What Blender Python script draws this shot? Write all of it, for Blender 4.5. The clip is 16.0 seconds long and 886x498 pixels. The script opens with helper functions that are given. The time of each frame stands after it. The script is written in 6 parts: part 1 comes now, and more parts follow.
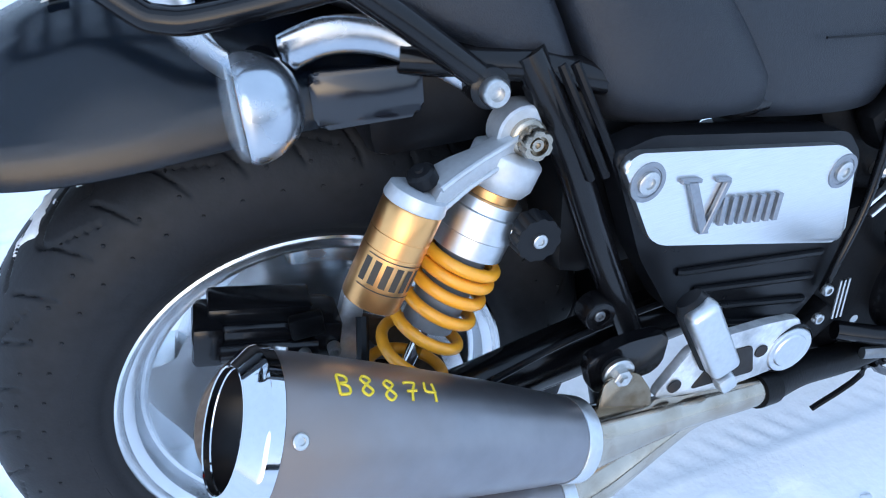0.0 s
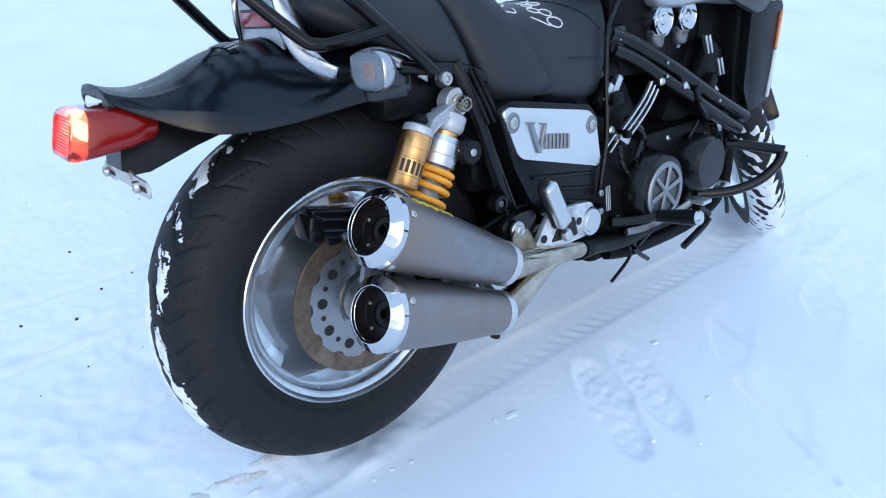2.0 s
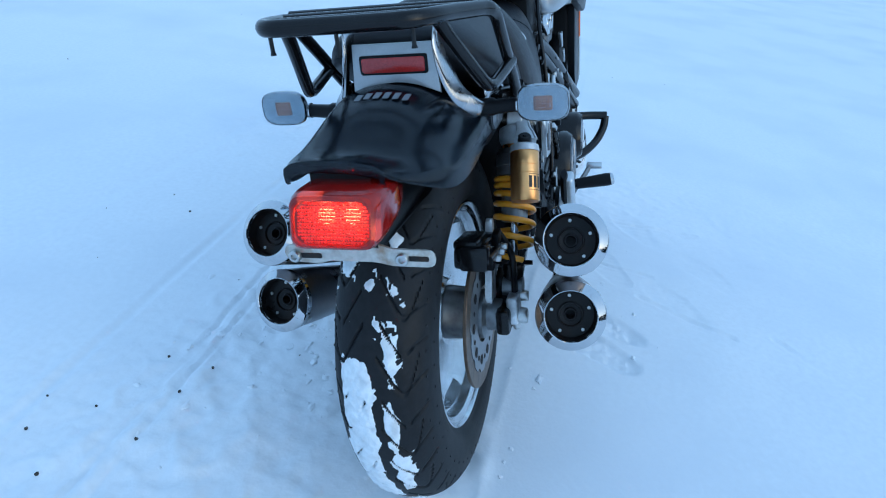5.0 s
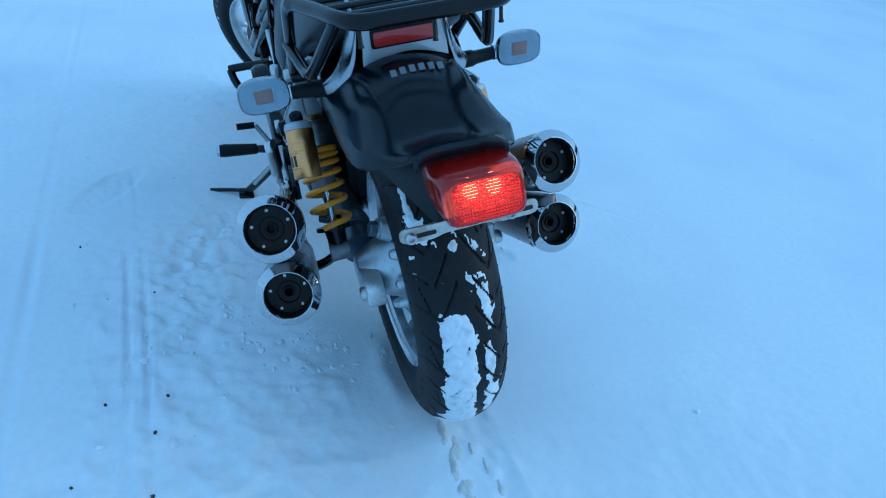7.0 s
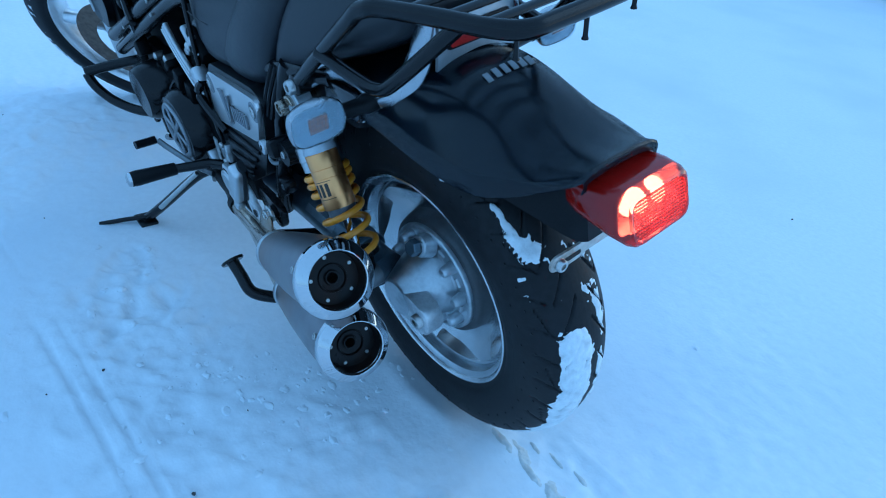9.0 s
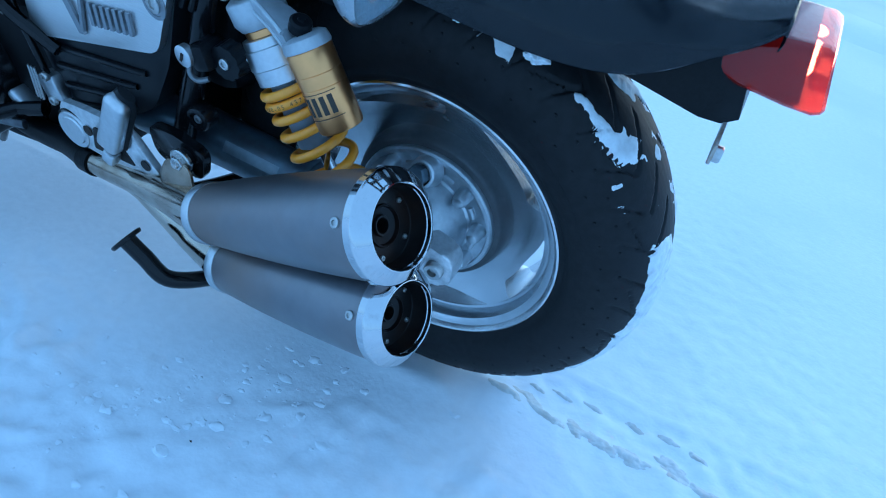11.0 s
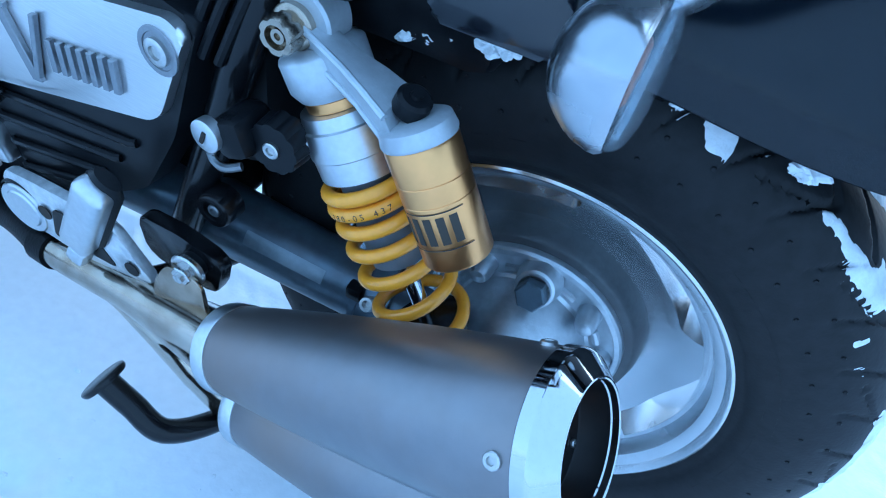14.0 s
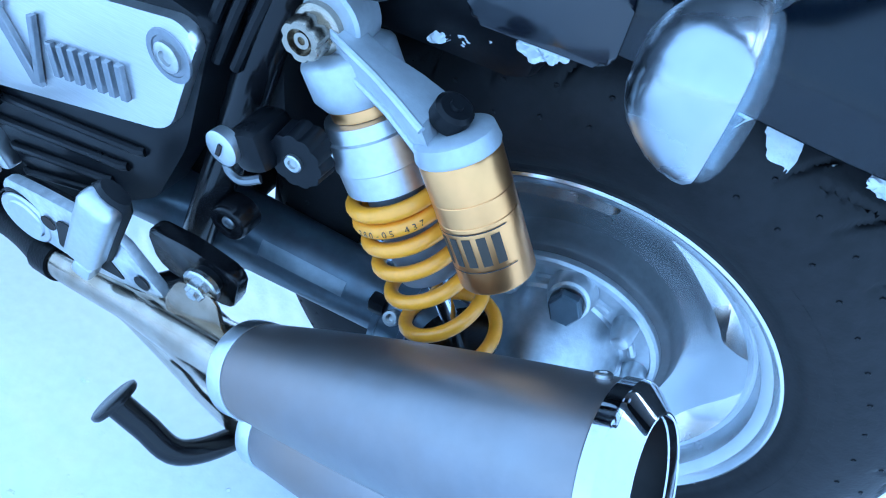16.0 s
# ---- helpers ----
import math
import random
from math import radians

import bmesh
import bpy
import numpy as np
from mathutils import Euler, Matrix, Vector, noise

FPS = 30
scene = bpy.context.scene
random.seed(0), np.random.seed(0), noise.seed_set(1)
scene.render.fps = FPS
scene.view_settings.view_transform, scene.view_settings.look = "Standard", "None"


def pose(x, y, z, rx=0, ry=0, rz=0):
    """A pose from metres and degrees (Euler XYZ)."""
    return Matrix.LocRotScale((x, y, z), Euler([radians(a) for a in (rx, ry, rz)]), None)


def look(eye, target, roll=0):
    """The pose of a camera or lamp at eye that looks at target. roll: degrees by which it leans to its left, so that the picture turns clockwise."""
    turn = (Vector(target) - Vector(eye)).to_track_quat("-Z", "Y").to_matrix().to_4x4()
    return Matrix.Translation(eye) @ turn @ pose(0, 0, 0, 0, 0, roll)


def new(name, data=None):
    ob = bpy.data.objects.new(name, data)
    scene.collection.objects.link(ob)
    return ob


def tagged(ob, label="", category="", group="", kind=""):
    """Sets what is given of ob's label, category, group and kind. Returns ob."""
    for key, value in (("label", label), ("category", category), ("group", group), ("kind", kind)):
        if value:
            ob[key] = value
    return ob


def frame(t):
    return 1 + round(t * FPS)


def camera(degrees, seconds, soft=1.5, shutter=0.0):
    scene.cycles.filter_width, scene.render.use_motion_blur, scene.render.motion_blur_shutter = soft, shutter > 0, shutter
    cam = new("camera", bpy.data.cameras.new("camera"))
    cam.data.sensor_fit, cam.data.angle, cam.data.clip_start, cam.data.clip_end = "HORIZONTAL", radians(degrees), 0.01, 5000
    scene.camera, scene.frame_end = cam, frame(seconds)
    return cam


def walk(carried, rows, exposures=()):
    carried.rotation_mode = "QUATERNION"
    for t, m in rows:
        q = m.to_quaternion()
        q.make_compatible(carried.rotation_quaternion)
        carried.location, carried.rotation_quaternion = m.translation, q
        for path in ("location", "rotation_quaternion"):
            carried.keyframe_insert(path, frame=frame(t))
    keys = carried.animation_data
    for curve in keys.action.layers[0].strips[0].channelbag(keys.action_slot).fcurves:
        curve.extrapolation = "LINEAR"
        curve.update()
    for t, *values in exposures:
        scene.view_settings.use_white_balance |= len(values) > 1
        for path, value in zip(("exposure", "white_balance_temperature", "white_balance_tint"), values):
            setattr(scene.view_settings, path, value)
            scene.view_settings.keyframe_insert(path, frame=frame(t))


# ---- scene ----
cam = camera(68.04, 16.0, soft=1.1)
# seconds, x, y, z, and the turn in degrees
PATH = [
    (0.0, -0.0204, -0.3991, 0.9510, 45.500, -1.264, -19.079),
    (0.5, -0.1075, -0.5458, 0.9926, 50.852, -2.405, -23.066),
    (1.0, -0.1783, -0.7020, 1.0187, 57.546, -1.168, -26.515),
    (1.5, -0.3149, -0.7926, 1.0189, 59.326, -0.806, -31.310),
    (2.0, -0.5285, -0.7902, 1.0005, 59.061, -3.802, -40.152),
    (2.5, -0.6368, -0.7210, 1.0053, 60.387, -4.632, -45.353),
    (3.0, -0.7077, -0.6251, 1.0000, 60.278, -5.231, -49.282),
    (3.5, -0.8542, -0.4961, 1.0114, 63.029, -6.972, -55.216),
    (4.0, -0.9360, -0.3866, 1.0205, 63.040, -6.683, -63.636),
    (4.5, -0.9378, -0.2558, 1.0073, 62.626, -5.706, -69.607),
    (5.0, -0.9959, -0.1154, 1.0068, 60.986, -6.860, -75.736),
    (5.2, -1.0331, -0.0552, 1.0082, 60.699, -7.396, -80.193),
    (7.3, -1.0107, 0.5301, 1.0290, 58.649, -7.765, -111.157),
    (7.5, -0.9691, 0.5661, 1.0104, 59.457, -7.841, -112.442),
    (8.0, -0.8716, 0.6463, 1.0072, 58.499, -6.676, -119.325),
    (8.2, -0.8338, 0.6726, 1.0055, 58.056, -7.065, -121.235),
    (10.3, -0.3855, 0.8654, 0.9234, 53.626, -8.478, -147.633),
    (10.5, -0.3398, 0.8724, 0.8906, 54.884, -9.603, -150.723),
    (11.0, -0.2825, 0.8396, 0.7864, 54.972, -11.853, -153.414),
    (11.5, -0.2454, 0.7770, 0.7425, 53.165, -10.914, -152.708),
    (12.0, -0.2384, 0.7489, 0.7231, 52.742, -12.087, -150.138),
    (12.5, -0.2298, 0.7367, 0.7235, 52.688, -11.562, -150.970),
    (13.0, -0.1796, 0.7186, 0.7271, 53.001, -11.821, -152.114),
    (13.5, -0.1000, 0.6901, 0.7245, 53.672, -13.421, -153.086),
    (14.0, -0.0336, 0.6443, 0.7269, 54.696, -14.232, -155.948),
    (14.5, -0.0165, 0.6075, 0.7109, 53.871, -15.031, -156.184),
    (15.0, -0.0108, 0.5994, 0.7070, 52.899, -15.073, -155.481),
    (15.5, -0.0082, 0.6032, 0.7142, 52.757, -14.635, -155.898),
    (16.0, 0.0029, 0.6167, 0.7194, 53.464, -13.801, -156.216),
]
walk(cam, [(r[0], pose(*r[1:])) for r in PATH],
     exposures=[(0.0, 0.86, 6050, 12), (1.5, 0.64, 6250, 12), (2.5, 0.30, 6000, 9), (3.5, 0.16, 5950, 5), (5.0, 0.0, 5350, 0),
                (7.5, -0.32, 4500, -11), (8.0, -0.28, 4480, -10), (10.5, 0.04, 4520, -5), (12.5, 0.10, 4450, -5), (13.2, 0.38, 4560, -5), (14.2, 0.94, 4840, 1), (16.0, 1.40, 4850, 3)])

# ---- light: overcast winter sky ----
world = bpy.data.worlds.new("world")
scene.world = world
world.use_nodes = True
wn = world.node_tree.nodes
sky = wn.new("ShaderNodeTexSky")
sky.sky_type, sky.sun_disc = "NISHITA", False
sky.sun_elevation, sky.sun_rotation = radians(14), radians(200)
sky.air_density, sky.dust_density, sky.ozone_density = 1.0, 3.0, 1.0
veil = wn.new("ShaderNodeMix")
veil.data_type = "RGBA"
veil.inputs["Factor"].default_value = 0.72
veil.inputs["B"].default_value = (4.5, 6.3, 8.8, 1)
world.node_tree.links.new(sky.outputs[0], veil.inputs["A"])
world.node_tree.links.new(veil.outputs["Result"], wn["Background"].inputs[0])
wn["Background"].inputs[1].default_value = 0.136
sun = new("sun", bpy.data.lights.new("sun", "SUN"))
sun.data.energy, sun.data.angle, sun.data.color = 0.35, radians(45), (0.90, 0.95, 1.0)
sun.matrix_world = look((-3, -6, 5), (0, 0, 0))


# ---- materials ----
def material(name, base, rough=0.5, metal=0.0, grain=0.0, grain_size=200.0, wear=None, wear_size=12.0, wear_low=0.5, wear_high=0.7,
             bump=0.0, bump_size=400.0, coat=0.0, stretch=(1, 1, 1), spec=0.5, rough_var=0.1):
    """Base colour varied at two scales, with fine relief; wear: a second colour in patches."""
    m = bpy.data.materials.new(name)
    m.use_nodes = True
    n, link = m.node_tree.nodes, m.node_tree.links.new
    b = n["Principled BSDF"]
    b.inputs["Metallic"].default_value = metal
    b.inputs["Coat Weight"].default_value = coat
    b.inputs["Coat Roughness"].default_value = 0.14
    b.inputs["Specular IOR Level"].default_value = spec
    tc, mp = n.new("ShaderNodeTexCoord"), n.new("ShaderNodeMapping")
    mp.inputs["Scale"].default_value = stretch
    link(tc.outputs["Object"], mp.inputs[0])
    fine = n.new("ShaderNodeTexNoise")
    fine.inputs["Scale"].default_value, fine.inputs["Detail"].default_value = grain_size, 4
    link(mp.outputs[0], fine.inputs["Vector"])
    broad = n.new("ShaderNodeTexNoise")
    broad.inputs["Scale"].default_value, broad.inputs["Detail"].default_value = wear_size, 6
    link(tc.outputs["Object"], broad.inputs["Vector"])
    tone = n.new("ShaderNodeMapRange")
    tone.inputs["From Min"].default_value, tone.inputs["From Max"].default_value = 0.3, 0.7
    tone.inputs["To Min"].default_value, tone.inputs["To Max"].default_value = 1 - grain, 1 + grain
    link(fine.outputs[0], tone.inputs[0])
    mul = n.new("ShaderNodeMix")
    mul.data_type, mul.blend_type = "RGBA", "MULTIPLY"
    mul.inputs["Factor"].default_value = 1
    mul.inputs["A"].default_value = (*base, 1)
    link(tone.outputs[0], mul.inputs["B"])
    last = mul.outputs["Result"]
    if wear:
        edge = n.new("ShaderNodeMapRange")
        edge.inputs["From Min"].default_value, edge.inputs["From Max"].default_value = wear_low, wear_high
        link(broad.outputs[0], edge.inputs[0])
        mix = n.new("ShaderNodeMix")
        mix.data_type = "RGBA"
        mix.inputs["B"].default_value = (*wear, 1)
        link(edge.outputs[0], mix.inputs["Factor"])
        link(last, mix.inputs["A"])
        last = mix.outputs["Result"]
    link(last, b.inputs["Base Color"])
    rr = n.new("ShaderNodeMapRange")
    rr.inputs["From Min"].default_value, rr.inputs["From Max"].default_value = 0.3, 0.7
    rr.inputs["To Min"].default_value, rr.inputs["To Max"].default_value = max(0.01, rough * (1 - rough_var)), min(1, rough * (1 + 2 * rough_var))
    link(broad.outputs[0], rr.inputs[0])
    link(rr.outputs[0], b.inputs["Roughness"])
    if bump:
        bp, bn = n.new("ShaderNodeBump"), n.new("ShaderNodeTexNoise")
        bn.inputs["Scale"].default_value, bn.inputs["Detail"].default_value = bump_size, 3
        link(mp.outputs[0], bn.inputs["Vector"])
        bp.inputs["Strength"].default_value, bp.inputs["Distance"].default_value = bump, 0.002
        link(bn.outputs[0], bp.inputs["Height"])
        link(bp.outputs[0], b.inputs["Normal"])
    return m


def lens_material(name, colour, clear, rough=0.12, glow=0.0):
    """Thin moulded plastic: part clear, part glossy."""
    m = bpy.data.materials.new(name)
    m.use_nodes = True
    n, link = m.node_tree.nodes, m.node_tree.links.new
    b = n["Principled BSDF"]
    b.inputs["Base Color"].default_value = (*colour, 1)
    b.inputs["Roughness"].default_value = rough
    b.inputs["Emission Color"].default_value, b.inputs["Emission Strength"].default_value = (*colour, 1), glow
    t, mix = n.new("ShaderNodeBsdfTransparent"), n.new("ShaderNodeMixShader")
    t.inputs[0].default_value = (*[min(1, c * 1.3 + 0.02) for c in colour], 1)
    mix.inputs[0].default_value = clear
    tc, vo, bp = n.new("ShaderNodeTexCoord"), n.new("ShaderNodeTexVoronoi"), n.new("ShaderNodeBump")
    vo.inputs["Scale"].default_value = 260
    bp.inputs["Strength"].default_value, bp.inputs["Distance"].default_value = 0.5, 0.002
    link(tc.outputs["Object"], vo.inputs["Vector"])
    link(vo.outputs["Distance"], bp.inputs["Height"])
    link(bp.outputs[0], b.inputs["Normal"])
    link(b.outputs[0], mix.inputs[1])
    link(t.outputs[0], mix.inputs[2])
    link(mix.outputs[0], n["Material Output"].inputs[0])
    return m


def glow_material(name, colour, strength):
    m = bpy.data.materials.new(name)
    m.use_nodes = True
    b = m.node_tree.nodes["Principled BSDF"]
    b.inputs["Base Color"].default_value = (*colour, 1)
    b.inputs["Emission Color"].default_value = (*colour, 1)
    b.inputs["Emission Strength"].default_value = strength
    return m


M_RUBBER = material("tyre rubber", (0.011, 0.0115, 0.013), 0.52, grain=0.25, grain_size=90, wear=(0.018, 0.019, 0.022), wear_size=9, wear_low=0.45, wear_high=0.75, bump=0.12, bump_size=300, spec=0.22)
M_RIM = material("polished alloy", (0.84, 0.85, 0.86), 0.30, 1.0, grain=0.05, grain_size=30, wear=(0.66, 0.67, 0.68), wear_size=18, wear_low=0.5, wear_high=0.85, bump=0.05, bump_size=500)
M_ALLOY = material("cast alloy", (0.74, 0.75, 0.76), 0.42, 0.9, grain=0.1, grain_size=160, wear=(0.4, 0.41, 0.42), wear_size=25, bump=0.15, bump_size=500)
M_SATIN = material("satin alloy", (0.62, 0.635, 0.65), 0.33, 1.0, grain=0.05, grain_size=200, wear=(0.5, 0.5, 0.5), wear_size=30, wear_low=0.55, wear_high=0.9, bump=0.04)
M_BRUSH = material("brushed alloy", (0.74, 0.74, 0.735), 0.30, 1.0, grain=0.06, grain_size=60, stretch=(1, 1, 25), bump=0.06, bump_size=90)
M_CHROME = material("chrome", (0.60, 0.61, 0.63), 0.05, 1.0, grain=0.02, wear=(0.48, 0.48, 0.49), wear_size=60, wear_low=0.62, wear_high=0.8, rough_var=0.3)
M_TITAN = material("titanium muffler skin", (0.26, 0.255, 0.268), 0.31, 0.88, grain=0.07, grain_size=40, stretch=(1, 1, 1), wear=(0.29, 0.235, 0.205), wear_size=4, wear_low=0.46, wear_high=0.68, bump=0.03, rough_var=0.25)
M_PIPE = material("heat-tinted steel", (0.48, 0.43, 0.36), 0.13, 1.0, grain=0.12, grain_size=25, wear=(0.26, 0.20, 0.14), wear_size=16, wear_low=0.48, wear_high=0.74, rough_var=0.4)
M_DISH = material("turned alloy", (0.69, 0.71, 0.73), 0.23, 1.0, grain=0.05, grain_size=30, wear=(0.58, 0.60, 0.62), wear_size=18, wear_low=0.5, wear_high=0.85, bump=0.03, bump_size=500)
_n = M_DISH.node_tree.nodes
_t = _n.new("ShaderNodeTangent")
_t.direction_type, _t.axis = "RADIAL", "Y"
_n["Principled BSDF"].inputs["Anisotropic"].default_value = 0.88
_n["Principled BSDF"].inputs["Anisotropic Rotation"].default_value = 0.25
M_DISH.node_tree.links.new(_t.outputs[0], _n["Principled BSDF"].inputs["Tangent"])
M_HOUSING = material("painted drive casting", (0.56, 0.59, 0.62), 0.34, 0.8, grain=0.06, grain_size=160, wear=(0.34, 0.37, 0.40), wear_size=25, bump=0.08, bump_size=500)
M_SHAFT = material("blue-grey shaft paint", (0.13, 0.165, 0.20), 0.30, 0.5, grain=0.08, grain_size=150, wear=(0.09, 0.10, 0.115), wear_size=20, bump=0.06)
M_FROST = material("dulled chrome", (0.42, 0.44, 0.47), 0.20, 1.0, grain=0.05, grain_size=60, wear=(0.52, 0.53, 0.55), wear_size=25, wear_low=0.45, wear_high=0.75, bump=0.05, bump_size=120, rough_var=0.35)
M_GOLD = material("gold anodised", (0.80, 0.42, 0.16), 0.30, 1.0, grain=0.04, grain_size=80, rough_var=0.15)
M_SPRING = material("orange-yellow spring paint", (0.86, 0.36, 0.02), 0.32, grain=0.06, grain_size=120, coat=0.3)
M_PAINT = material("black gloss paint", (0.009, 0.010, 0.014), 0.16, grain=0.1, grain_size=40, coat=0.4, rough_var=0.05)
M_FENDER = material("black fender paint", (0.007, 0.012, 0.021), 0.17, grain=0.05, grain_size=40, rough_var=0.2, spec=0.74)
M_PLASTIC = material("black satin plastic", (0.006, 0.0065, 0.008), 0.30, grain=0.2, grain_size=300, wear=(0.011, 0.012, 0.014), wear_size=14, bump=0.06, bump_size=900, spec=0.17)
M_FRAME = material("black frame enamel", (0.005, 0.005, 0.006), 0.18, grain=0.15, grain_size=60, wear=(0.010, 0.010, 0.011), wear_size=22, wear_low=0.55, wear_high=0.8, coat=0.0, spec=0.32)
M_ENGINE = material("black engine casting", (0.003, 0.003, 0.0035), 0.42, grain=0.3, grain_size=150, wear=(0.014, 0.013, 0.012), wear_size=20, wear_low=0.6, wear_high=0.8, bump=0.2, bump_size=300, spec=0.11)
M_COVER = material("dark grey case cover", (0.075, 0.08, 0.085), 0.4, 0.4, grain=0.1, grain_size=150, wear=(0.07, 0.07, 0.075), wear_size=18, bump=0.1)
M_VINYL = material("black seat vinyl", (0.012, 0.014, 0.019), 0.40, grain=0.15, grain_size=250, wear=(0.022, 0.023, 0.027), wear_size=7, bump=0.35, bump_size=700, spec=0.40)
M_SILVER = material("silver paint", (0.42, 0.44, 0.46), 0.3, 0.6, grain=0.05, grain_size=400, coat=0.5, wear=(0.34, 0.36, 0.38), wear_size=12)
M_DISC = material("rusted brake disc", (0.13, 0.095, 0.07), 0.40, 0.6, grain=0.25, grain_size=90, wear=(0.20, 0.155, 0.12), wear_size=30, bump=0.1)
# M_DARK: near-black colour standing in for the shade inside holes and slots
M_DARK = material("painted opening shade", (0.008, 0.007, 0.007), 0.7, grain=0.3, wear=(0.03, 0.018, 0.01), wear_size=30)
M_BAFFLE = material("sooty baffle steel", (0.009, 0.008, 0.008), 0.30, 0.0, grain=0.3, grain_size=60, wear=(0.020, 0.010, 0.006), wear_size=22, wear_low=0.5, wear_high=0.75, spec=0.2)
M_DAMPER = material("grey-blue damper paint", (0.20, 0.23, 0.26), 0.35, 0.3, grain=0.08, grain_size=150, bump=0.05)
M_EMBLEM = material("dull emblem alloy", (0.30, 0.31, 0.33), 0.38, 0.9, grain=0.08, grain_size=200)
M_HANGER = material("browned steel sheet", (0.36, 0.30, 0.23), 0.22, 1.0, grain=0.12, grain_size=30, wear=(0.18, 0.13, 0.08), wear_size=25, wear_low=0.4, wear_high=0.65)
M_STEEL = material("zinc screw", (0.55, 0.55, 0.54), 0.3, 1.0, grain=0.1, grain_size=300)
M_BRACKET = material("stained zinc bracket", (0.55, 0.54, 0.50), 0.42, 0.55, grain=0.15, grain_size=120, wear=(0.30, 0.20, 0.12), wear_size=35, wear_low=0.52, wear_high=0.75)
# glow: slight emission in the red lenses, standing in for scattered bulb light
M_RED = lens_material("red tail lens", (0.34, 0.008, 0.006), 0.0, 0.07, glow=0.03)
M_RED.node_tree.nodes["Bump"].inputs["Strength"].default_value = 0.06
M_RED.node_tree.nodes["Principled BSDF"].inputs["Transmission Weight"].default_value = 0.45
M_RED.node_tree.nodes["Principled BSDF"].inputs["IOR"].default_value = 1.3
M_RED.node_tree.nodes["Principled BSDF"].inputs["Coat Weight"].default_value = 0.6
M_REDGRID = lens_material("red lens pattern", (0.70, 0.022, 0.012), 0.0, 0.34, glow=0.12)
M_REDGRID.node_tree.nodes["Principled BSDF"].inputs["Transmission Weight"].default_value = 0.5
M_REDGRID.node_tree.nodes["Principled BSDF"].inputs["IOR"].default_value = 1.45
M_CLEAR = lens_material("clear ribbed lens", (0.70, 0.73, 0.76), 0.91, 0.04)
M_AMBER = material("amber reflector", (0.75, 0.16, 0.02), 0.25, coat=0.5, grain=0.1, grain_size=500)
M_REFLECTOR = material("red reflector", (0.36, 0.02, 0.018), 0.22, coat=0.6, grain=0.25, grain_size=500)
M_BULB = glow_material("lit filament", (1.0, 0.52, 0.22), 65.0)
M_ORANGE = material("dull amber bulb", (0.34, 0.13, 0.07), 0.3)
M_WHITEMARK = material("white chalk mark", (0.72, 0.74, 0.76), 0.8, grain=0.1)
M_YELLOW = material("yellow paint marker", (0.75, 0.55, 0.03), 0.5, grain=0.1)
M_INK = material("dark print", (0.04, 0.03, 0.02), 0.5)
M_CAST = material("matt cast alloy", (0.50, 0.53, 0.56), 0.40, 0.45, grain=0.06, grain_size=200, wear=(0.42, 0.44, 0.47), wear_size=40, bump=0.06, bump_size=600)
M_BOWL = material("bright reflector", (0.40, 0.42, 0.44), 0.20, 0.9, grain=0.05, grain_size=300, bump=0.5, bump_size=260)
M_NUT = material("bronze-plated nut", (0.42, 0.37, 0.30), 0.24, 1.0, grain=0.1, grain_size=120, wear=(0.25, 0.22, 0.18), wear_size=60)
M_PEDAL = material("dull dark alloy", (0.22, 0.23, 0.24), 0.4, 0.9, grain=0.1, grain_size=120, wear=(0.10, 0.10, 0.11), wear_size=30)
M_SNOWCAKE = material("packed snow", (0.80, 0.83, 0.86), 0.7, grain=0.08, grain_size=120, wear=(0.62, 0.64, 0.66), wear_size=60, bump=0.6, bump_size=250)
M_SNOW = material("snow", (0.84, 0.87, 0.91), 0.75, grain=0.03, grain_size=60, wear=(0.76, 0.80, 0.86), wear_size=1.2, wear_low=0.45, wear_high=0.7, bump=0.45, bump_size=110, spec=0.3)
M_SLUSH = material("dirty packed ice", (0.66, 0.67, 0.66), 0.55, grain=0.08, grain_size=120, wear=(0.56, 0.55, 0.52), wear_size=40, bump=0.4, bump_size=200, spec=0.3)
M_GRIT = material("dark grit", (0.05, 0.045, 0.04), 0.8, grain=0.3)
M_GLASS = material("dark car glass", (0.02, 0.025, 0.03), 0.08)
M_VAN = material("white van paint", (0.62, 0.65, 0.66), 0.3, coat=0.4, grain=0.03)
M_CARDARK = material("dark car paint", (0.02, 0.024, 0.03), 0.25, coat=0.4)

# ---- building helpers ----
BIKE = tagged(new("motorcycle"), "black motorcycle with snowy rear tyre leaning on its side stand", "motorcycle")
LEAN = pose(0, 0, 0.0008, -12.5)
BIKE.matrix_world = LEAN


def part(name, bm, mat, parent, label="", sharp=38):
    """Links a bmesh as one mesh object under a thing or part."""
    bmesh.ops.recalc_face_normals(bm, faces=bm.faces)
    for f in bm.faces:
        f.smooth = True
    for e in bm.edges:
        if len(e.link_faces) == 2 and e.calc_face_angle(0) > radians(sharp):
            e.smooth = False
    me = bpy.data.meshes.new(name)
    bm.to_mesh(me)
    bm.free()
    me.materials.append(mat)
    ob = new(name, me)
    ob.parent = parent
    if label:
        ob["label"] = label
    return ob


def V(p):
    return Vector(p)


def basis(direction, up=(0, 0, 1)):
    """Two unit vectors across a direction."""
    d = V(direction).normalized()
    u = V(up) - d * V(up).dot(d)
    if u.length < 1e-4:
        u = V((1, 0, 0)) - d * d.x
    u.normalize()
    return d, u, d.cross(u).normalized()


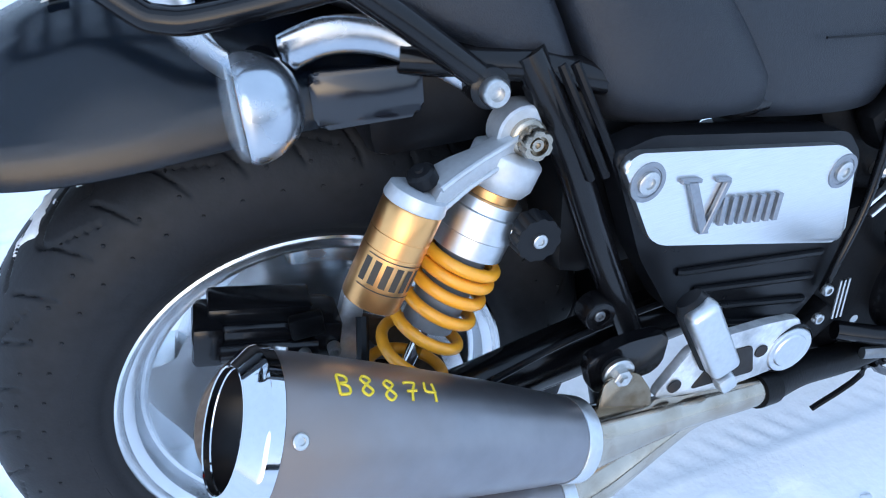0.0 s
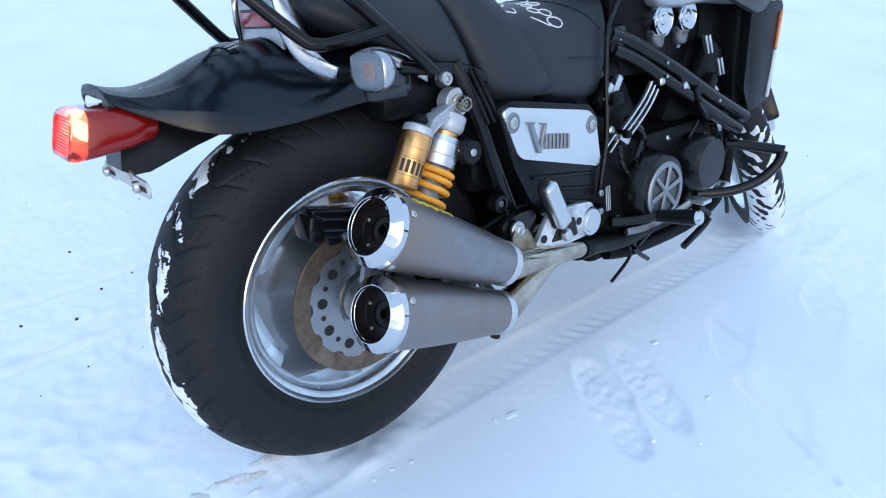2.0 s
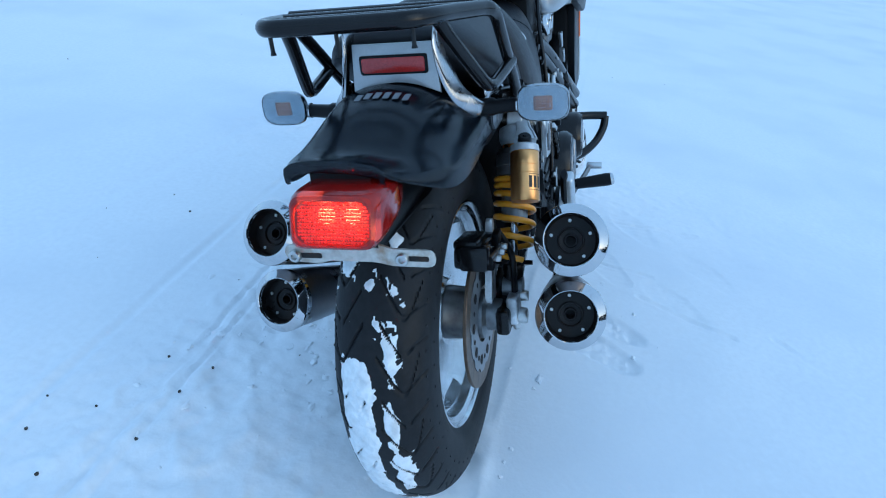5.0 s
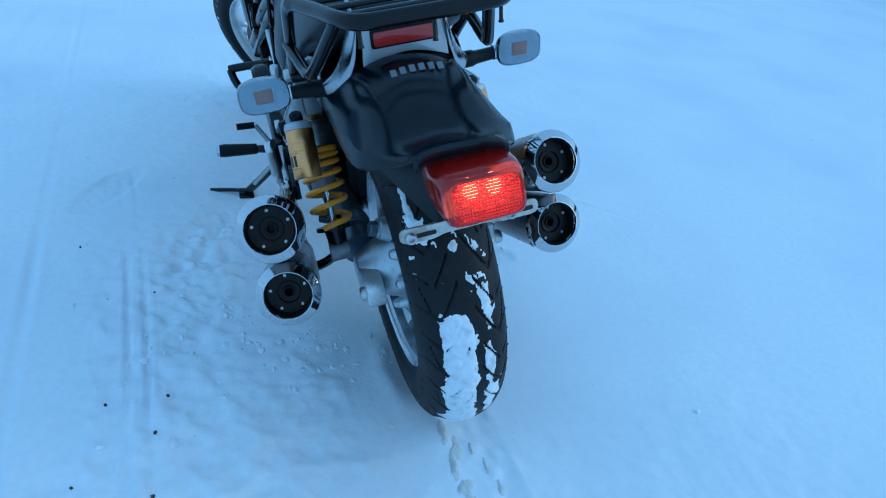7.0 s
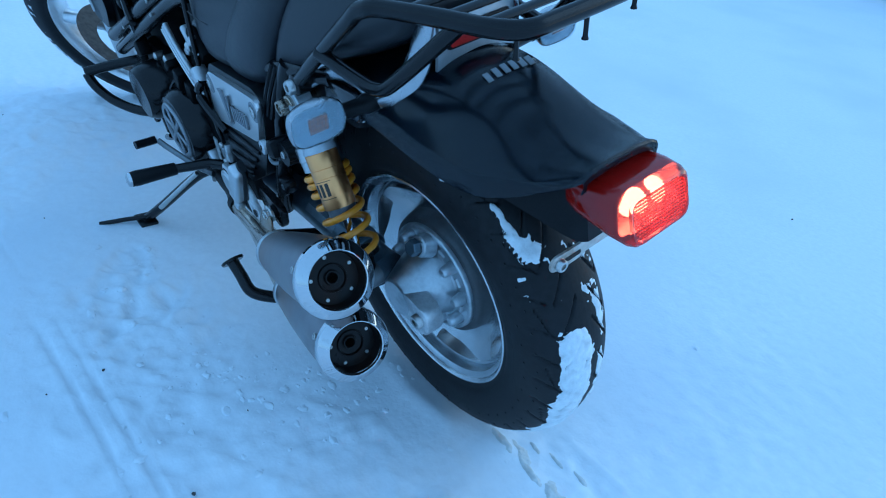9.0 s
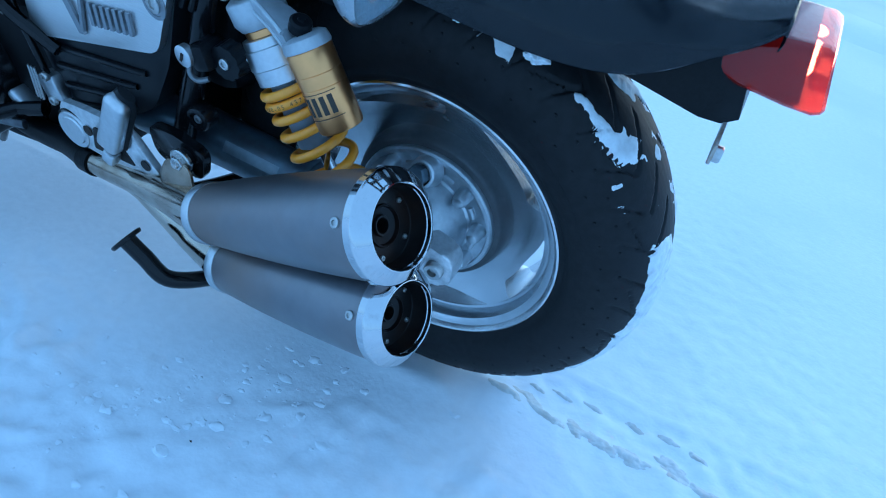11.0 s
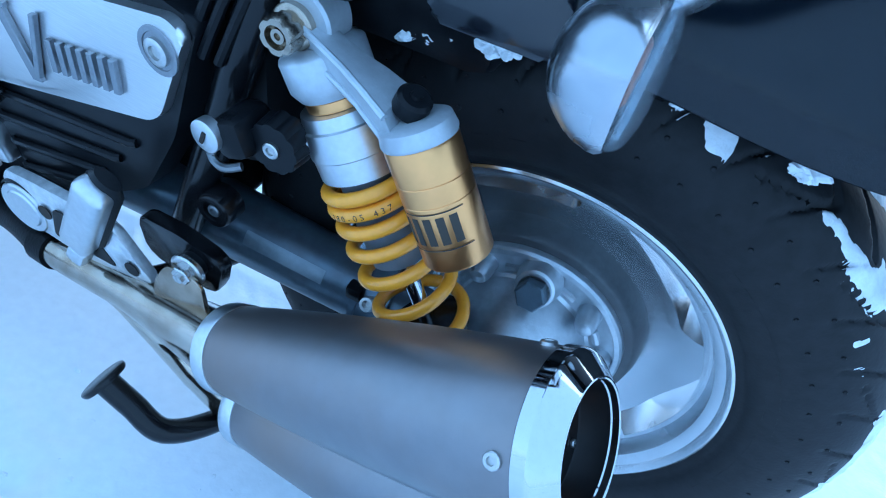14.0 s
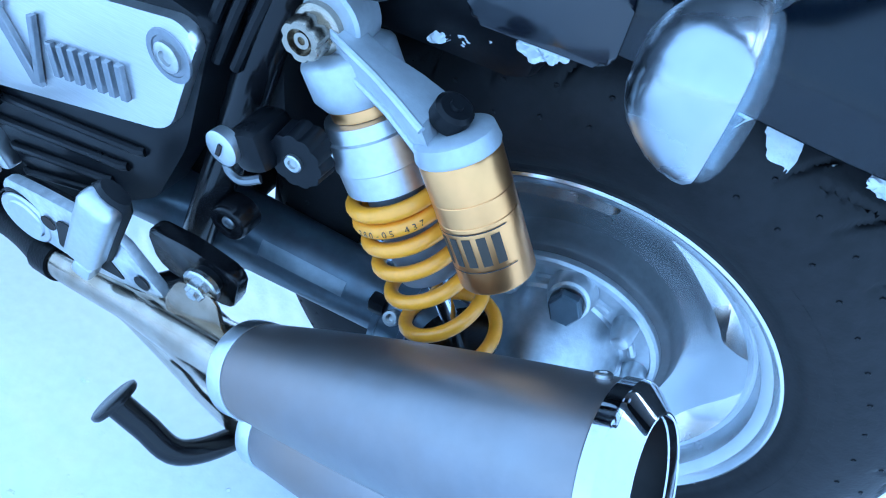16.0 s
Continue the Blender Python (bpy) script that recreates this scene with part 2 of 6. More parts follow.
def smooth_path(points, n=8, closed=False):
    """Catmull-Rom through the points."""
    pts = [V(p) for p in points]
    out = []
    m = len(pts)
    for i in range(m if closed else m - 1):
        if closed:
            p0, p1, p2, p3 = pts[i - 1], pts[i], pts[(i + 1) % m], pts[(i + 2) % m]
        else:
            p0, p1, p2, p3 = pts[max(i - 1, 0)], pts[i], pts[i + 1], pts[min(i + 2, m - 1)]
        for k in range(n):
            t = k / n
            out.append(0.5 * (2 * p1 + (p2 - p0) * t + (2 * p0 - 5 * p1 + 4 * p2 - p3) * t * t + (3 * p1 - p0 - 3 * p2 + p3) * t ** 3))
    if not closed:
        out.append(pts[-1])
    return out


def tube(bm, points, radius, seg=12, closed=False, flat=1.0, up=(0, 0, 1), cap=True):
    """A round or flattened tube along points; radius may be a list. flat scales it along up."""
    pts = [V(p) for p in points]
    n = len(pts)
    rings = []
    for i, p in enumerate(pts):
        a = pts[i - 1] if (i or closed) else p
        b = pts[(i + 1) % n] if (i < n - 1 or closed) else p
        d, u, w = basis(b - a, up)
        r = radius[i] if isinstance(radius, (list, tuple)) else radius
        rings.append([bm.verts.new(p + (u * math.sin(t) * flat + w * math.cos(t)) * r) for t in [2 * math.pi * k / seg for k in range(seg)]])
    for i in range(n if closed else n - 1):
        a, b = rings[i], rings[(i + 1) % n]
        for k in range(seg):
            bm.faces.new((a[k], a[(k + 1) % seg], b[(k + 1) % seg], b[k]))
    if cap and not closed:
        bm.faces.new(rings[0])
        bm.faces.new(rings[-1][::-1])
    return bm


def lathe(bm, origin, axis, profile, seg=48, up=(0, 0, 1), arc=None):
    """Turns (distance along axis, radius) pairs round the axis."""
    d, u, w = basis(axis, up)
    o = V(origin)
    rings = []
    for h, r in profile:
        if r < 1e-6:
            rings.append([bm.verts.new(o + d * h)])
        else:
            rings.append([bm.verts.new(o + d * h + (u * math.sin(t) + w * math.cos(t)) * r) for t in [2 * math.pi * k / seg for k in range(seg)]])
    for a, b in zip(rings, rings[1:]):
        for k in range(seg):
            j = (k + 1) % seg
            if len(a) == 1 and len(b) > 1:
                bm.faces.new((a[0], b[j], b[k]))
            elif len(b) == 1 and len(a) > 1:
                bm.faces.new((a[k], a[j], b[0]))
            elif len(a) > 1:
                bm.faces.new((a[k], a[j], b[j], b[k]))
    return bm


def loft(bm, sections, closed=False, caps=True):
    """Skins rows of points, all of one length; closed: each row is a ring."""
    rows = [[bm.verts.new(V(p)) for p in s] for s in sections]
    m = len(rows[0])
    for a, b in zip(rows, rows[1:]):
        for k in range(m if closed else m - 1):
            j = (k + 1) % m
            bm.faces.new((a[k], a[j], b[j], b[k]))
    if caps and closed:
        bm.faces.new(rows[0])
        bm.faces.new(rows[-1][::-1])
    return bm


def slab(bm, outline, thick, bevel=0.0, seg=2):
    """A plate: outline of 3D points in one plane, thickened along its normal, with rounded edges."""
    pts = [V(p) for p in outline]
    nrm = Vector((0, 0, 0))
    for a, b in zip(pts, pts[1:] + pts[:1]):
        nrm += a.cross(b)
    nrm.normalize()
    lo = [bm.verts.new(p - nrm * thick / 2) for p in pts]
    hi = [bm.verts.new(p + nrm * thick / 2) for p in pts]
    faces = [bm.faces.new(lo[::-1]), bm.faces.new(hi)]
    n = len(pts)
    for k in range(n):
        faces.append(bm.faces.new((lo[k], lo[(k + 1) % n], hi[(k + 1) % n], hi[k])))
    if bevel:
        edges = [e for f in faces[:2] for e in f.edges]
        bmesh.ops.bevel(bm, geom=edges, offset=bevel, segments=seg, affect="EDGES", profile=0.5)
    return bm


def block(bm, centre, size, bevel=0.004, turn=None, seg=2):
    """A box with rounded edges."""
    g = bmesh.ops.create_cube(bm, size=1.0)["verts"]
    m = Matrix.Translation(centre) @ (turn or Matrix.Identity(4)) @ Matrix.Diagonal((*size, 1))
    bmesh.ops.transform(bm, matrix=m, verts=g)
    if bevel:
        edges = list({e for v in g for e in v.link_edges})
        bmesh.ops.bevel(bm, geom=edges, offset=bevel, segments=seg, affect="EDGES", profile=0.5)
    return bm


def rounded(points, r, n=4):
    """Rounds the corners of a closed outline."""
    pts = [V(p) for p in points]
    out = []
    for i, p in enumerate(pts):
        a, b = (pts[i - 1] - p), (pts[(i + 1) % len(pts)] - p)
        rr = min(r, a.length * 0.45, b.length * 0.45)
        s, e = p + a.normalized() * rr, p + b.normalized() * rr
        for k in range(n + 1):
            t = k / n
            out.append(s * (1 - t) ** 2 + p * 2 * t * (1 - t) + e * t * t)
    return out


def screw(name, parent, at, axis, r, h, mat=None, socket=True):
    """A round screw head with a hexagon socket."""
    bm = bmesh.new()
    lathe(bm, at, axis, [(0, r), (h * 0.75, r), (h, r * 0.85), (h, r * 0.5), (h * 0.4, r * 0.45), (h * 0.4, 0)] if socket else [(0, r), (h * 0.7, r), (h, r * 0.6), (h, 0)], 16)
    return part(name, bm, mat or M_STEEL, parent)


def flip(p, s):
    return (p[0], p[1] * s, p[2])


def text_mesh(text, size):
    """The letters as flat triangles, from the built-in font."""
    cu = bpy.data.curves.new("letters", "FONT")
    cu.body, cu.size, cu.extrude = text, size, 0.0
    cu.align_x, cu.align_y = "CENTER", "CENTER"
    ob = bpy.data.objects.new("letters", cu)
    scene.collection.objects.link(ob)
    bpy.context.view_layer.update()
    me = bpy.data.meshes.new_from_object(ob.evaluated_get(bpy.context.evaluated_depsgraph_get()))
    bm = bmesh.new()
    bm.from_mesh(me)
    bpy.data.objects.remove(ob)
    bpy.data.meshes.remove(me)
    return bm


# ---- ground: one snow sheet to the horizon ----
def graded(lo, hi, step, far):
    v = list(np.arange(lo, hi + step / 2, step))
    g = step
    while v[-1] < far:
        g *= 1.28
        v.append(v[-1] + g)
    g = step
    while v[0] > -far:
        g *= 1.28
        v.insert(0, v[0] - g)
    return v


def groove(d, half, depth):
    """A shallow rut with raised shoulders, across distance d."""
    return -depth * math.exp(-(d / half) ** 2) + 0.45 * depth * math.exp(-((abs(d) - 1.7 * half) / (0.7 * half)) ** 2)


def step_down(d, k):
    return 1 / (1 + math.exp(max(-50, min(50, k * d))))


# boot prints: x, y, heading of the sole
PRINTS = [(0.480, -0.265, 1.10), (0.600, -0.290, 1.18), (0.938, -0.30, 0.55), (0.80, -0.50, 0.75), (1.30, -0.38, 0.5), (1.05, -0.62, 0.6),
          (0.66, 0.46, 2.7), (0.49, 0.47, 2.2), (0.30, 0.50, 2.9), (0.95, 0.72, 2.6)]


# short scrapes in the crust, from point to point
SCRAPES = [(0.985, -0.182, 0.947, -0.318), (0.947, -0.318, 0.935, -0.441), (1.31, -0.30, 1.32, -0.61), (0.79, -0.399, 0.677, -0.664), (0.727, -0.78, 0.539, -0.966)]


def snow_height(x, y):
    near = 1.0 / (1.0 + 0.05 * (x * x + y * y))
    h = 0.007 * noise.noise((x * 1.1, y * 1.1, 0)) + 0.0035 * noise.noise((x * 4.2, y * 4.2, 3))
    churn = 1.5 * max(0.0, noise.noise((x * 0.9, y * 0.9, 9)) + (0.25 if y > 0.2 else -0.05)) + 1.5 * math.exp(-((x - 0.52) ** 2 + (y - 0.45) ** 2) / 0.03) + 1.3 * math.exp(-((x - 0.2) / 0.45) ** 2 - ((y - 0.55) / 0.20) ** 2) + 0.7 * math.exp(-((x - 0.05) / 0.10) ** 2 - ((y - 0.27) / 0.06) ** 2)
    h += churn * (0.0085 * max(0.0, 0.55 - 2.6 * abs(noise.noise((x * 4.5, y * 4.5, 13)))) + 0.006 * max(0.0, 0.5 - 3 * abs(noise.noise((x * 10, y * 10, 17)))) + 0.005 * noise.noise((x * 9, y * 9, 5)) + 0.005 * noise.noise((x * 18, y * 18, 1)) + 0.0048 * noise.noise((x * 31, y * 31, 7)) + 0.002 * abs(noise.noise((x * 70, y * 70, 2)))) + (0.0012 if y > 0.25 else 0.0005) * noise.noise((x * 22, y * 22, 8))
    # the machine's own track: a flat band of slanting lug prints
    d = y + 0.025
    band = 1 / (1 + math.exp(min(50, 140 * (abs(d) - 0.05))))
    lug = math.sin((x + 0.9 * d) * 150) * math.exp(-((y + 0.052) / 0.016) ** 2) * max(0, 0.7 + noise.noise((x * 5, y * 9, 2))) if x > 0.12 else 1.3 * noise.noise((x * 34, y * 40, 2))
    h += band * (-0.005 + 0.0048 * lug) + 0.003 * math.exp(-((abs(d) - 0.058) / 0.008) ** 2) * (0.6 + noise.noise((x * 9, y * 9, 4)))
    # twin narrow ruts of an older track
    for off in (0.590, 0.628):
        h += groove(y - off - 0.07 * x + 0.01 * math.sin(3 * x), 0.0062, 0.010) * max(0.0, min(1.2, 0.55 + 1.6 * noise.noise((x * 2.2, 5 * off, 0)))) * step_down(x - 0.95, 6)
    h += groove(y - 0.84 - 0.05 * x, 0.012, 0.007) * max(0.2, 0.6 + noise.noise((x * 3, 2, 0))) + groove(y + 1.9 - 0.3 * x, 0.05, 0.005) + groove(y - 1.35 + 0.05 * x, 0.03, 0.004)
    for k, (px, py, a) in enumerate(PRINTS):
        deep = 1.6 if k < 2 else 0.7 if k < 6 else 1.4
        dx, dy = x - px, y - py
        if abs(dx) < 0.3 and abs(dy) < 0.3:
            u, v = dx * math.cos(a) + dy * math.sin(a), -dx * math.sin(a) + dy * math.cos(a)
            d = math.hypot(u / 0.14, v / (0.048 if u < 0 else 0.055)) * (1 + 0.25 * noise.noise((x * 9, y * 9, 3)))
            inside = 1 / (1 + math.exp(min(50, 16 * (d - 1))))
            h += deep * (inside * (-0.0050 + 0.0026 * noise.noise((x * 75, y * 75, 1)) + 0.0012 * math.sin(u * 200 + 4 * noise.noise((x * 20, y * 20, 4))) * math.sin(v * 120) + 0.0022 * noise.noise((x * 25, y * 25, 2))) + 0.0035 * math.exp(-((d - 1.12) / 0.14) ** 2) * max(0, 0.3 + 1.4 * noise.noise((x * 5, y * 5, 1))))
    for ax, ay, bx, by in SCRAPES:
        if min(ax, bx) - 0.05 < x < max(ax, bx) + 0.05 and min(ay, by) - 0.05 < y < max(ay, by) + 0.05:
            L2 = (bx - ax) ** 2 + (by - ay) ** 2
            t = ((x - ax) * (bx - ax) + (y - ay) * (by - ay)) / L2
            d = math.hypot(x - ax - max(0, min(1, t)) * (bx - ax), y - ay - max(0, min(1, t)) * (by - ay)) + 0.006 * noise.noise((x * 14, y * 14, 5))
            h += groove(d, 0.008, 0.007) * (0.7 + noise.noise((x * 9, y * 9, 2)))
    for px, py in ((0, 0.02), (1.58, 0.02)):
        d = math.hypot((x - px) / 0.16, (y - py) / 0.08)
        h += 0.010 * math.exp(-((d - 1.1) / 0.35) ** 2) * (0.7 + noise.noise((x * 12, y * 12, 6))) - 0.006 * math.exp(-d * d)
    return h * near - 0.002


XS, YS = graded(-1.3, 1.9, 0.0075, 900), graded(-1.2, 1.3, 0.0075, 900)
verts = [(x, y, snow_height(x, y) if abs(x) < 40 and abs(y) < 40 else -0.002) for x in XS for y in YS]
ny = len(YS)
faces = [(i * ny + j, (i + 1) * ny + j, (i + 1) * ny + j + 1, i * ny + j + 1) for i in range(len(XS) - 1) for j in range(ny - 1)]
gm = bpy.data.meshes.new("ground")
gm.from_pydata(verts, [], faces)
gm.polygons.foreach_set("use_smooth", [True] * len(faces))
gm.materials.append(M_SNOW)
tagged(new("ground", gm), "trampled white snow with tyre tracks and footprints", "snow", kind="structure")

# ---- rear wheel ----
AX = (0, 0, 0.325)
YA = (0, 1, 0)
bm = bmesh.new()
# lip, barrel and dished disc, both faces, as one turned ring
HALF = [(0.060, 0.2065), (0.0635, 0.2055), (0.0645, 0.2030), (0.0620, 0.2000), (0.0575, 0.1975), (0.0560, 0.1935), (0.0520, 0.1880), (0.0490, 0.1868), (0.0400, 0.1860), (0.0330, 0.1835),
        (0.0310, 0.1800), (0.0340, 0.1775), (0.0365, 0.1760), (0.0344, 0.1725), (0.0293, 0.1640), (0.0220, 0.1520), (0.0130, 0.1370), (0.0085, 0.1200), (0.0060, 0.1000), (0.0060, 0.07), (0.03, 0.06), (0.03, 0.02)]
RIM = [(-y, r) for y, r in HALF] + HALF[::-1]
lathe(bm, AX, YA, RIM, 240)
WHEEL = part("rear_wheel", bm, M_DISH, BIKE, "polished dished alloy wheel", 24)
# see-through slots round the rim of the dish: sharp at one end, blunt at the other
SLOT_OUT = 0.1760


def slot_turn(x, z):
    """How far along its slot a direction lies: below 0 or above 1 between slots."""
    return ((math.degrees(math.atan2(z, x)) - 107.25) % 60) / 46.5


def slot_inner(turn):
    """The radius of a slot's inner edge."""
    if turn >= 1:
        return SLOT_OUT - 0.0006
    return SLOT_OUT - 0.0006 - 0.0215 * math.sin(math.pi / 2 * min(1, turn / 0.62)) * (1 - max(0, (turn - 0.93) / 0.07) ** 2)


def dish_width(r):
    """Half the wheel's width at a radius of the dish."""
    table = [(rr, y) for y, rr in HALF if 0.119 < rr < 0.1765][::-1]
    for (r0, y0), (r1, y1) in zip(table, table[1:]):
        if r <= r1:
            return y0 + (y1 - y0) * (r - r0) / (r1 - r0)
    return table[-1][1]


bm = bmesh.new()
bm.from_mesh(WHEEL.data)
edge = {}
for v in bm.verts:
    x, z = v.co.x, v.co.z - 0.325
    r = math.hypot(x, z)
    for ring, k in ((0.1725, 0.0), (0.1640, 0.3), (0.1520, 0.66)):
        if abs(r - ring) < 1e-4:
            to = slot_inner(slot_turn(x, z)) * (1 - k) + 0.1370 * k
            v.co = (x * to / r, math.copysign(dish_width(to), v.co.y), 0.325 + z * to / r)
            if k == 0:
                edge[v] = "in"
    if abs(r - SLOT_OUT) < 1e-4:
        edge[v] = "out"
cut = []
for f in bm.faces:
    kinds = [edge.get(v) for v in f.verts]
    c = f.calc_center_median()
    if kinds.count("in") == 2 and kinds.count("out") == 2 and slot_turn(c.x, c.z - 0.325) < 1:
        cut.append(f)
bmesh.ops.delete(bm, geom=cut, context="FACES")
rims = [e for e in bm.edges if e.is_boundary and all(v in edge for v in e.verts)]
pairs = {}
for e in rims:
    for v in e.verts:
        pairs.setdefault((round(v.co.x, 5), round(v.co.z, 5)), {})[v.co.y > 0] = v
for e in [e for e in rims if e.verts[0].co.y > 0]:
    q = [pairs[(round(v.co.x, 5), round(v.co.z, 5))] for v in e.verts]
    if all(len(k) == 2 for k in q):
        bm.faces.new((e.verts[0], e.verts[1], q[1][False], q[0][False])).smooth = True
bmesh.ops.recalc_face_normals(bm, faces=bm.faces)
for e in bm.edges:
    if len(e.link_faces) == 2 and e.calc_face_angle(0) > radians(24):
        e.smooth = False
bm.to_mesh(WHEEL.data)
bm.free()


CROWN = ((0.0, 0.0), (0.010, 0.0005), (0.018, 0.0016), (0.025, 0.0032), (0.032, 0.0055), (0.039, 0.0086), (0.045, 0.0120), (0.051, 0.0163), (0.056, 0.0205), (0.0605, 0.0255), (0.0645, 0.0310), (0.0680, 0.0370), (0.0705, 0.0430), (0.0732, 0.0505), (0.0750, 0.058), (0.0765, 0.070))
SIDE = ((0.199, 0.055), (0.205, 0.062), (0.211, 0.0660), (0.215, 0.0665), (0.217, 0.0695), (0.228, 0.0735), (0.240, 0.0758), (0.250, 0.0765))
TYRE_R, TYRE_W = 0.326, 0.0765


def crown_radius(y, R=TYRE_R, half=TYRE_W):
    """The tread's radius at a distance from the middle."""
    y = abs(y) * TYRE_W / half
    for (y0, d0), (y1, d1) in zip(CROWN, CROWN[1:]):
        if y <= y1:
            return R - d0 - (d1 - d0) * max(0, y - y0) / (y1 - y0)
    return R - CROWN[-1][1]


def side_width(r):
    """Half the rear tyre's width at a radius below the tread's shoulder."""
    table = SIDE + tuple((TYRE_R - d, y) for y, d in reversed(CROWN))
    for (r0, y0), (r1, y1) in zip(table, table[1:]):
        if r <= r1:
            return y0 + (y1 - y0) * (r - r0) / (r1 - r0)
    return 0.0


PITCH = 2 * math.pi * TYRE_R / 18


def tread_cut(a, y):
    """How deep the tread is cut, 0 to 1: long slanting grooves, short slits between them and shoulder notches."""
    Y = abs(y)
    arc = a * TYRE_R + (0.4 * PITCH if y > 0 else 0)
    run = arc - 1.75 * (Y - 0.010) + 9.0 * max(0, Y - 0.040) ** 2 * 20
    cut = 0.0
    if 0.009 < Y < 0.064:
        d = abs((run + PITCH / 2) % PITCH - PITCH / 2) / 2.0
        cut = max(cut, 1 - d / 0.0024)
    if 0.014 < Y < 0.043:
        d = abs(run % PITCH - PITCH / 2) / 2.0
        cut = max(cut, 1 - d / 0.0019)
    if 0.050 < Y < 0.071:
        d = abs((arc + 1.1 * (Y - 0.05) + 0.3 * PITCH) % (PITCH / 2) - PITCH / 4)
        cut = max(cut, 0.8 * (1 - d / 0.0032))
    return max(0.0, min(1.0, 2.2 * cut))


def tyre(name, parent, centre, R, half, bead, tread=False, label=""):
    """A carcass with a round crown and short sidewalls; tread: with grooves cut into it."""
    bm = bmesh.new()
    low = [(bead - 0.205 + r, y) for r, y in SIDE]
    if tread:
        prof = low + [(crown_radius(half * k / 44, R, half), half * k / 44) for k in range(44, -1, -1)]
    else:
        prof = low[:5] + [(R - d, y) for y, d in reversed(CROWN)]
    left = [(-y * (1 if tread else half / TYRE_W), r) for r, y in prof]
    full = left + [(-y, r) for y, r in left[-2::-1]]
    lathe(bm, centre, YA, full, 840 if tread else 144)
    if tread:
        for v in bm.verts:
            x, z = v.co.x - centre[0], v.co.z - centre[2]
            r = math.hypot(x, z)
            if r > 0.26:
                k = 1 - 0.0036 * tread_cut(math.atan2(z, x) % (2 * math.pi), v.co.y - centre[1]) / r
                v.co.x, v.co.z = centre[0] + x * k, centre[2] + z * k
    return part(name, bm, M_RUBBER, parent, label, 50)


TYRE = tyre("tyre", WHEEL, AX, TYRE_R, TYRE_W, 0.205, True, "black tyre caked with snow")
# snow stuck to the tread blocks, thickest left of the middle
bm = bmesh.new()
NA, NY = 1000, 76
grid = {}


def tread_snow(a, y):
    low = math.exp(-((a - 3.08) / 0.25) ** 2) + 0.75 * math.exp(-((a - 3.60) / 0.30) ** 2)
    up = math.exp(-((a - 2.22) / 0.22) ** 2)
    w = 1.25 * low * math.exp(-((y - 0.026) / 0.019) ** 2) + (0.19 + 0.36 * low) * math.exp(-((y + 0.024) / 0.013) ** 2) + 0.46 * up * math.exp(-((y - 0.053) / 0.006) ** 2) + (0.20 + 0.06 * up) * math.exp(-((y - 0.004) / 0.011) ** 2)
    w -= 0.6 * max(0, -y - 0.048) / 0.02 + 0.5 * max(0, y - 0.067) / 0.008 + 0.02
    arc = a * TYRE_R
    n = 0.48 * noise.noise((arc * 16, y * 34, 1.7)) + 0.30 * noise.noise((arc * 48, y * 56, 4.1)) + 0.09 * noise.noise((arc * 150, y * 170, 2.1)) + 0.10 * noise.noise((a * 1.6, y * 5, 8.0))
    return n + w - 0.25 - (0.25 + 0.30 * min(1, low)) * tread_cut(a, y)


def tread_vert(i, j):
    i %= NA
    if (i, j) not in grid:
        a, y = 2 * math.pi * i / NA, -0.074 + 0.148 * j / NY
        d = tread_snow(a, y)
        lift = 0.010 * max(-0.3, min(d, 0.30)) * (0.85 + 0.5 * noise.noise((a * 40, y * 120, 0)))
        r = crown_radius(y) + lift - (0.0036 * tread_cut(a, y) + 0.0008 if d < 0 else 0)
        grid[i, j] = (bm.verts.new((r * math.cos(a), y, 0.325 + r * math.sin(a))), d)
    return grid[i, j]


for i in range(NA):
    for j in range(NY):
        q = [tread_vert(i, j), tread_vert(i + 1, j), tread_vert(i + 1, j + 1), tread_vert(i, j + 1)]
        if max(d for v, d in q) > 0:
            bm.faces.new([v for v, d in q])
bmesh.ops.delete(bm, geom=[v for v in bm.verts if not v.link_faces], context="VERTS")
tagged(part("snow_patch", bm, M_SNOWCAKE, WHEEL, "white snow packed on the tread", 80), kind="stuff")
# small moulded pips on the sidewall
bm = bmesh.new()
for s in (-1, 1):
    for k in range(48):
        a = 2 * math.pi * k / 48
        for r0, dd in ((0.262, 0), (0.284, 0.5)):
            aa = a + dd * math.pi / 48
            lathe(bm, (r0 * math.cos(aa), s * (side_width(r0) - 0.0003), 0.325 + r0 * math.sin(aa)), (0, s, 0), [(0, 0.0022), (0.0012, 0.0018), (0.0014, 0)], 6)
tagged(part("sidewall_pip", bm, M_RUBBER, WHEEL), kind="stuff")
# raised unreadable lettering round the sidewall
random.seed(5)
bm = bmesh.new()
for s in (-1, 1):
    k = 0.0
    while k < 6.2:
        wd = random.choice((0.010, 0.014, 0.018))
        if (k % 2.1) < 1.35:
            rows_ = []
            for i in range(4):
                a = k + wd / 0.236 * i / 3
                rows_.append([(r * math.cos(a), s * y, 0.325 + r * math.sin(a)) for r, y in ((0.229, 0.0700), (0.230, side_width(0.230) + 0.0002), (0.241, side_width(0.241) + 0.0002), (0.242, 0.0730))])
            loft(bm, rows_)
        k += (wd + random.choice((0.006, 0.006, 0.016))) / 0.236
tagged(part("sidewall_bar", bm, M_RUBBER, WHEEL), kind="stuff")

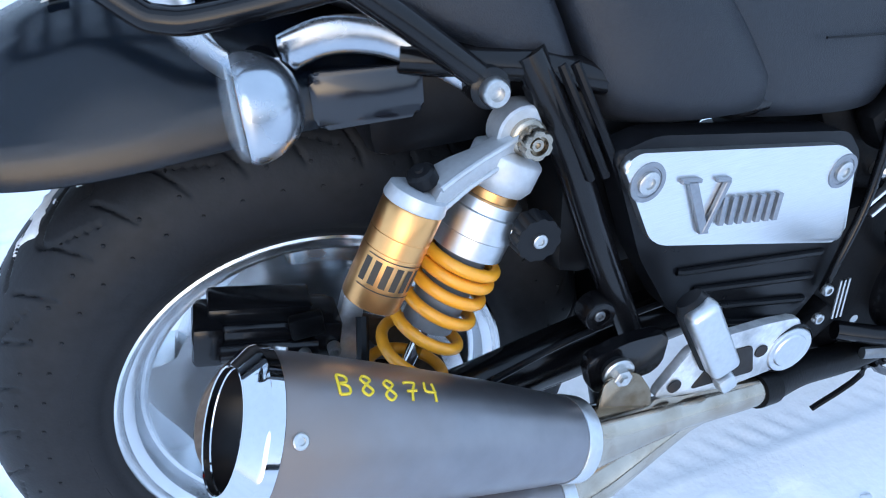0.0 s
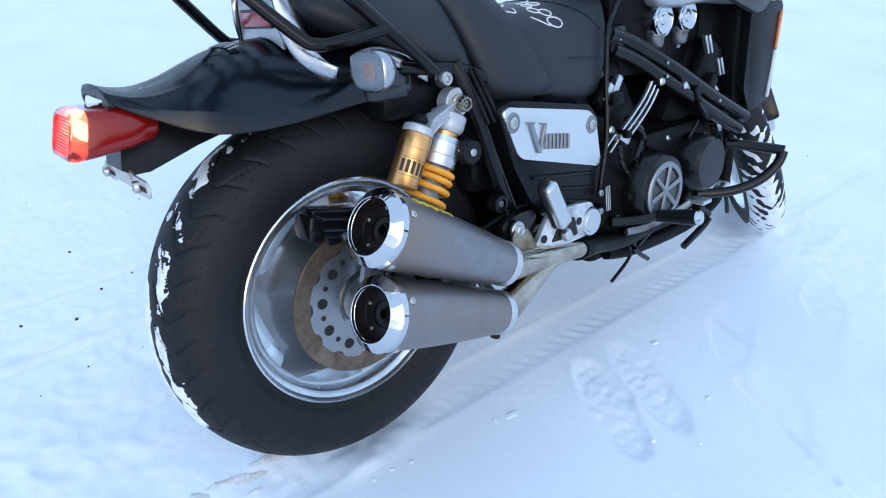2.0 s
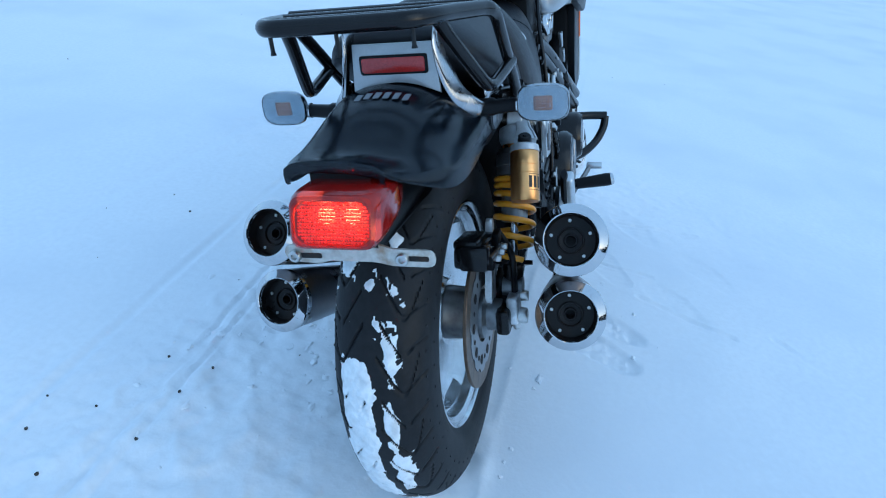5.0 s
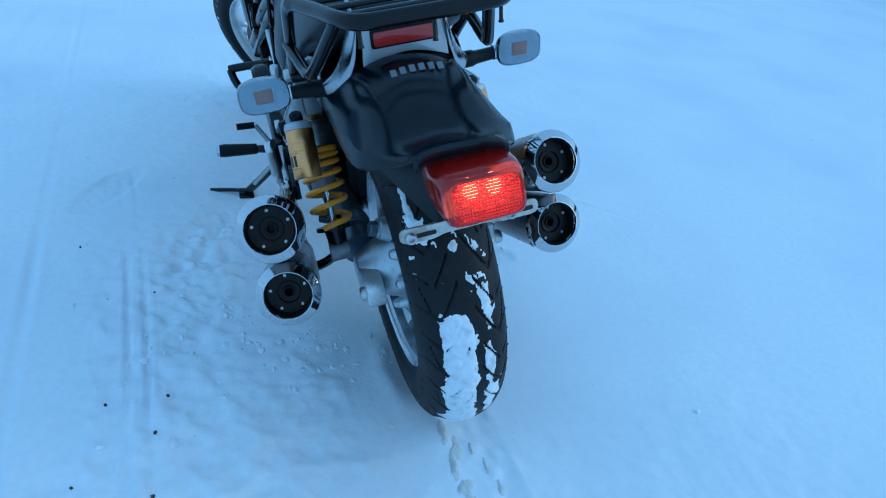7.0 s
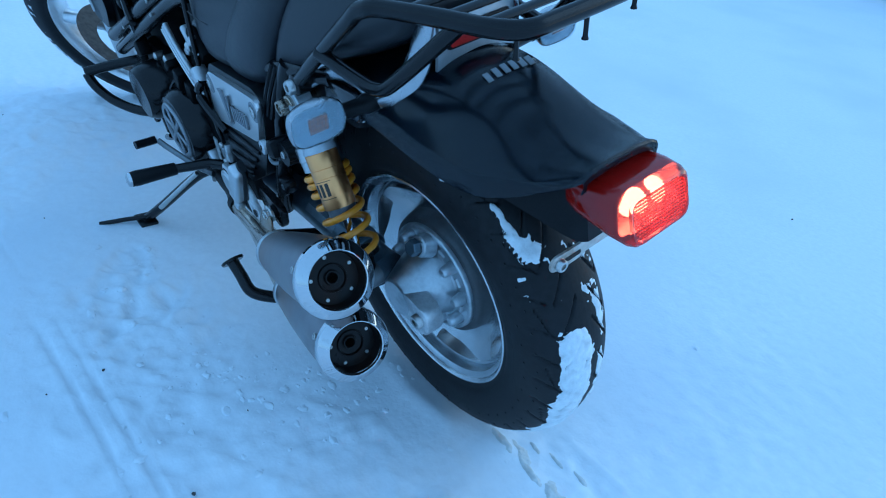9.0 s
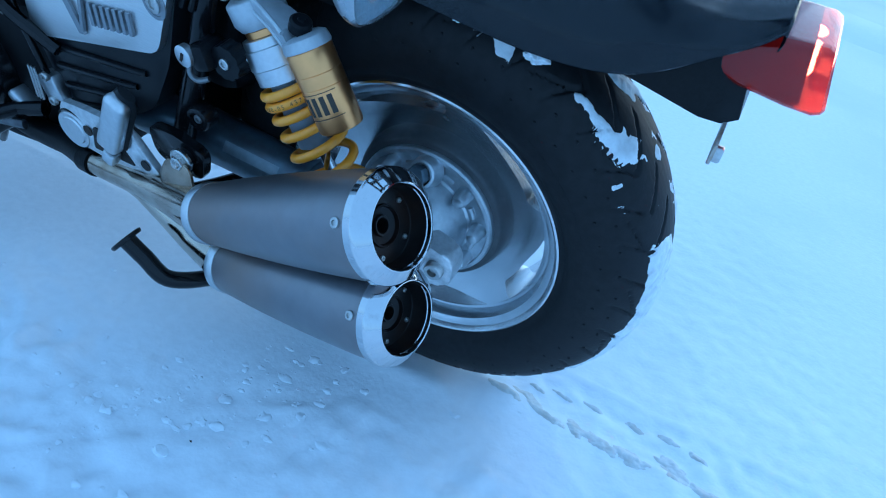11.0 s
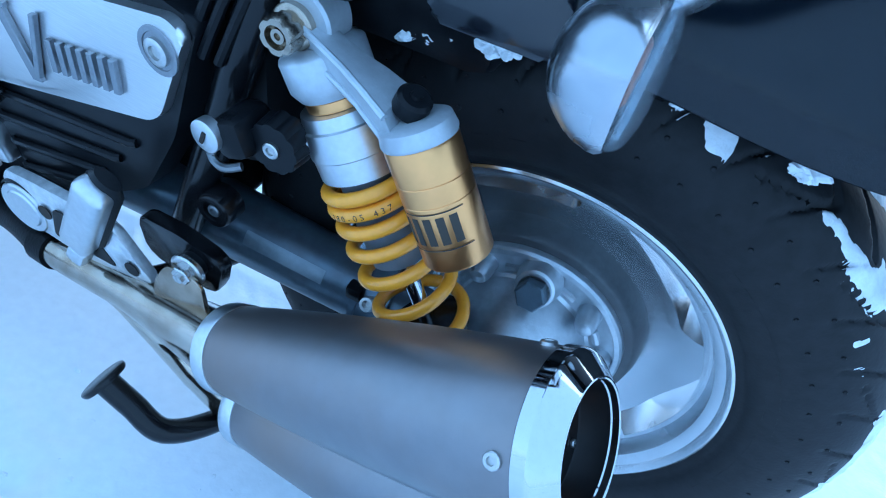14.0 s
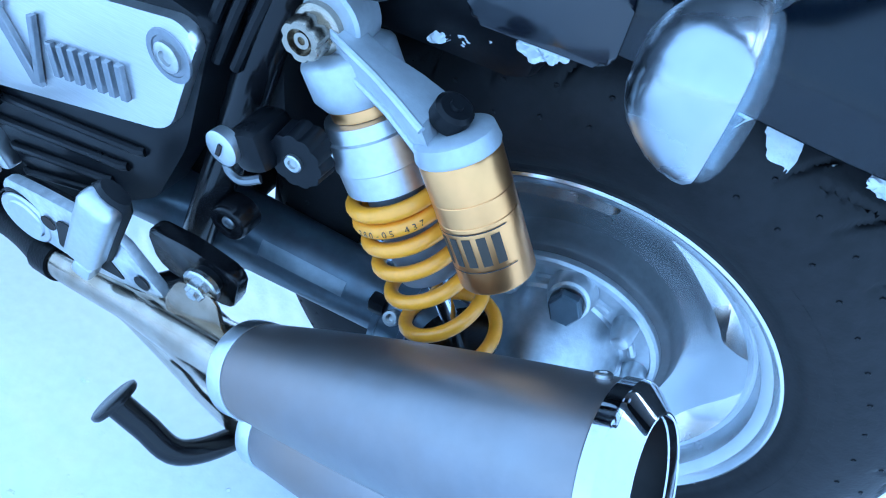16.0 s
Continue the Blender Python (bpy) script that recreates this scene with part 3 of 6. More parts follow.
# brake disc and carrier, on the right
bm = bmesh.new()
lathe(bm, (0, -0.090, 0.325), YA, [(-0.003, 0.103), (-0.003, 0.133), (-0.0022, 0.134), (0.0022, 0.134), (0.003, 0.133), (0.003, 0.103), (-0.003, 0.103)], 72)
DISC = part("brake_disc", bm, M_DISC, WHEEL, "brown rust-filmed brake disc")
bm = bmesh.new()
N = 72
ring_o, ring_i = [], []
for k in range(N):
    a = 2 * math.pi * k / N
    tooth = 0.1065 if (k % 6) < 4 else 0.1005
    ring_o.append((tooth * math.cos(a), tooth * math.sin(a)))
    ring_i.append((0.052 * math.cos(a), 0.052 * math.sin(a)))
for y0, y1 in ((-0.0945, -0.0855),):
    o0 = [bm.verts.new((x, y0, 0.325 + z)) for x, z in ring_o]
    i0 = [bm.verts.new((x, y0, 0.325 + z)) for x, z in ring_i]
    o1 = [bm.verts.new((x, y1, 0.325 + z)) for x, z in ring_o]
    i1 = [bm.verts.new((x, y1, 0.325 + z)) for x, z in ring_i]
    for k in range(N):
        j = (k + 1) % N
        bm.faces.new((o0[k], o0[j], i0[j], i0[k]))
        bm.faces.new((o1[k], i1[k], i1[j], o1[j]))
        bm.faces.new((o0[k], o1[k], o1[j], o0[j]))
        bm.faces.new((i0[k], i0[j], i1[j], i1[k]))
part("disc_carrier", bm, M_EMBLEM, WHEEL)
# the carrier isn't pierced: flat dark discs give the shade of its holes
for k in range(20):
    a = 2 * math.pi * (k + 0.3) / 20
    bm = bmesh.new()
    lathe(bm, (0.083 * math.cos(a), -0.0950, 0.325 + 0.083 * math.sin(a)), (0, -1, 0), [(0, 0.0092 if k % 2 else 0.0045), (0.0006, 0.0092 if k % 2 else 0.0045), (0.0008, 0)], 14)
    part("carrier_hole", bm, M_DARK, WHEEL)
bm = bmesh.new()
lathe(bm, (0, -0.03, 0.325), (0, -1, 0), [(0, 0.05), (0.07, 0.045), (0.075, 0.03), (0.10, 0.028), (0.102, 0.018), (0.125, 0.016), (0.128, 0)], 32)
part("hub", bm, M_PEDAL, WHEEL)

# caliper, its carrier and the lower shock clevis, on the right
bm = bmesh.new()
turn_ = Matrix.Rotation(radians(13), 4, "Y")
block(bm, (-0.040, -0.100, 0.472), (0.120, 0.050, 0.034), 0.006, turn_, 3)
block(bm, (-0.040, -0.092, 0.492), (0.090, 0.040, 0.014), 0.004, turn_, 2)
for dx in (-0.088, 0.010):
    block(bm, (dx, -0.108, 0.472 - 0.23 * (dx + 0.040)), (0.026, 0.046, 0.040), 0.005, turn_, 2)
tube(bm, [(-0.080, -0.126, 0.474), (0.000, -0.126, 0.456)], 0.010, 14)
CAL = part("brake_caliper", bm, M_FRAME, BIKE, "black brake caliper")
bm = bmesh.new()
block(bm, (-0.005, -0.128, 0.482), (0.030, 0.012, 0.022), 0.003)
part("caliper_boss", bm, M_ENGINE, CAL)
part("caliper_boss", block(bmesh.new(), (-0.060, -0.128, 0.462), (0.022, 0.012, 0.022), 0.003), M_ENGINE, CAL)
for x, z in ((-0.045, 0.462), (-0.012, 0.458), (0.014, 0.455)):
    screw("bolt", CAL, (x, -0.132, z), (0, -1, 0), 0.006, 0.010)
bm = bmesh.new()
slab(bm, rounded([(0.035, -0.108, 0.50), (0.052, -0.108, 0.49), (0.030, -0.108, 0.40), (0.035, -0.108, 0.32), (0.0, -0.108, 0.30), (-0.012, -0.108, 0.36), (0.008, -0.108, 0.42)], 0.012), 0.012, 0.003)
part("caliper_bracket", bm, M_ALLOY, BIKE)
bm = bmesh.new()
tube(bm, smooth_path([(0.045, -0.12, 0.47), (0.035, -0.145, 0.43), (0.02, -0.15, 0.36), (0.005, -0.145, 0.30)], 6), 0.006, 8)
part("brake_hose", bm, M_PLASTIC, BIKE)
# swingarm, right leg with its axle end
bm = bmesh.new()
tube(bm, [(0.02, -0.125, 0.325), (0.10, -0.125, 0.335), (0.22, -0.12, 0.352), (0.40, -0.11, 0.37)], [0.020, 0.026, 0.027, 0.030], 20, flat=1.25)
block(bm, (0.0, -0.135, 0.325), (0.07, 0.026, 0.05), 0.008)
SWING = part("swingarm", bm, M_FRAME, BIKE, "black tubular swingarm")
part("axle_block", block(bmesh.new(), (0.004, -0.150, 0.338), (0.044, 0.022, 0.052), 0.006, Matrix.Rotation(radians(8), 4, "Y"), 3), M_ALLOY, SWING, "cast alloy axle block")
screw("clevis_bolt", SWING, (0.024, -0.160, 0.352), (0, -1, 0), 0.010, 0.014)
screw("drain_bolt", SWING, (0.002, -0.152, 0.313), (0, -0.2, -1), 0.0075, 0.016)
screw("axle_nut", SWING, (-0.004, -0.160, 0.327), (0, -1, 0), 0.014, 0.016)
screw("axle_pinch_bolt", SWING, (0.03, -0.15, 0.315), (0, -1, 0), 0.008, 0.02)
bm = bmesh.new()
tube(bm, smooth_path([(0.16, -0.15, 0.375), (0.24, -0.15, 0.40), (0.33, -0.15, 0.415), (0.40, -0.14, 0.41)], 6), 0.0035, 8)
part("brake_line", bm, M_PLASTIC, BIKE)

# ---- final drive on the left ----
bm = bmesh.new()
lathe(bm, (0, 0.004, 0.325), YA, [(0, 0.08), (0, 0.121), (0.016, 0.119), (0.030, 0.114), (0.032, 0.111), (0.032, 0.0)], 72)
FD = part("final_drive", bm, M_COVER, BIKE, "dark hub ring with cast grey drive housing")
bm = bmesh.new()
lathe(bm, (0, 0.030, 0.325), YA, [(0, 0.1045), (0.012, 0.1040), (0.0150, 0.1020), (0.0155, 0.0975), (0.0125, 0.0960), (0.0120, 0.0900), (0.0135, 0.0720), (0.0160, 0.0690), (0.0260, 0.0660), (0.0480, 0.0570), (0.0760, 0.0440), (0.0900, 0.0370), (0.0930, 0.0330), (0.0935, 0)], 80)
part("drive_housing", bm, M_HOUSING, FD, "", 24)
for k in range(9):
    a = radians(12 + k * 40)
    bm = bmesh.new()
    lathe(bm, (0.084 * math.cos(a), 0.040, 0.325 + 0.084 * math.sin(a)), YA, [(0, 0.0125), (0.006, 0.0115), (0.020, 0.0100), (0.025, 0.0075), (0.0265, 0.004), (0.0265, 0)], 20)
    part("housing_boss", bm, M_HOUSING, FD)
    a += radians(20)
    bm = bmesh.new()
    tube(bm, [((0.080) * math.cos(a + q), 0.0435, 0.325 + 0.080 * math.sin(a + q)) for q in (-0.10, -0.05, 0, 0.05, 0.10)], 0.0040, 8)
    part("housing_rib", bm, M_HOUSING, FD)
bm = bmesh.new()
lathe(bm, (-0.002, 0.048, 0.405), (0, 0.9, 0.35), [(0, 0.0225), (0.022, 0.0185), (0.024, 0.0160), (0.028, 0.0155)], 28)
FP = part("filler_neck", bm, M_HOUSING, FD)
bm = bmesh.new()
lathe(bm, (-0.002, 0.074, 0.415), (0, 0.9, 0.35), [(0, 0.0150), (0.012, 0.0147), (0.014, 0.0130), (0.014, 0)], 6)
part("filler_plug", bm, M_SHAFT, FP, "dark hexagonal filler plug", 20)
bm = bmesh.new()
slab(bm, rounded([(-0.085, 0.105, 0.345), (-0.085, 0.105, 0.295), (-0.05, 0.105, 0.285), (0.0, 0.105, 0.30), (0.0, 0.105, 0.35), (-0.04, 0.105, 0.355)], 0.016), 0.034, 0.004)
part("axle_clamp", bm, M_ALLOY, FD)
screw("axle_end", FD, (-0.062, 0.120, 0.320), (0, 1, 0), 0.0135, 0.012)
bm = bmesh.new()
tube(bm, [(0.06, 0.10, 0.335), (0.09, 0.10, 0.338), (0.115, 0.10, 0.341), (0.118, 0.10, 0.341), (0.145, 0.10, 0.344), (0.148, 0.10, 0.344), (0.28, 0.105, 0.355), (0.42, 0.11, 0.365)],
     [0.036, 0.032, 0.031, 0.036, 0.036, 0.033, 0.036, 0.040], 28)
SHAFT = part("drive_shaft_tube", bm, M_SHAFT, BIKE, "blue-grey drive shaft tube with a pale label")
bm = bmesh.new()
rows_ = []
for i in range(6):
    a = radians(28 + 24 * i / 5)
    rows_.append([(x, 0.1015 + 0.005 * (x - 0.15) / 0.13 + (r + 0.0008) * math.cos(a), 0.343 + 0.012 * (x - 0.148) / 0.132 + (r + 0.0008) * math.sin(a)) for x, r in ((0.180, 0.0338), (0.265, 0.0357))])
loft(bm, rows_)
part("label", bm, M_DAMPER, SHAFT, "worn pale label")
for x in (0.118, 0.146):
    bm = bmesh.new()
    lathe(bm, (x, 0.10, 0.3425), (1, 0.02, 0.08), [(-0.004, 0.034), (-0.003, 0.0385), (0.003, 0.0385), (0.004, 0.034)], 32)
    part("shaft_flange", bm, M_SHAFT, SHAFT)
screw("flange_bolt", SHAFT, (0.128, 0.128, 0.364), (0.1, 0.75, 0.66), 0.0075, 0.012)
bm = bmesh.new()
block(bm, (0.145, 0.128, 0.372), (0.016, 0.014, 0.016), 0.003)
part("hose_clip", bm, M_PLASTIC, SHAFT)

# ---- mufflers: two a side, stacked ----
def muffler(tail, front, r_tail, r_front, s, mark=False):
    tail, front = V(flip(tail, s)), V(flip(front, s))
    ax = front - tail
    L = ax.length
    d, u, w = basis(ax)
    bm = bmesh.new()
    prof = []
    for i in range(25):
        t = i / 24
        prof.append((0.020 + (L - 0.020) * t, r_tail + (r_front - r_tail) * (0.25 * t + 0.75 * t * t)))
    prof = [(0.016, r_tail - 0.004)] + prof + [(L + 0.001, r_front - 0.004)]
    lathe(bm, tail, ax, prof, 64)
    ob = part("muffler", bm, M_TITAN, BIKE, "brushed titanium tapered muffler with chrome end cap")
    bm = bmesh.new()
    lathe(bm, tail, ax, [(0.0225, r_tail - 0.001), (0.0225, r_tail + 0.0012), (0.0216, r_tail + 0.0020), (0.0130, r_tail + 0.0018), (0.0120, r_tail + 0.0014), (0.0108, r_tail + 0.0004), (0.0098, r_tail - 0.0004), (0.0012, r_tail - 0.0116), (0.0002, r_tail - 0.0126), (0.0, r_tail - 0.0136),
                         (0.0008, r_tail - 0.0144), (0.0050, r_tail - 0.0148), (0.0060, r_tail - 0.0154)], 96)
    part("end_cap", bm, M_CHROME, ob, "chrome end cap", 20)
    bm = bmesh.new()
    ri = r_tail - 0.0144
    lathe(bm, tail, ax, [(0.0045, ri - 0.0002), (0.0250, ri - 0.0022), (0.0262, ri - 0.0032), (0.0266, 0.0215), (0.0240, 0.0205), (0.0236, 0.0190), (0.0280, 0.0180), (0.0300, 0.0110), (0.0270, 0.0098), (0.0272, 0.0080), (0.06, 0.0075), (0.06, 0)], 48)
    part("baffle", bm, M_BAFFLE, ob, "sooty dark baffle plate")
    for k in range(5):
        a = radians(20 + 72 * k)
        at = tail + d * 0.0262 + (u * math.sin(a) + w * math.cos(a)) * (ri - 0.0095)
        screw("baffle_screw", ob, at, -ax, 0.0029, 0.0022)
    for k in range(4):
        a = radians(-35 + 90 * k) if s < 0 else radians(215 - 90 * k)
        rv = u * math.sin(a) + w * math.cos(a)
        at = tail + d * 0.033 + rv * (r_tail - 0.0006)
        screw("skin_screw", ob, at, rv, 0.0055, 0.003)
    bm = bmesh.new()
    lathe(bm, front, ax, [(-0.0085, r_front - 0.001), (-0.0085, r_front + 0.0018), (-0.0075, r_front + 0.0024), (0.0075, r_front + 0.0020), (0.0085, r_front + 0.0008), (0.0085, r_front - 0.006)], 48)
    part("clamp_band", bm, M_SATIN, ob, "polished clamp band")
    return ob


UP_T, UP_F = (-0.077, -0.2585, 0.515), (0.198, -0.232, 0.363)
LO_T, LO_F = (-0.092, -0.2585, 0.385), (0.186, -0.227, 0.271)
for s in (1, -1):
    back = V((-0.0045, 0, 0.0025)) if s < 0 else V((0, 0, 0))
    muffler(V(UP_T) + back, UP_F, 0.0555, 0.0375, s)
    muffler(V(LO_T) + back, LO_F, 0.0555, 0.0375, s)
    bm = bmesh.new()
    f = V(flip(UP_F, s))
    tube(bm, [f, f + V((0.022, 0.003 * s, -0.011)), V(flip((0.285, -0.219, 0.336), s)), V(flip((0.340, -0.212, 0.324), s)), V(flip((0.43, -0.204, 0.308), s)), V(flip((0.47, -0.198, 0.299), s))],
         [0.0335, 0.0305, 0.0235, 0.0190, 0.0175, 0.0170], 28)
    part("exhaust_pipe", bm, M_PIPE, BIKE, "heat-tinted steel exhaust pipe")
    bm = bmesh.new()
    f = V(flip(LO_F, s))
    tube(bm, [f, f + V((0.022, 0.005 * s, -0.003)), V(flip((0.252, -0.221, 0.284), s)), V(flip((0.30, -0.215, 0.299), s)), V(flip((0.345, -0.210, 0.312), s)), V(flip((0.38, -0.208, 0.315), s))],
         [0.0335, 0.0305, 0.0255, 0.0215, 0.0180, 0.0150], 28)
    part("exhaust_pipe", bm, M_PIPE, BIKE, "heat-tinted steel exhaust pipe")
    bm = bmesh.new()
    tube(bm, [flip((0.448, -0.201, 0.3035), s), flip((0.474, -0.197, 0.298), s)], 0.0205, 20)
    tube(bm, smooth_path([flip((0.468, -0.198, 0.299), s), flip((0.54, -0.176, 0.280), s), flip((0.64, -0.160, 0.256), s), flip((0.78, -0.14, 0.245), s), flip((1.0, -0.12, 0.25), s)], 5), 0.019, 16)
    part("exhaust_header", bm, M_ENGINE, BIKE)
    # hanger strap with its bolt
    bm = bmesh.new()
    slab(bm, rounded([flip(p, s) for p in ((0.247, -0.212, 0.400), (0.283, -0.211, 0.400), (0.302, -0.214, 0.366), (0.292, -0.222, 0.345), (0.232, -0.224, 0.368))], 0.010), 0.004, 0.001)
    HANG = part("muffler_hanger", bm, M_HANGER, BIKE, "folded steel muffler hanger")
    bm = bmesh.new()
    lathe(bm, flip((0.266, -0.206, 0.398), s), (0, -s, 0), [(-0.002, 0.010), (-0.002, 0.0165), (0.0020, 0.0165), (0.0035, 0.0150), (0.0035, 0.008)], 28)
    part("washer", bm, M_STEEL, HANG)
    bm = bmesh.new()
    lathe(bm, flip((0.266, -0.204, 0.398), s), (0, -s, 0), [(-0.013, 0.0), (-0.013, 0.0125), (-0.002, 0.0130), (0.0, 0.013), (0.0, 0.0)], 28)
    part("rubber_bush", bm, M_PLASTIC, HANG, "black rubber bush")
    bm = bmesh.new()
    lathe(bm, flip((0.266, -0.2095, 0.398), s), (0, -s, 0), [(0, 0.0100), (0.006, 0.0100), (0.007, 0.0088), (0.007, 0.0055), (0.010, 0.0050), (0.010, 0)], 6)
    part("hanger_bolt", bm, M_STEEL, HANG)

# yellow hand-painted number on the upper right muffler
tail, front = V(UP_T), V(UP_F)
d, u, w = basis(front - tail)
L = (front - tail).length
bm = bmesh.new()
side = w if w.y < 0 else -w
EIGHT = [(0.26, 0.52), (0.06, 0.78), (0.24, 1.0), (0.46, 0.80), (0.22, 0.50), (0.04, 0.22), (0.24, 0.0), (0.48, 0.24), (0.26, 0.52)]
DIGITS = {"B": ([(0.06, 0.0), (0.04, 0.5), (0.06, 0.96), (0.40, 0.90), (0.38, 0.62), (0.10, 0.52), (0.46, 0.40), (0.44, 0.08), (0.06, 0.0)],), "8": (EIGHT,),
          "7": ([(0.0, 0.90), (0.28, 0.98), (0.54, 0.94), (0.34, 0.50), (0.24, 0.0)], [(0.08, 0.46), (0.54, 0.54)]), "4": ([(0.08, 1.0), (0.02, 0.52), (0.50, 0.50)], [(0.46, 0.98), (0.44, 0.5), (0.40, 0.0)])}
for i, ch in enumerate("B8874"):
    for line in DIGITS[ch]:
        pts = []
        for p in smooth_path([(x, z, 0) for x, z in line], 5):
            lx = 0.060 + 0.0182 * i + p.x * 0.0185
            t = (lx - 0.020) / (L - 0.020)
            r = 0.0555 + (0.0375 - 0.0555) * (0.25 * t + 0.75 * t * t) + 0.0002
            a = radians(76) + ((p.y - 0.5) * 0.0165 + 0.0012 * math.sin(i * 2.1)) / r
            pts.append(tail + d * lx + (u * math.sin(a) + side * math.cos(a)) * r)
        tube(bm, pts, 0.0011, 6)
part("painted_number", bm, M_YELLOW, [o for o in BIKE.children if o.name.startswith("muffler")][0])


# ---- shock absorbers ----
def shock(s):
    def P(*p):
        return V((p[0], p[1] * s, p[2]))
    top, low = P(0.191, -0.139, 0.632), P(0.043, -0.144, 0.358)
    ax = low - top
    d, u, w = basis(ax, (0, 1, 0))
    bm = bmesh.new()
    # head, collars and preload body, turned along the strut
    lathe(bm, top, ax, [(0.016, 0.0000), (0.016, 0.0235), (0.020, 0.0297), (0.022, 0.0308), (0.042, 0.0308), (0.050, 0.0263), (0.051, 0.0213)], 40)
    SH = part("shock_absorber", bm, M_CAST, BIKE, "shock absorber with orange spring and gold reservoir")
    bm = bmesh.new()
    lathe(bm, top, ax, [(0.050, 0.0213), (0.051, 0.0246), (0.058, 0.0246), (0.060, 0.0202)], 32)
    part("brass_collar", bm, M_GOLD, SH)
    bm = bmesh.new()
    lathe(bm, top, ax, [(0.058, 0.0202), (0.059, 0.0308), (0.068, 0.0325), (0.069, 0.0347), (0.090, 0.0353), (0.091, 0.0342), (0.108, 0.0342), (0.109, 0.0291), (0.109, 0)], 48)
    part("spring_seat", bm, M_SATIN, SH)
    bm = bmesh.new()
    lathe(bm, top, ax, [(0.105, 0.0000), (0.105, 0.0241), (0.190, 0.0241), (0.192, 0.0202), (0.192, 0)], 36)
    part("damper_body", bm, M_DAMPER, SH, "blue-grey damper body")
    bm = bmesh.new()
    lathe(bm, top, ax, [(0.19, 0.0073), (0.29, 0.0073)], 16)
    part("piston_rod", bm, M_CHROME, SH)
    bm = bmesh.new()
    lathe(bm, top, ax, [(0.262, 0.0000), (0.262, 0.0347), (0.270, 0.0347), (0.272, 0.0202), (0.30, 0.0168), (0.305, 0)], 32)
    part("lower_seat", bm, M_FRAME, SH)
    # spring: tight coils above, open coils below
    pts = []
    N = 300
    for i in range(N + 1):
        t = i / N
        h = 0.112 + 0.150 * (0.42 * t + 0.58 * t * t)
        a = 2 * math.pi * 6.6 * t * (1.18 - 0.18 * t) * s
        pts.append(top + d * h + (u * math.sin(a) + w * math.cos(a)) * 0.0342)
    bm = tube(bmesh.new(), pts, 0.0056, 12, up=d)
    part("coil_spring", bm, M_SPRING, SH, "orange-yellow coil spring")
    if s < 0:
        # stamped figures along one coil
        def coil(t):
            h = 0.112 + 0.150 * (0.42 * t + 0.58 * t * t)
            a = 2 * math.pi * 6.6 * t * (1.18 - 0.18 * t) * s
            n = u * math.sin(a) + w * math.cos(a)
            return top + d * h + n * 0.0342, n
        want = V((-0.25, 1, 0)).normalized()
        t0 = max((k / 2000 for k in range(330, 520)), key=lambda t: coil(t)[1].dot(want))
        sgn = 1 if (coil(t0 + 0.002)[0] - coil(t0)[0]).x < 0 else -1
        bm = bmesh.new()
        for i, ch in enumerate("380-05 437"):
            if ch == " ":
                continue
            c, n = coil(t0 + sgn * (i - 4.5) * 0.0030)
            nx = coil(t0 + sgn * (i - 4.5) * 0.0030 + sgn * 0.001)[0]
            run = (nx - c).normalized()
            rise = n.cross(run)
            if rise.dot(d) > 0:
                rise = -rise
            tb = text_mesh(ch, 0.0068)
            for v in tb.verts:
                q = v.co.y / 0.0058
                v.co = c + run * v.co.x + (n * math.cos(q) + rise * math.sin(q)) * 0.0058
            me = bpy.data.meshes.new("tmp")
            tb.to_mesh(me)
            tb.free()
            bm.from_mesh(me)
        part("stamped_text", bm, M_INK, SH, "dark stamped figures")
    # eyelet and its bolt
    bm = bmesh.new()
    lathe(bm, top, (0, s, 0), [(-0.014, 0.012), (-0.014, 0.023), (-0.012, 0.025), (0.012, 0.025), (0.014, 0.023), (0.014, 0.012)], 32)
    part("eyelet", bm, M_CAST, SH)
    bm = bmesh.new()
    lathe(bm, top, (0, -s, 0), [(-0.03, 0.009), (0.012, 0.0155), (0.019, 0.0155), (0.0205, 0.0140), (0.0210, 0.010)], 32)
    part("bush", bm, M_NUT, SH)
    bm = bmesh.new()
    rings = []
    for h, k in ((0.020, 0.0110), (0.024, 0.0130), (0.034, 0.0130), (0.036, 0.0120), (0.036, 0.0080), (0.030, 0.0075)):
        rings.append([top + V((0, -s * h, 0)) + V((math.cos(t), 0, math.sin(t))) * k * (1 - (0.14 if h < 0.036 or k > 0.01 else 0) * max(0, math.cos(6 * t)) ** 2) for t in [2 * math.pi * q / 48 for q in range(48)]])
    loft(bm, rings, closed=True)
    lathe(bm, top + V((0, -s * 0.030, 0)), (0, -s, 0), [(0, 0.0055), (0.004, 0.0050), (0.004, 0.0025), (0.001, 0.0022), (0.001, 0)], 12)
    part("shock_bolt", bm, M_NUT, SH, "bronze crown nut")
    # reservoir
    rt, rb = P(0.092, -0.167, 0.604), P(0.0465, -0.1716, 0.5257)
    ra = rb - rt
    rl = ra.length
    bm = bmesh.new()
    lathe(bm, rt, ra, [(0.004, 0.0), (0.004, 0.0235), (0.006, 0.0248), (0.028, 0.0248), (0.0285, 0.0244), (0.029, 0.0248), (0.042, 0.0248), (0.0425, 0.0244), (0.043, 0.0248), (rl - 0.002, 0.0248), (rl, 0.0235), (rl, 0)], 48)
    RES = part("reservoir", bm, M_GOLD, SH, "gold anodised reservoir")
    dr, ur, wr = basis(ra, (0, 1, 0))
    bm = bmesh.new()
    out = -s
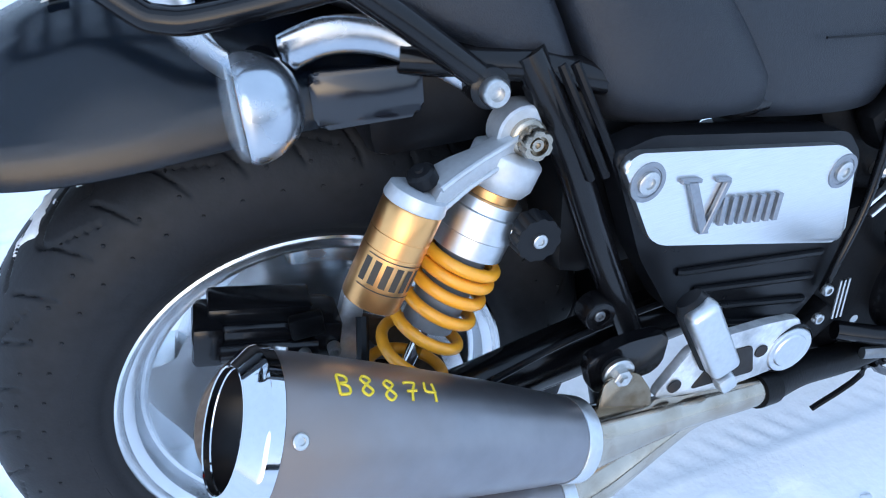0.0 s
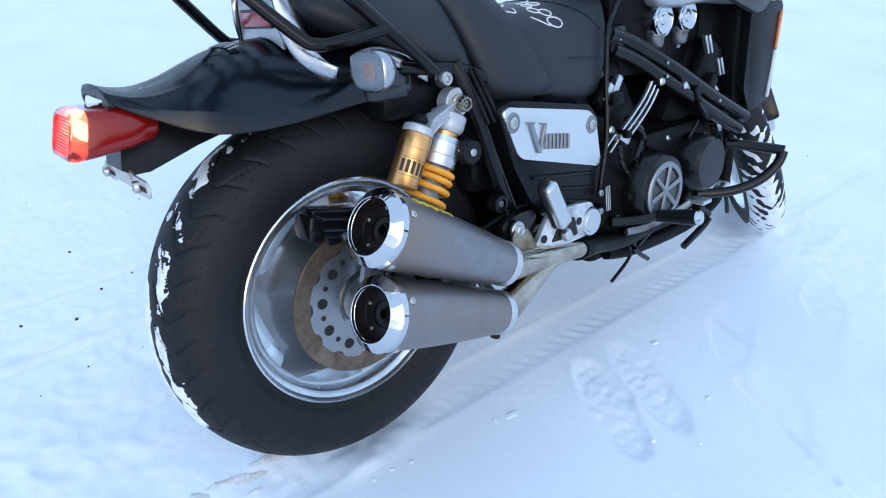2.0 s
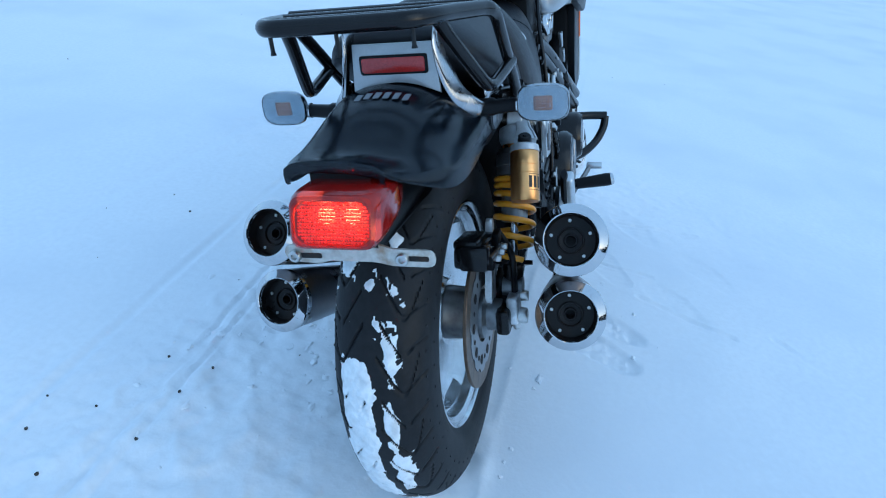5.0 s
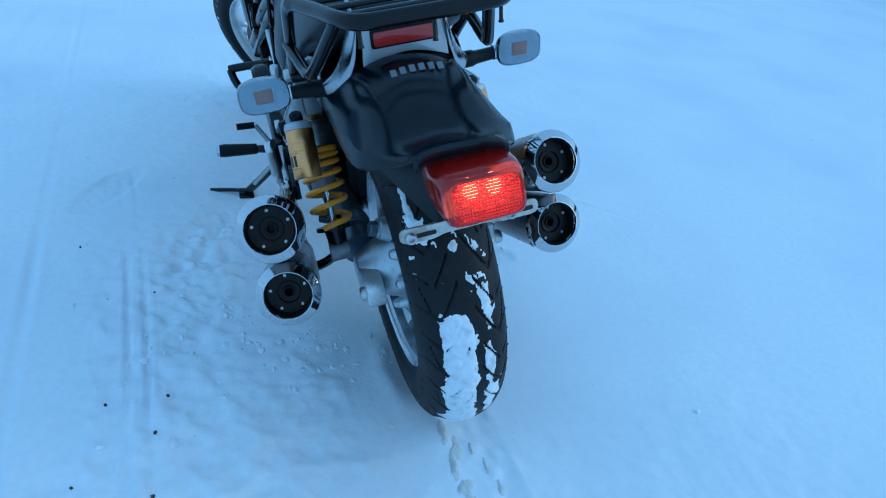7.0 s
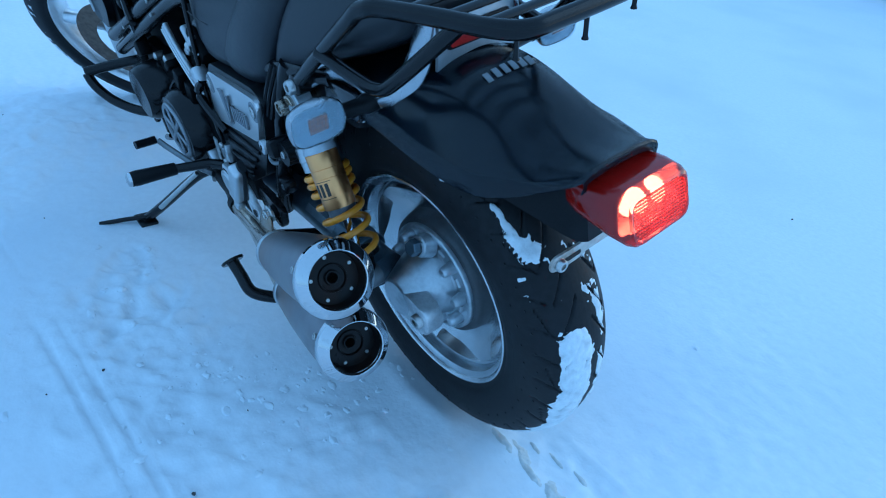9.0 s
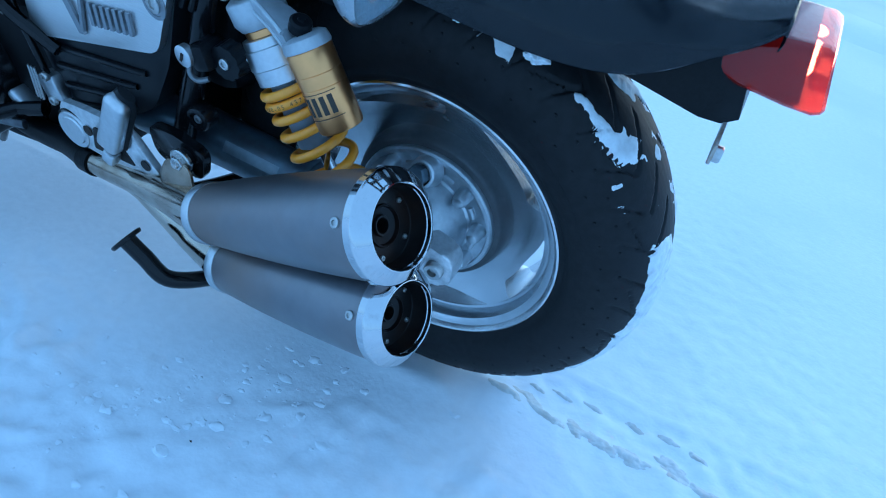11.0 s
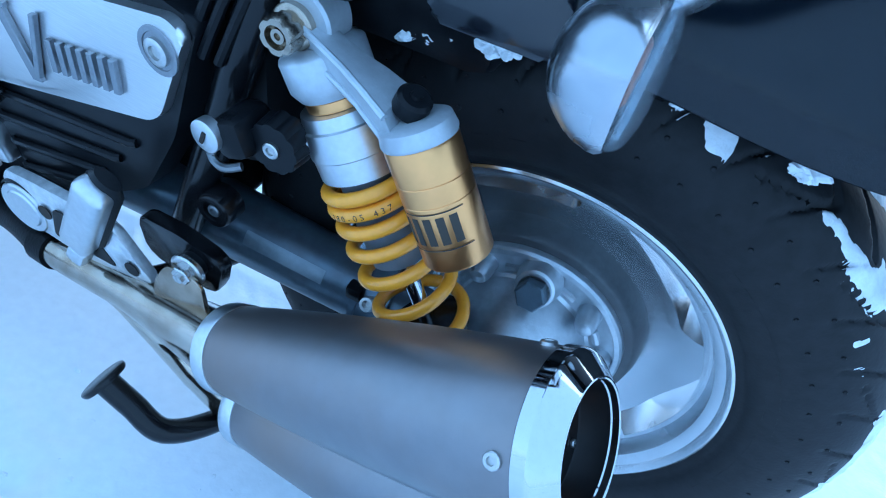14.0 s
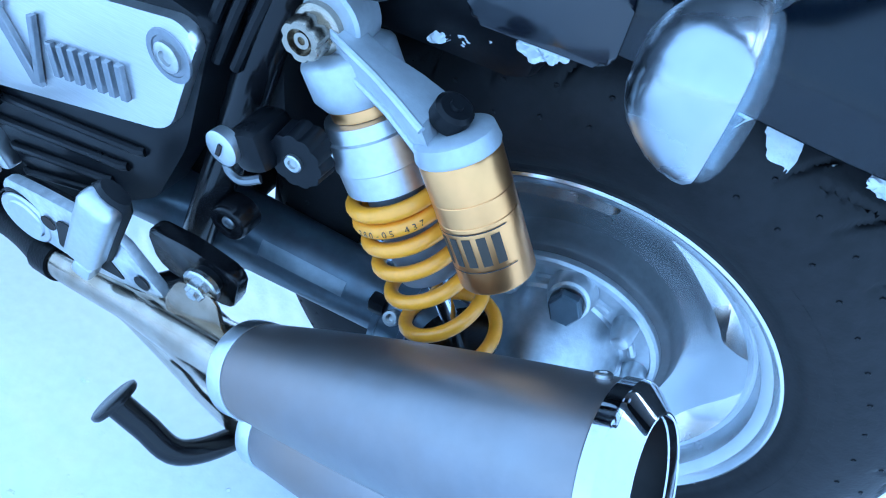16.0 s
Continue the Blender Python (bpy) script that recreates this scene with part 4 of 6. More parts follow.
    # printed maker's mark as plain bars
    for k in range(6):
        a0 = radians(-52 + 21 * k)
        rws = []
        for i in range(4):
            a = a0 + radians(13) * i / 3
            v = (V((0, out, 0)) - dr * dr.y * out).normalized()
            q = dr.cross(v)
            n = v * math.cos(a) + q * math.sin(a)
            rws.append([rt + dr * 0.049 + n * 0.0250, rt + dr * 0.069 + n * 0.0250])
        loft(bm, rws)
        part("printed_bar", bm, M_INK, SH, "dark printed bar")
        bm = bmesh.new()
    for h in (0.0455, 0.0725):
        rws = []
        for i in range(25):
            a = radians(-65 + 130 * i / 24)
            v = (V((0, out, 0)) - dr * dr.y * out).normalized()
            n = v * math.cos(a) + dr.cross(v) * math.sin(a)
            rws.append([rt + dr * h + n * 0.0252, rt + dr * (h + 0.0008) + n * 0.0252])
        loft(bm, rws)
    part("printed_mark", bm, M_INK, SH, "dark printed bars")
    # arm from the eyelet to the reservoir head: a beam with raised edges
    bm = bmesh.new()
    line = [(top + V((0.004, 0, -0.002)), 0.011, 0.0135), (P(0.172, -0.150, 0.625), 0.011, 0.0130), (P(0.140, -0.158, 0.617), 0.012, 0.0140), (P(0.118, -0.163, 0.611), 0.016, 0.0165), (rt + V((0.008, 0, 0.002)), 0.019, 0.0160)]
    rings = []
    tilt = V((0.50, 0, 0.86))
    for c, hy, hz in line:
        rings.append(rounded([c + V((0, hy, 0)) + tilt * hz, c - V((0, hy, 0)) + tilt * hz, c - V((0, hy, 0)) - tilt * hz, c + V((0, hy, 0)) - tilt * hz], 0.003, 2))
    loft(bm, rings, closed=True)
    for sg in (1, -1):
        tube(bm, [c - V((0, hy * s, 0)) + tilt * (hz - 0.002) * sg for c, hy, hz in line], 0.0026, 8)
    lathe(bm, rt - dr * 0.010, ra, [(0.0, 0.0), (0.0, 0.018), (0.003, 0.0240), (0.012, 0.0258), (0.014, 0.0250), (0.014, 0)], 36)
    part("reservoir_arm", bm, M_CAST, SH, "cast alloy arm")
    bm = bmesh.new()
    lathe(bm, rt - dr * 0.008 + V((0.004, 0, 0.006)), (-0.3, -0.1 * s, 0.9), [(0, 0.012), (0.010, 0.0115), (0.012, 0.009), (0.012, 0.004), (0.014, 0.0035), (0.014, 0)], 24)
    part("adjuster_cap", bm, M_PLASTIC, SH)
    # ribbed adjuster knob on a stub
    kn = P(0.189, -0.176, 0.553)
    bm = bmesh.new()
    prof_n = 88
    ringA, ringB = [], []
    for k in range(prof_n):
        a = 2 * math.pi * k / prof_n
        r = 0.0195 + 0.0018 * abs(math.sin(5.5 * a))
        ringA.append(kn + V((r * math.cos(a), 0.009 * s, r * math.sin(a))))
        ringB.append(kn + V((r * 0.94 * math.cos(a), -0.009 * s, r * 0.94 * math.sin(a))))
    loft(bm, [ringA, ringB], closed=True)
    part("adjuster_knob", bm, M_PLASTIC, SH, "black ribbed knob", 30)
    screw("knob_screw", SH, kn + V((0, -0.009 * s, 0)), (0, -s, 0), 0.0065, 0.003)
    bm = bmesh.new()
    tube(bm, [kn + V((0, 0.006 * s, 0)), P(0.165, -0.160, 0.560), top + d * 0.085], 0.009, 12)
    part("adjuster_stub", bm, M_SATIN, SH)
    # lower eye
    bm = bmesh.new()
    lathe(bm, low, (0, s, 0), [(-0.018, 0.0), (-0.018, 0.020), (0.018, 0.020), (0.018, 0)], 24)
    part("lower_eye", bm, M_PEDAL, SH)
    return SH


shock(1)
shock(-1)

# ---- rear fender, its inner skirt and the tail light ----
FEND = [(-0.316, 0.725, 0.050, 0.719, 0.060, 0.713), (-0.305, 0.720, 0.054, 0.713, 0.068, 0.703), (-0.282, 0.714, 0.058, 0.707, 0.082, 0.691), (-0.250, 0.713, 0.060, 0.706, 0.098, 0.674),
        (-0.213, 0.724, 0.062, 0.714, 0.113, 0.658), (-0.160, 0.748, 0.066, 0.732, 0.118, 0.651), (-0.100, 0.761, 0.070, 0.742, 0.120, 0.652), (-0.040, 0.758, 0.074, 0.738, 0.120, 0.658),
        (0.030, 0.745, 0.076, 0.728, 0.120, 0.664), (0.110, 0.725, 0.076, 0.715, 0.119, 0.664)]
rows_ = []
for i in range(len(FEND) - 1):
    p0, p1, p2, p3 = (np.array(FEND[max(0, min(len(FEND) - 1, i + k))]) for k in (-1, 0, 1, 2))
    for q in range(5):
        t = q / 5
        rows_.append(0.5 * (2 * p1 + (p2 - p0) * t + (2 * p0 - 5 * p1 + 4 * p2 - p3) * t * t + (3 * p1 - p0 - 3 * p2 + p3) * t ** 3))
rows_.append(np.array(FEND[-1]))
for _ in range(10):
    rows_ = [rows_[0]] + [0.25 * a + 0.5 * b + 0.25 * c for a, b, c in zip(rows_, rows_[1:], rows_[2:])] + [rows_[-1]]
lip = [(-0.0006, 0.0155), (-0.0022, 0.0135), (-0.0030, 0.0080), (-0.0026, 0.0030), (-0.0012, 0.0008)]
rows_ = [rows_[0] + np.array((dx, -dz, 0, -dz, 0, -dz)) for dx, dz in lip] + rows_
secs = []
for x, zc, ym, zm, ye, ze in [tuple(float(v) for v in r) for r in rows_]:
    fl = 0.022 * max(0.0, min(1.0, (x + 0.300) / 0.08))
    h = []
    for i in range(29):
        t = i / 28
        y = ye * (0.5 * t + 0.5 * math.sin(t * math.pi / 2))
        za = zc - (zc - zm) * (y / ym) ** 2
        zb = zm - (zm - ze - fl) * (max(0, y - ym) / (ye - ym)) ** 1.25
        k = 1 / (1 + math.exp(max(-40, min(40, -(y - ym) / 0.006))))
        h.append((x, y, za * (1 - k) + zb * k))
    edge = [(x, ye + 0.0030, ze + 0.55 * fl - 0.001), (x, ye + 0.0045, ze + 0.1 * fl - 0.003), (x, ye + 0.0046, ze - 0.006), (x, ye + 0.0030, ze - 0.0075), (x, ye - 0.002, ze - 0.006)]
    full = [(a, -b, c) for a, b, c in reversed(h + edge)] + [(a, b, c + 0.008 * min(1, b / 0.09)) for a, b, c in (h + edge)[1:]]
    secs.append(full)
bm = loft(bmesh.new(), secs)
bmesh.ops.solidify(bm, geom=bm.faces[:], thickness=-0.003)
FENDER = part("rear_fender", bm, M_FENDER, BIKE, "glossy black flared rear fender", 28)
bm = bmesh.new()
SK = [(-0.300, 0.704), (-0.306, 0.665), (-0.316, 0.613), (-0.302, 0.604), (-0.280, 0.605), (-0.205, 0.640), (-0.12, 0.664), (0.0, 0.672), (0.10, 0.66), (0.10, 0.70), (-0.10, 0.72), (-0.22, 0.70)]
wid = [0.040, 0.038, 0.038, 0.040, 0.044, 0.080, 0.096, 0.104, 0.104, 0.080, 0.068, 0.056]
loft(bm, [[(x, -w_, z) for (x, z), w_ in zip(SK, wid)], [(x, w_, z) for (x, z), w_ in zip(SK, wid)]], closed=True)
part("inner_fender", bm, M_PLASTIC, FENDER)
# snow clumps along the fender's inner edge
random.seed(11)
bm = bmesh.new()
CLUMPS = ((0.136, 0.627, 0.012), (0.122, 0.630, 0.013), (0.106, 0.636, 0.009), (0.078, 0.640, 0.012), (0.066, 0.643, 0.009), (-0.044, 0.655, 0.010), (-0.056, 0.656, 0.012), (-0.125, 0.640, 0.012))
for k, (x, z, sx) in enumerate(CLUMPS):
    g = bmesh.ops.create_icosphere(bm, subdivisions=4, radius=1)["verts"]
    for v in g:
        q = v.co.copy()
        n = 1 + 0.55 * noise.noise(q * 1.7 + V((k * 5, 0, 0))) + 0.30 * noise.noise(q * 4.5 + V((k * 5, 3, 0))) + 0.12 * noise.noise(q * 11)
        v.co = V((x + q.x * sx * n, 0.101 + q.y * 0.009 * n, z + q.z * 0.0075 * n))
tagged(part("snow_clump", bm, M_SNOWCAKE, FENDER, "snow clinging under the edge"), kind="stuff")

# maker's word across the fender: six plain light bars
bm = bmesh.new()
for k in range(6):
    y = 0.033 - 0.0142 * k
    zz = 0.7602 - 2.6 * (y * y)
    slab(bm, [(-0.137, y - 0.0046, zz - 0.0050), (-0.137, y + 0.0042, zz - 0.0050), (-0.122, y + 0.0026, zz - 0.0006), (-0.122, y - 0.0062, zz - 0.0006)], 0.001)
part("word_mark", bm, M_EMBLEM, FENDER, "small pale bars")


def box_loft(stations, r=0.012, n=5):
    """Rounded rectangles at stations (x, half width, low z, high z), lofted along x."""
    out = []
    for x, hw, z0, z1, tilt in stations:
        ring = rounded([(x + tilt, -hw, z1), (x + tilt, hw, z1), (x, hw, z0), (x, -hw, z0)], r, n)
        out.append(ring)
    return out


bm = bmesh.new()
RINGS = box_loft([(-0.262, 0.050, 0.656, 0.680, 0.0), (-0.270, 0.055, 0.650, 0.687, 0.0), (-0.300, 0.0585, 0.644, 0.697, 0.006), (-0.345, 0.058, 0.639, 0.700, 0.012), (-0.370, 0.0545, 0.637, 0.701, 0.016), (-0.377, 0.0525, 0.6395, 0.6985, 0.016), (-0.3795, 0.0495, 0.6425, 0.6955, 0.016), (-0.3790, 0.0470, 0.6450, 0.6930, 0.016), (-0.3765, 0.0460, 0.6460, 0.6915, 0.016)], 0.017, 7)
loft(bm, RINGS, closed=True)
TAIL = part("tail_light", bm, M_RED, BIKE, "lit red ribbed tail light", 30)
for v in TAIL.data.vertices:
    v.co.y -= 0.012
TAIL.visible_shadow = False
# moulded pyramids over the rear face
bm = bmesh.new()
for i in range(22):
    for j in range(12):
        y, z = -0.014 + (i - 10.5) * 0.0041, 0.6685 + (j - 5.5) * 0.0038
        if abs(i - 10.5) + abs(j - 5.5) > 14.0:
            continue
        x = -0.3762 + 0.016 * (z - 0.6460) / 0.0455
        q = [bm.verts.new((x, y + a * 0.00205, z + b * 0.0019)) for a, b in ((-1, -1), (1, -1), (1, 1), (-1, 1))]
        tip = bm.verts.new((x - 0.0017, y, z))
        for k in range(4):
            bm.faces.new((q[k], q[(k + 1) % 4], tip))
        bm.faces.new(q)
GRID = part("lens_grid", bm, M_REDGRID, TAIL, "moulded lens pattern", 5)
GRID.visible_shadow = False
tagged(GRID, kind="stuff")
bm = bmesh.new()
loft(bm, [[(x, y - 0.014, z) for x, y, z in r] for r in box_loft([(-0.300, 0.030, 0.652, 0.690, 0.0), (-0.330, 0.047, 0.646, 0.694, 0.006), (-0.356, 0.050, 0.644, 0.695, 0.012)], 0.012)], closed=True, caps=False)
part("lamp_reflector", bm, M_SILVER, TAIL)
for y in (-0.016, 0.016):
    bm = bmesh.new()
    bmesh.ops.create_uvsphere(bm, u_segments=16, v_segments=10, radius=0.0105, matrix=Matrix.Translation((-0.342, y - 0.014, 0.668)))
    part("bulb", bm, M_BULB, TAIL, "glowing bulb")

# number plate bracket below it, empty
bm = bmesh.new()
slab(bm, rounded([(-0.306, -0.112, 0.606), (-0.306, -0.112, 0.583), (-0.306, -0.055, 0.583), (-0.306, -0.035, 0.588), (-0.306, 0.030, 0.588), (-0.306, 0.045, 0.583), (-0.306, 0.092, 0.586), (-0.306, 0.092, 0.609), (-0.306, 0.035, 0.607),
                  (-0.306, 0.022, 0.613), (-0.306, -0.040, 0.613), (-0.306, -0.055, 0.607)], 0.010), 0.0035, 0.001)
PB = part("plate_bracket", bm, M_BRACKET, BIKE, "stained zinc plate bracket without a plate")
for y0, y1, yb in ((-0.104, -0.064, -0.070), (0.040, 0.084, 0.077)):
    # thin dark strip on the uncut bracket, painted shade of a slot
    bm = bmesh.new()
    slab(bm, rounded([(-0.3082, y0, 0.598), (-0.3082, y1, 0.598), (-0.3082, y1, 0.591), (-0.3082, y0, 0.591)], 0.003), 0.0006)
    part("slot", bm, M_DARK, PB)
    screw("bolt", PB, (-0.3080, yb, 0.5945), (-1, 0, 0), 0.0085, 0.007)
bm = bmesh.new()
slab(bm, [(-0.305, -0.03, 0.612), (-0.305, 0.03, 0.612), (-0.292, 0.03, 0.645), (-0.292, -0.03, 0.645)], 0.003)
part("bracket_tab", bm, M_BRACKET, PB)

# ---- tail panel with its reflector and the silver trims ----
bm = bmesh.new()
arch = [(-0.070, 0.068, 0.744)] + [(-0.074 - 0.004 * math.cos(t * math.pi / 2), 0.066 * (1 - 2 * t), 0.744 + 0.018 * (1 - (1 - 2 * t) ** 2)) for t in [i / 8 for i in range(1, 8)]] + [(-0.070, -0.068, 0.744)]
slab(bm, [(-0.066, y, z) for x, y, z in ([(-0.070, -0.062, 0.818), (-0.070, 0.062, 0.818)] + arch)], 0.006, 0.0015)
TP = part("tail_panel", bm, M_SILVER, BIKE, "silver tail panel with red reflector")
bm = bmesh.new()
slab(bm, rounded([(-0.0700, -0.052, 0.802), (-0.0700, 0.052, 0.802), (-0.0700, 0.052, 0.774), (-0.0700, -0.052, 0.774)], 0.004), 0.004, 0.001)
part("reflector_frame", bm, M_PLASTIC, TP)
bm = bmesh.new()
slab(bm, rounded([(-0.0728, -0.048, 0.7985), (-0.0728, 0.048, 0.7985), (-0.0728, 0.048, 0.7775), (-0.0728, -0.048, 0.7775)], 0.003), 0.003, 0.001)
part("reflector", bm, M_REFLECTOR, TP, "red reflector")
for ob in (TP, *TP.children):
    for v in ob.data.vertices:
        v.co.y -= 0.005
for s in (1, -1):
    bm = bmesh.new()
    pts = smooth_path([flip(p, s) for p in ((0.02, -0.070, 0.842), (-0.030, -0.066, 0.838), (-0.054, -0.067, 0.824), (-0.058, -0.073, 0.795), (-0.052, -0.082, 0.760), (-0.040, -0.098, 0.725), (-0.014, -0.117, 0.704), (0.015, -0.122, 0.706))], 6)
    tube(bm, pts, [0.008 + 0.010 * math.sin(math.pi * min(1, max(0, k / (len(pts) - 1)))) for k in range(len(pts))], 14, flat=0.30, up=(0.15, 1 * s, 0.55))
    tube(bm, smooth_path([flip(p, s) for p in ((0.015, -0.119, 0.712), (0.05, -0.122, 0.722), (0.09, -0.124, 0.716), (0.125, -0.130, 0.698), (0.165, -0.138, 0.672))], 6), [0.006] + [0.014] * 16 + [0.012] * 7 + [0.006], 12, flat=0.28, up=(0, 1, 0))
    part("tail_trim", bm, M_FROST, BIKE, "dulled silver tail trim")
    # seat grab strip under the seat
    bm = bmesh.new()
    slab(bm, rounded([flip(p, s) for p in ((0.03, -0.122, 0.700), (0.115, -0.124, 0.695), (0.115, -0.124, 0.655), (0.03, -0.123, 0.655))], 0.010), 0.010, 0.004)
    part("fender_stay", bm, M_PAINT, BIKE)


# ---- turn signals ----
def turn_signal(s):
    c = V((-0.010, -0.214 * s, 0.712 if s > 0 else 0.7150))
    def ring(x, a, b, e=0.0, dz=0):
        e = e or (3.3 if x < -0.003 else max(2.2, 3.3 - 60 * (x + 0.003)))
        out = []
        for k in range(36):
            t = 2 * math.pi * k / 36
            cy, sz = math.cos(t), math.sin(t)
            out.append(c + V((x, 0.94 * a * math.copysign(abs(cy) ** (2 / e), cy), dz + 0.94 * b * math.copysign(abs(sz) ** (2 / e), sz))))
        return out
    bm = bmesh.new()
    loft(bm, [ring(-0.010, 0.0405, 0.0285), ring(-0.0075, 0.0420, 0.0300), ring(-0.004, 0.0420, 0.0300), ring(0.002, 0.0412, 0.0295), ring(0.008, 0.0390, 0.0280), ring(0.014, 0.0352, 0.0252), ring(0.019, 0.0298, 0.0215), ring(0.0228, 0.0225, 0.0163), ring(0.0252, 0.0140, 0.0102), ring(0.0260, 0.004, 0.003)], closed=True, caps=False)
    SIG = part("turn_signal", bm, M_FROST, BIKE, "chrome turn signal with clear lens", 60)
    bm = bmesh.new()
    loft(bm, [ring(-0.0095, 0.0398, 0.0280), ring(-0.0125, 0.0392, 0.0274), ring(-0.0152, 0.0372, 0.0256), ring(-0.0172, 0.0335, 0.0226), ring(-0.0188, 0.0270, 0.0180), ring(-0.0198, 0.0180, 0.0120), ring(-0.0203, 0.003, 0.002)], closed=True)
    part("lens", bm, M_CLEAR, SIG, "clear ribbed lens", 60).visible_shadow = False
    bm = bmesh.new()
    for k in range(13):
        y = -0.033 + 0.0055 * k
        block(bm, c + V((-0.0135, y, 0)), (0.0016, 0.0012, 0.048 * math.sqrt(1 - (y / 0.040) ** 2) - 0.004), 0.0)
    for k in range(7):
        z = -0.018 + 0.006 * k
        block(bm, c + V((-0.0120, 0, z)), (0.0016, 0.070 * math.sqrt(1 - (z / 0.030) ** 2), 0.0010), 0.0)
    part("lens_rib", bm, M_CLEAR, SIG).visible_shadow = False
    bm = bmesh.new()
    loft(bm, [ring(-0.0085, 0.0395, 0.0278), ring(-0.002, 0.034, 0.0235, 3.0), ring(0.004, 0.024, 0.0165, 2.6), ring(0.007, 0.010, 0.007, 2.2)], closed=True)
    part("bowl", bm, M_BOWL, SIG, "bright reflector bowl", 12)
    bm = bmesh.new()
    block(bm, c + V((-0.0065, 0, 0)), (0.008, 0.030, 0.024), 0.004)
    part("bulb", bm, M_ORANGE, SIG, "dull amber bulb")
    bm = bmesh.new()
    tube(bm, [V((0.0, -0.10 * s, 0.703)), V((0.0, -0.135 * s, 0.704)), V((0.0, -0.140 * s, 0.704)), V((-0.002, -0.176 * s, 0.707))], [0.014, 0.014, 0.0115, 0.0105], 20)
    part("stalk", bm, M_PLASTIC, SIG)
    bm = bmesh.new()
    lathe(bm, V((-0.002, -0.172 * s, 0.707)), (0, -s, 0), [(0, 0.0), (0, 0.0125), (0.006, 0.0125), (0.007, 0.011)], 20)
    part("stalk_collar", bm, M_CHROME, SIG)


turn_signal(1)
turn_signal(-1)

# ---- luggage rack ----
bm = bmesh.new()
loop = smooth_path([(-0.065, -0.148, 0.857), (-0.15, -0.126, 0.864), (-0.215, -0.110, 0.868), (-0.245, -0.088, 0.869), (-0.249, -0.05, 0.869), (-0.249, 0.05, 0.869), (-0.245, 0.088, 0.869), (-0.215, 0.110, 0.868), (-0.15, 0.126, 0.864), (-0.065, 0.148, 0.857)], 6)
ARMS = {}
for s in (-1, 1):
    ARMS[s] = smooth_path([(-0.065, 0.150 * s, 0.856), (-0.045, 0.153 * s, 0.848), (-0.030, 0.154 * s, 0.836)], 4) + [V((0.02, 0.153 * s, 0.796)), V((0.10, 0.151 * s, 0.731)), V((0.154, 0.149 * s, 0.684))]
tube(bm, ARMS[-1][::-1] + loop[1:-1] + ARMS[1], 0.0092, 16, flat=1.15)
RACK = part("luggage_rack", bm, M_FRAME, BIKE, "black tubular luggage rack")
for s in (-1, 1):
    bm = bmesh.new()
    tube(bm, smooth_path([(-0.170, 0.105 * s, 0.858), (-0.145, 0.112 * s, 0.833), (-0.075, 0.136 * s, 0.763), (-0.052, 0.143 * s, 0.750), (-0.02, 0.147 * s, 0.750), (0.062, 0.156 * s, 0.762)], 6), 0.0095, 12)
    part("rack_brace", bm, M_FRAME, RACK)
    bm = bmesh.new()
    lathe(bm, (0.159, 0.146 * s, 0.677), (0, s, 0), [(-0.02, 0.0), (-0.02, 0.016), (0.010, 0.016), (0.012, 0.013), (0.012, 0)], 20)
    part("rack_foot", bm, M_FRAME, RACK)
    screw("rack_bolt", RACK, (0.160, 0.158 * s, 0.676), (0, s, 0), 0.0115, 0.010)
    bm = bmesh.new()
    tube(bm, [(-0.236, 0.092 * s, 0.862), (-0.236, 0.092 * s, 0.840), (-0.236, 0.092 * s, 0.836)], [0.0028, 0.0028, 0.0042], 8)
    part("rack_peg", bm, M_FRAME, RACK)
part("rack_peg", tube(bmesh.new(), [(-0.246, 0, 0.858), (-0.246, 0, 0.836), (-0.246, 0, 0.832)], [0.0028, 0.0028, 0.0042], 8), M_FRAME, RACK)
for k in range(4):
    x = -0.205 + 0.042 * k
    hw = 0.110 + (x + 0.215) * 0.22
    bm = bmesh.new()
    tube(bm, [(x, -hw, 0.868), (x, hw, 0.868)], 0.007, 10, flat=0.6)
    part("rack_slat", bm, M_FRAME, RACK)


# ---- seats ----
def saddle(rows_, e=3.2, n=28):
    """Rounded cushions: rows of top x, top z, low x, low z, half width."""
    out = []
    for xt, zt, xb, zb, hw in rows_:
        ring = []
        for k in range(n + 1):
            t = math.pi * k / n
            c, q = math.cos(t), math.sin(t)
            y = hw * math.copysign(abs(c) ** (2 / e), c)
            h = abs(q) ** (2 / e)
            ring.append((xb + (xt - xb) * h, y * (1 - 0.12 * h * h), zb + (zt - zb) * h))
        out.append(ring)
    return out


def cushion(name, rows_, mat, parent, label):
    bm = loft(bmesh.new(), saddle(rows_), closed=True)
    ob = part(name, bm, mat, parent, label, 70)
    m = ob.modifiers.new("round", "SUBSURF")
    m.levels = m.render_levels = 1
    return ob


SEAT = cushion("seat", [(-0.050, 0.826, -0.045, 0.800, 0.085), (-0.045, 0.836, -0.042, 0.790, 0.098), (-0.02, 0.846, -0.02, 0.770, 0.122), (0.06, 0.851, 0.07, 0.726, 0.137), (0.13, 0.848, 0.17, 0.680, 0.146), (0.175, 0.843, 0.255, 0.630, 0.150), (0.180, 0.842, 0.262, 0.624, 0.150)],
               M_VINYL, BIKE, "black vinyl dual seat with chalk numbers")
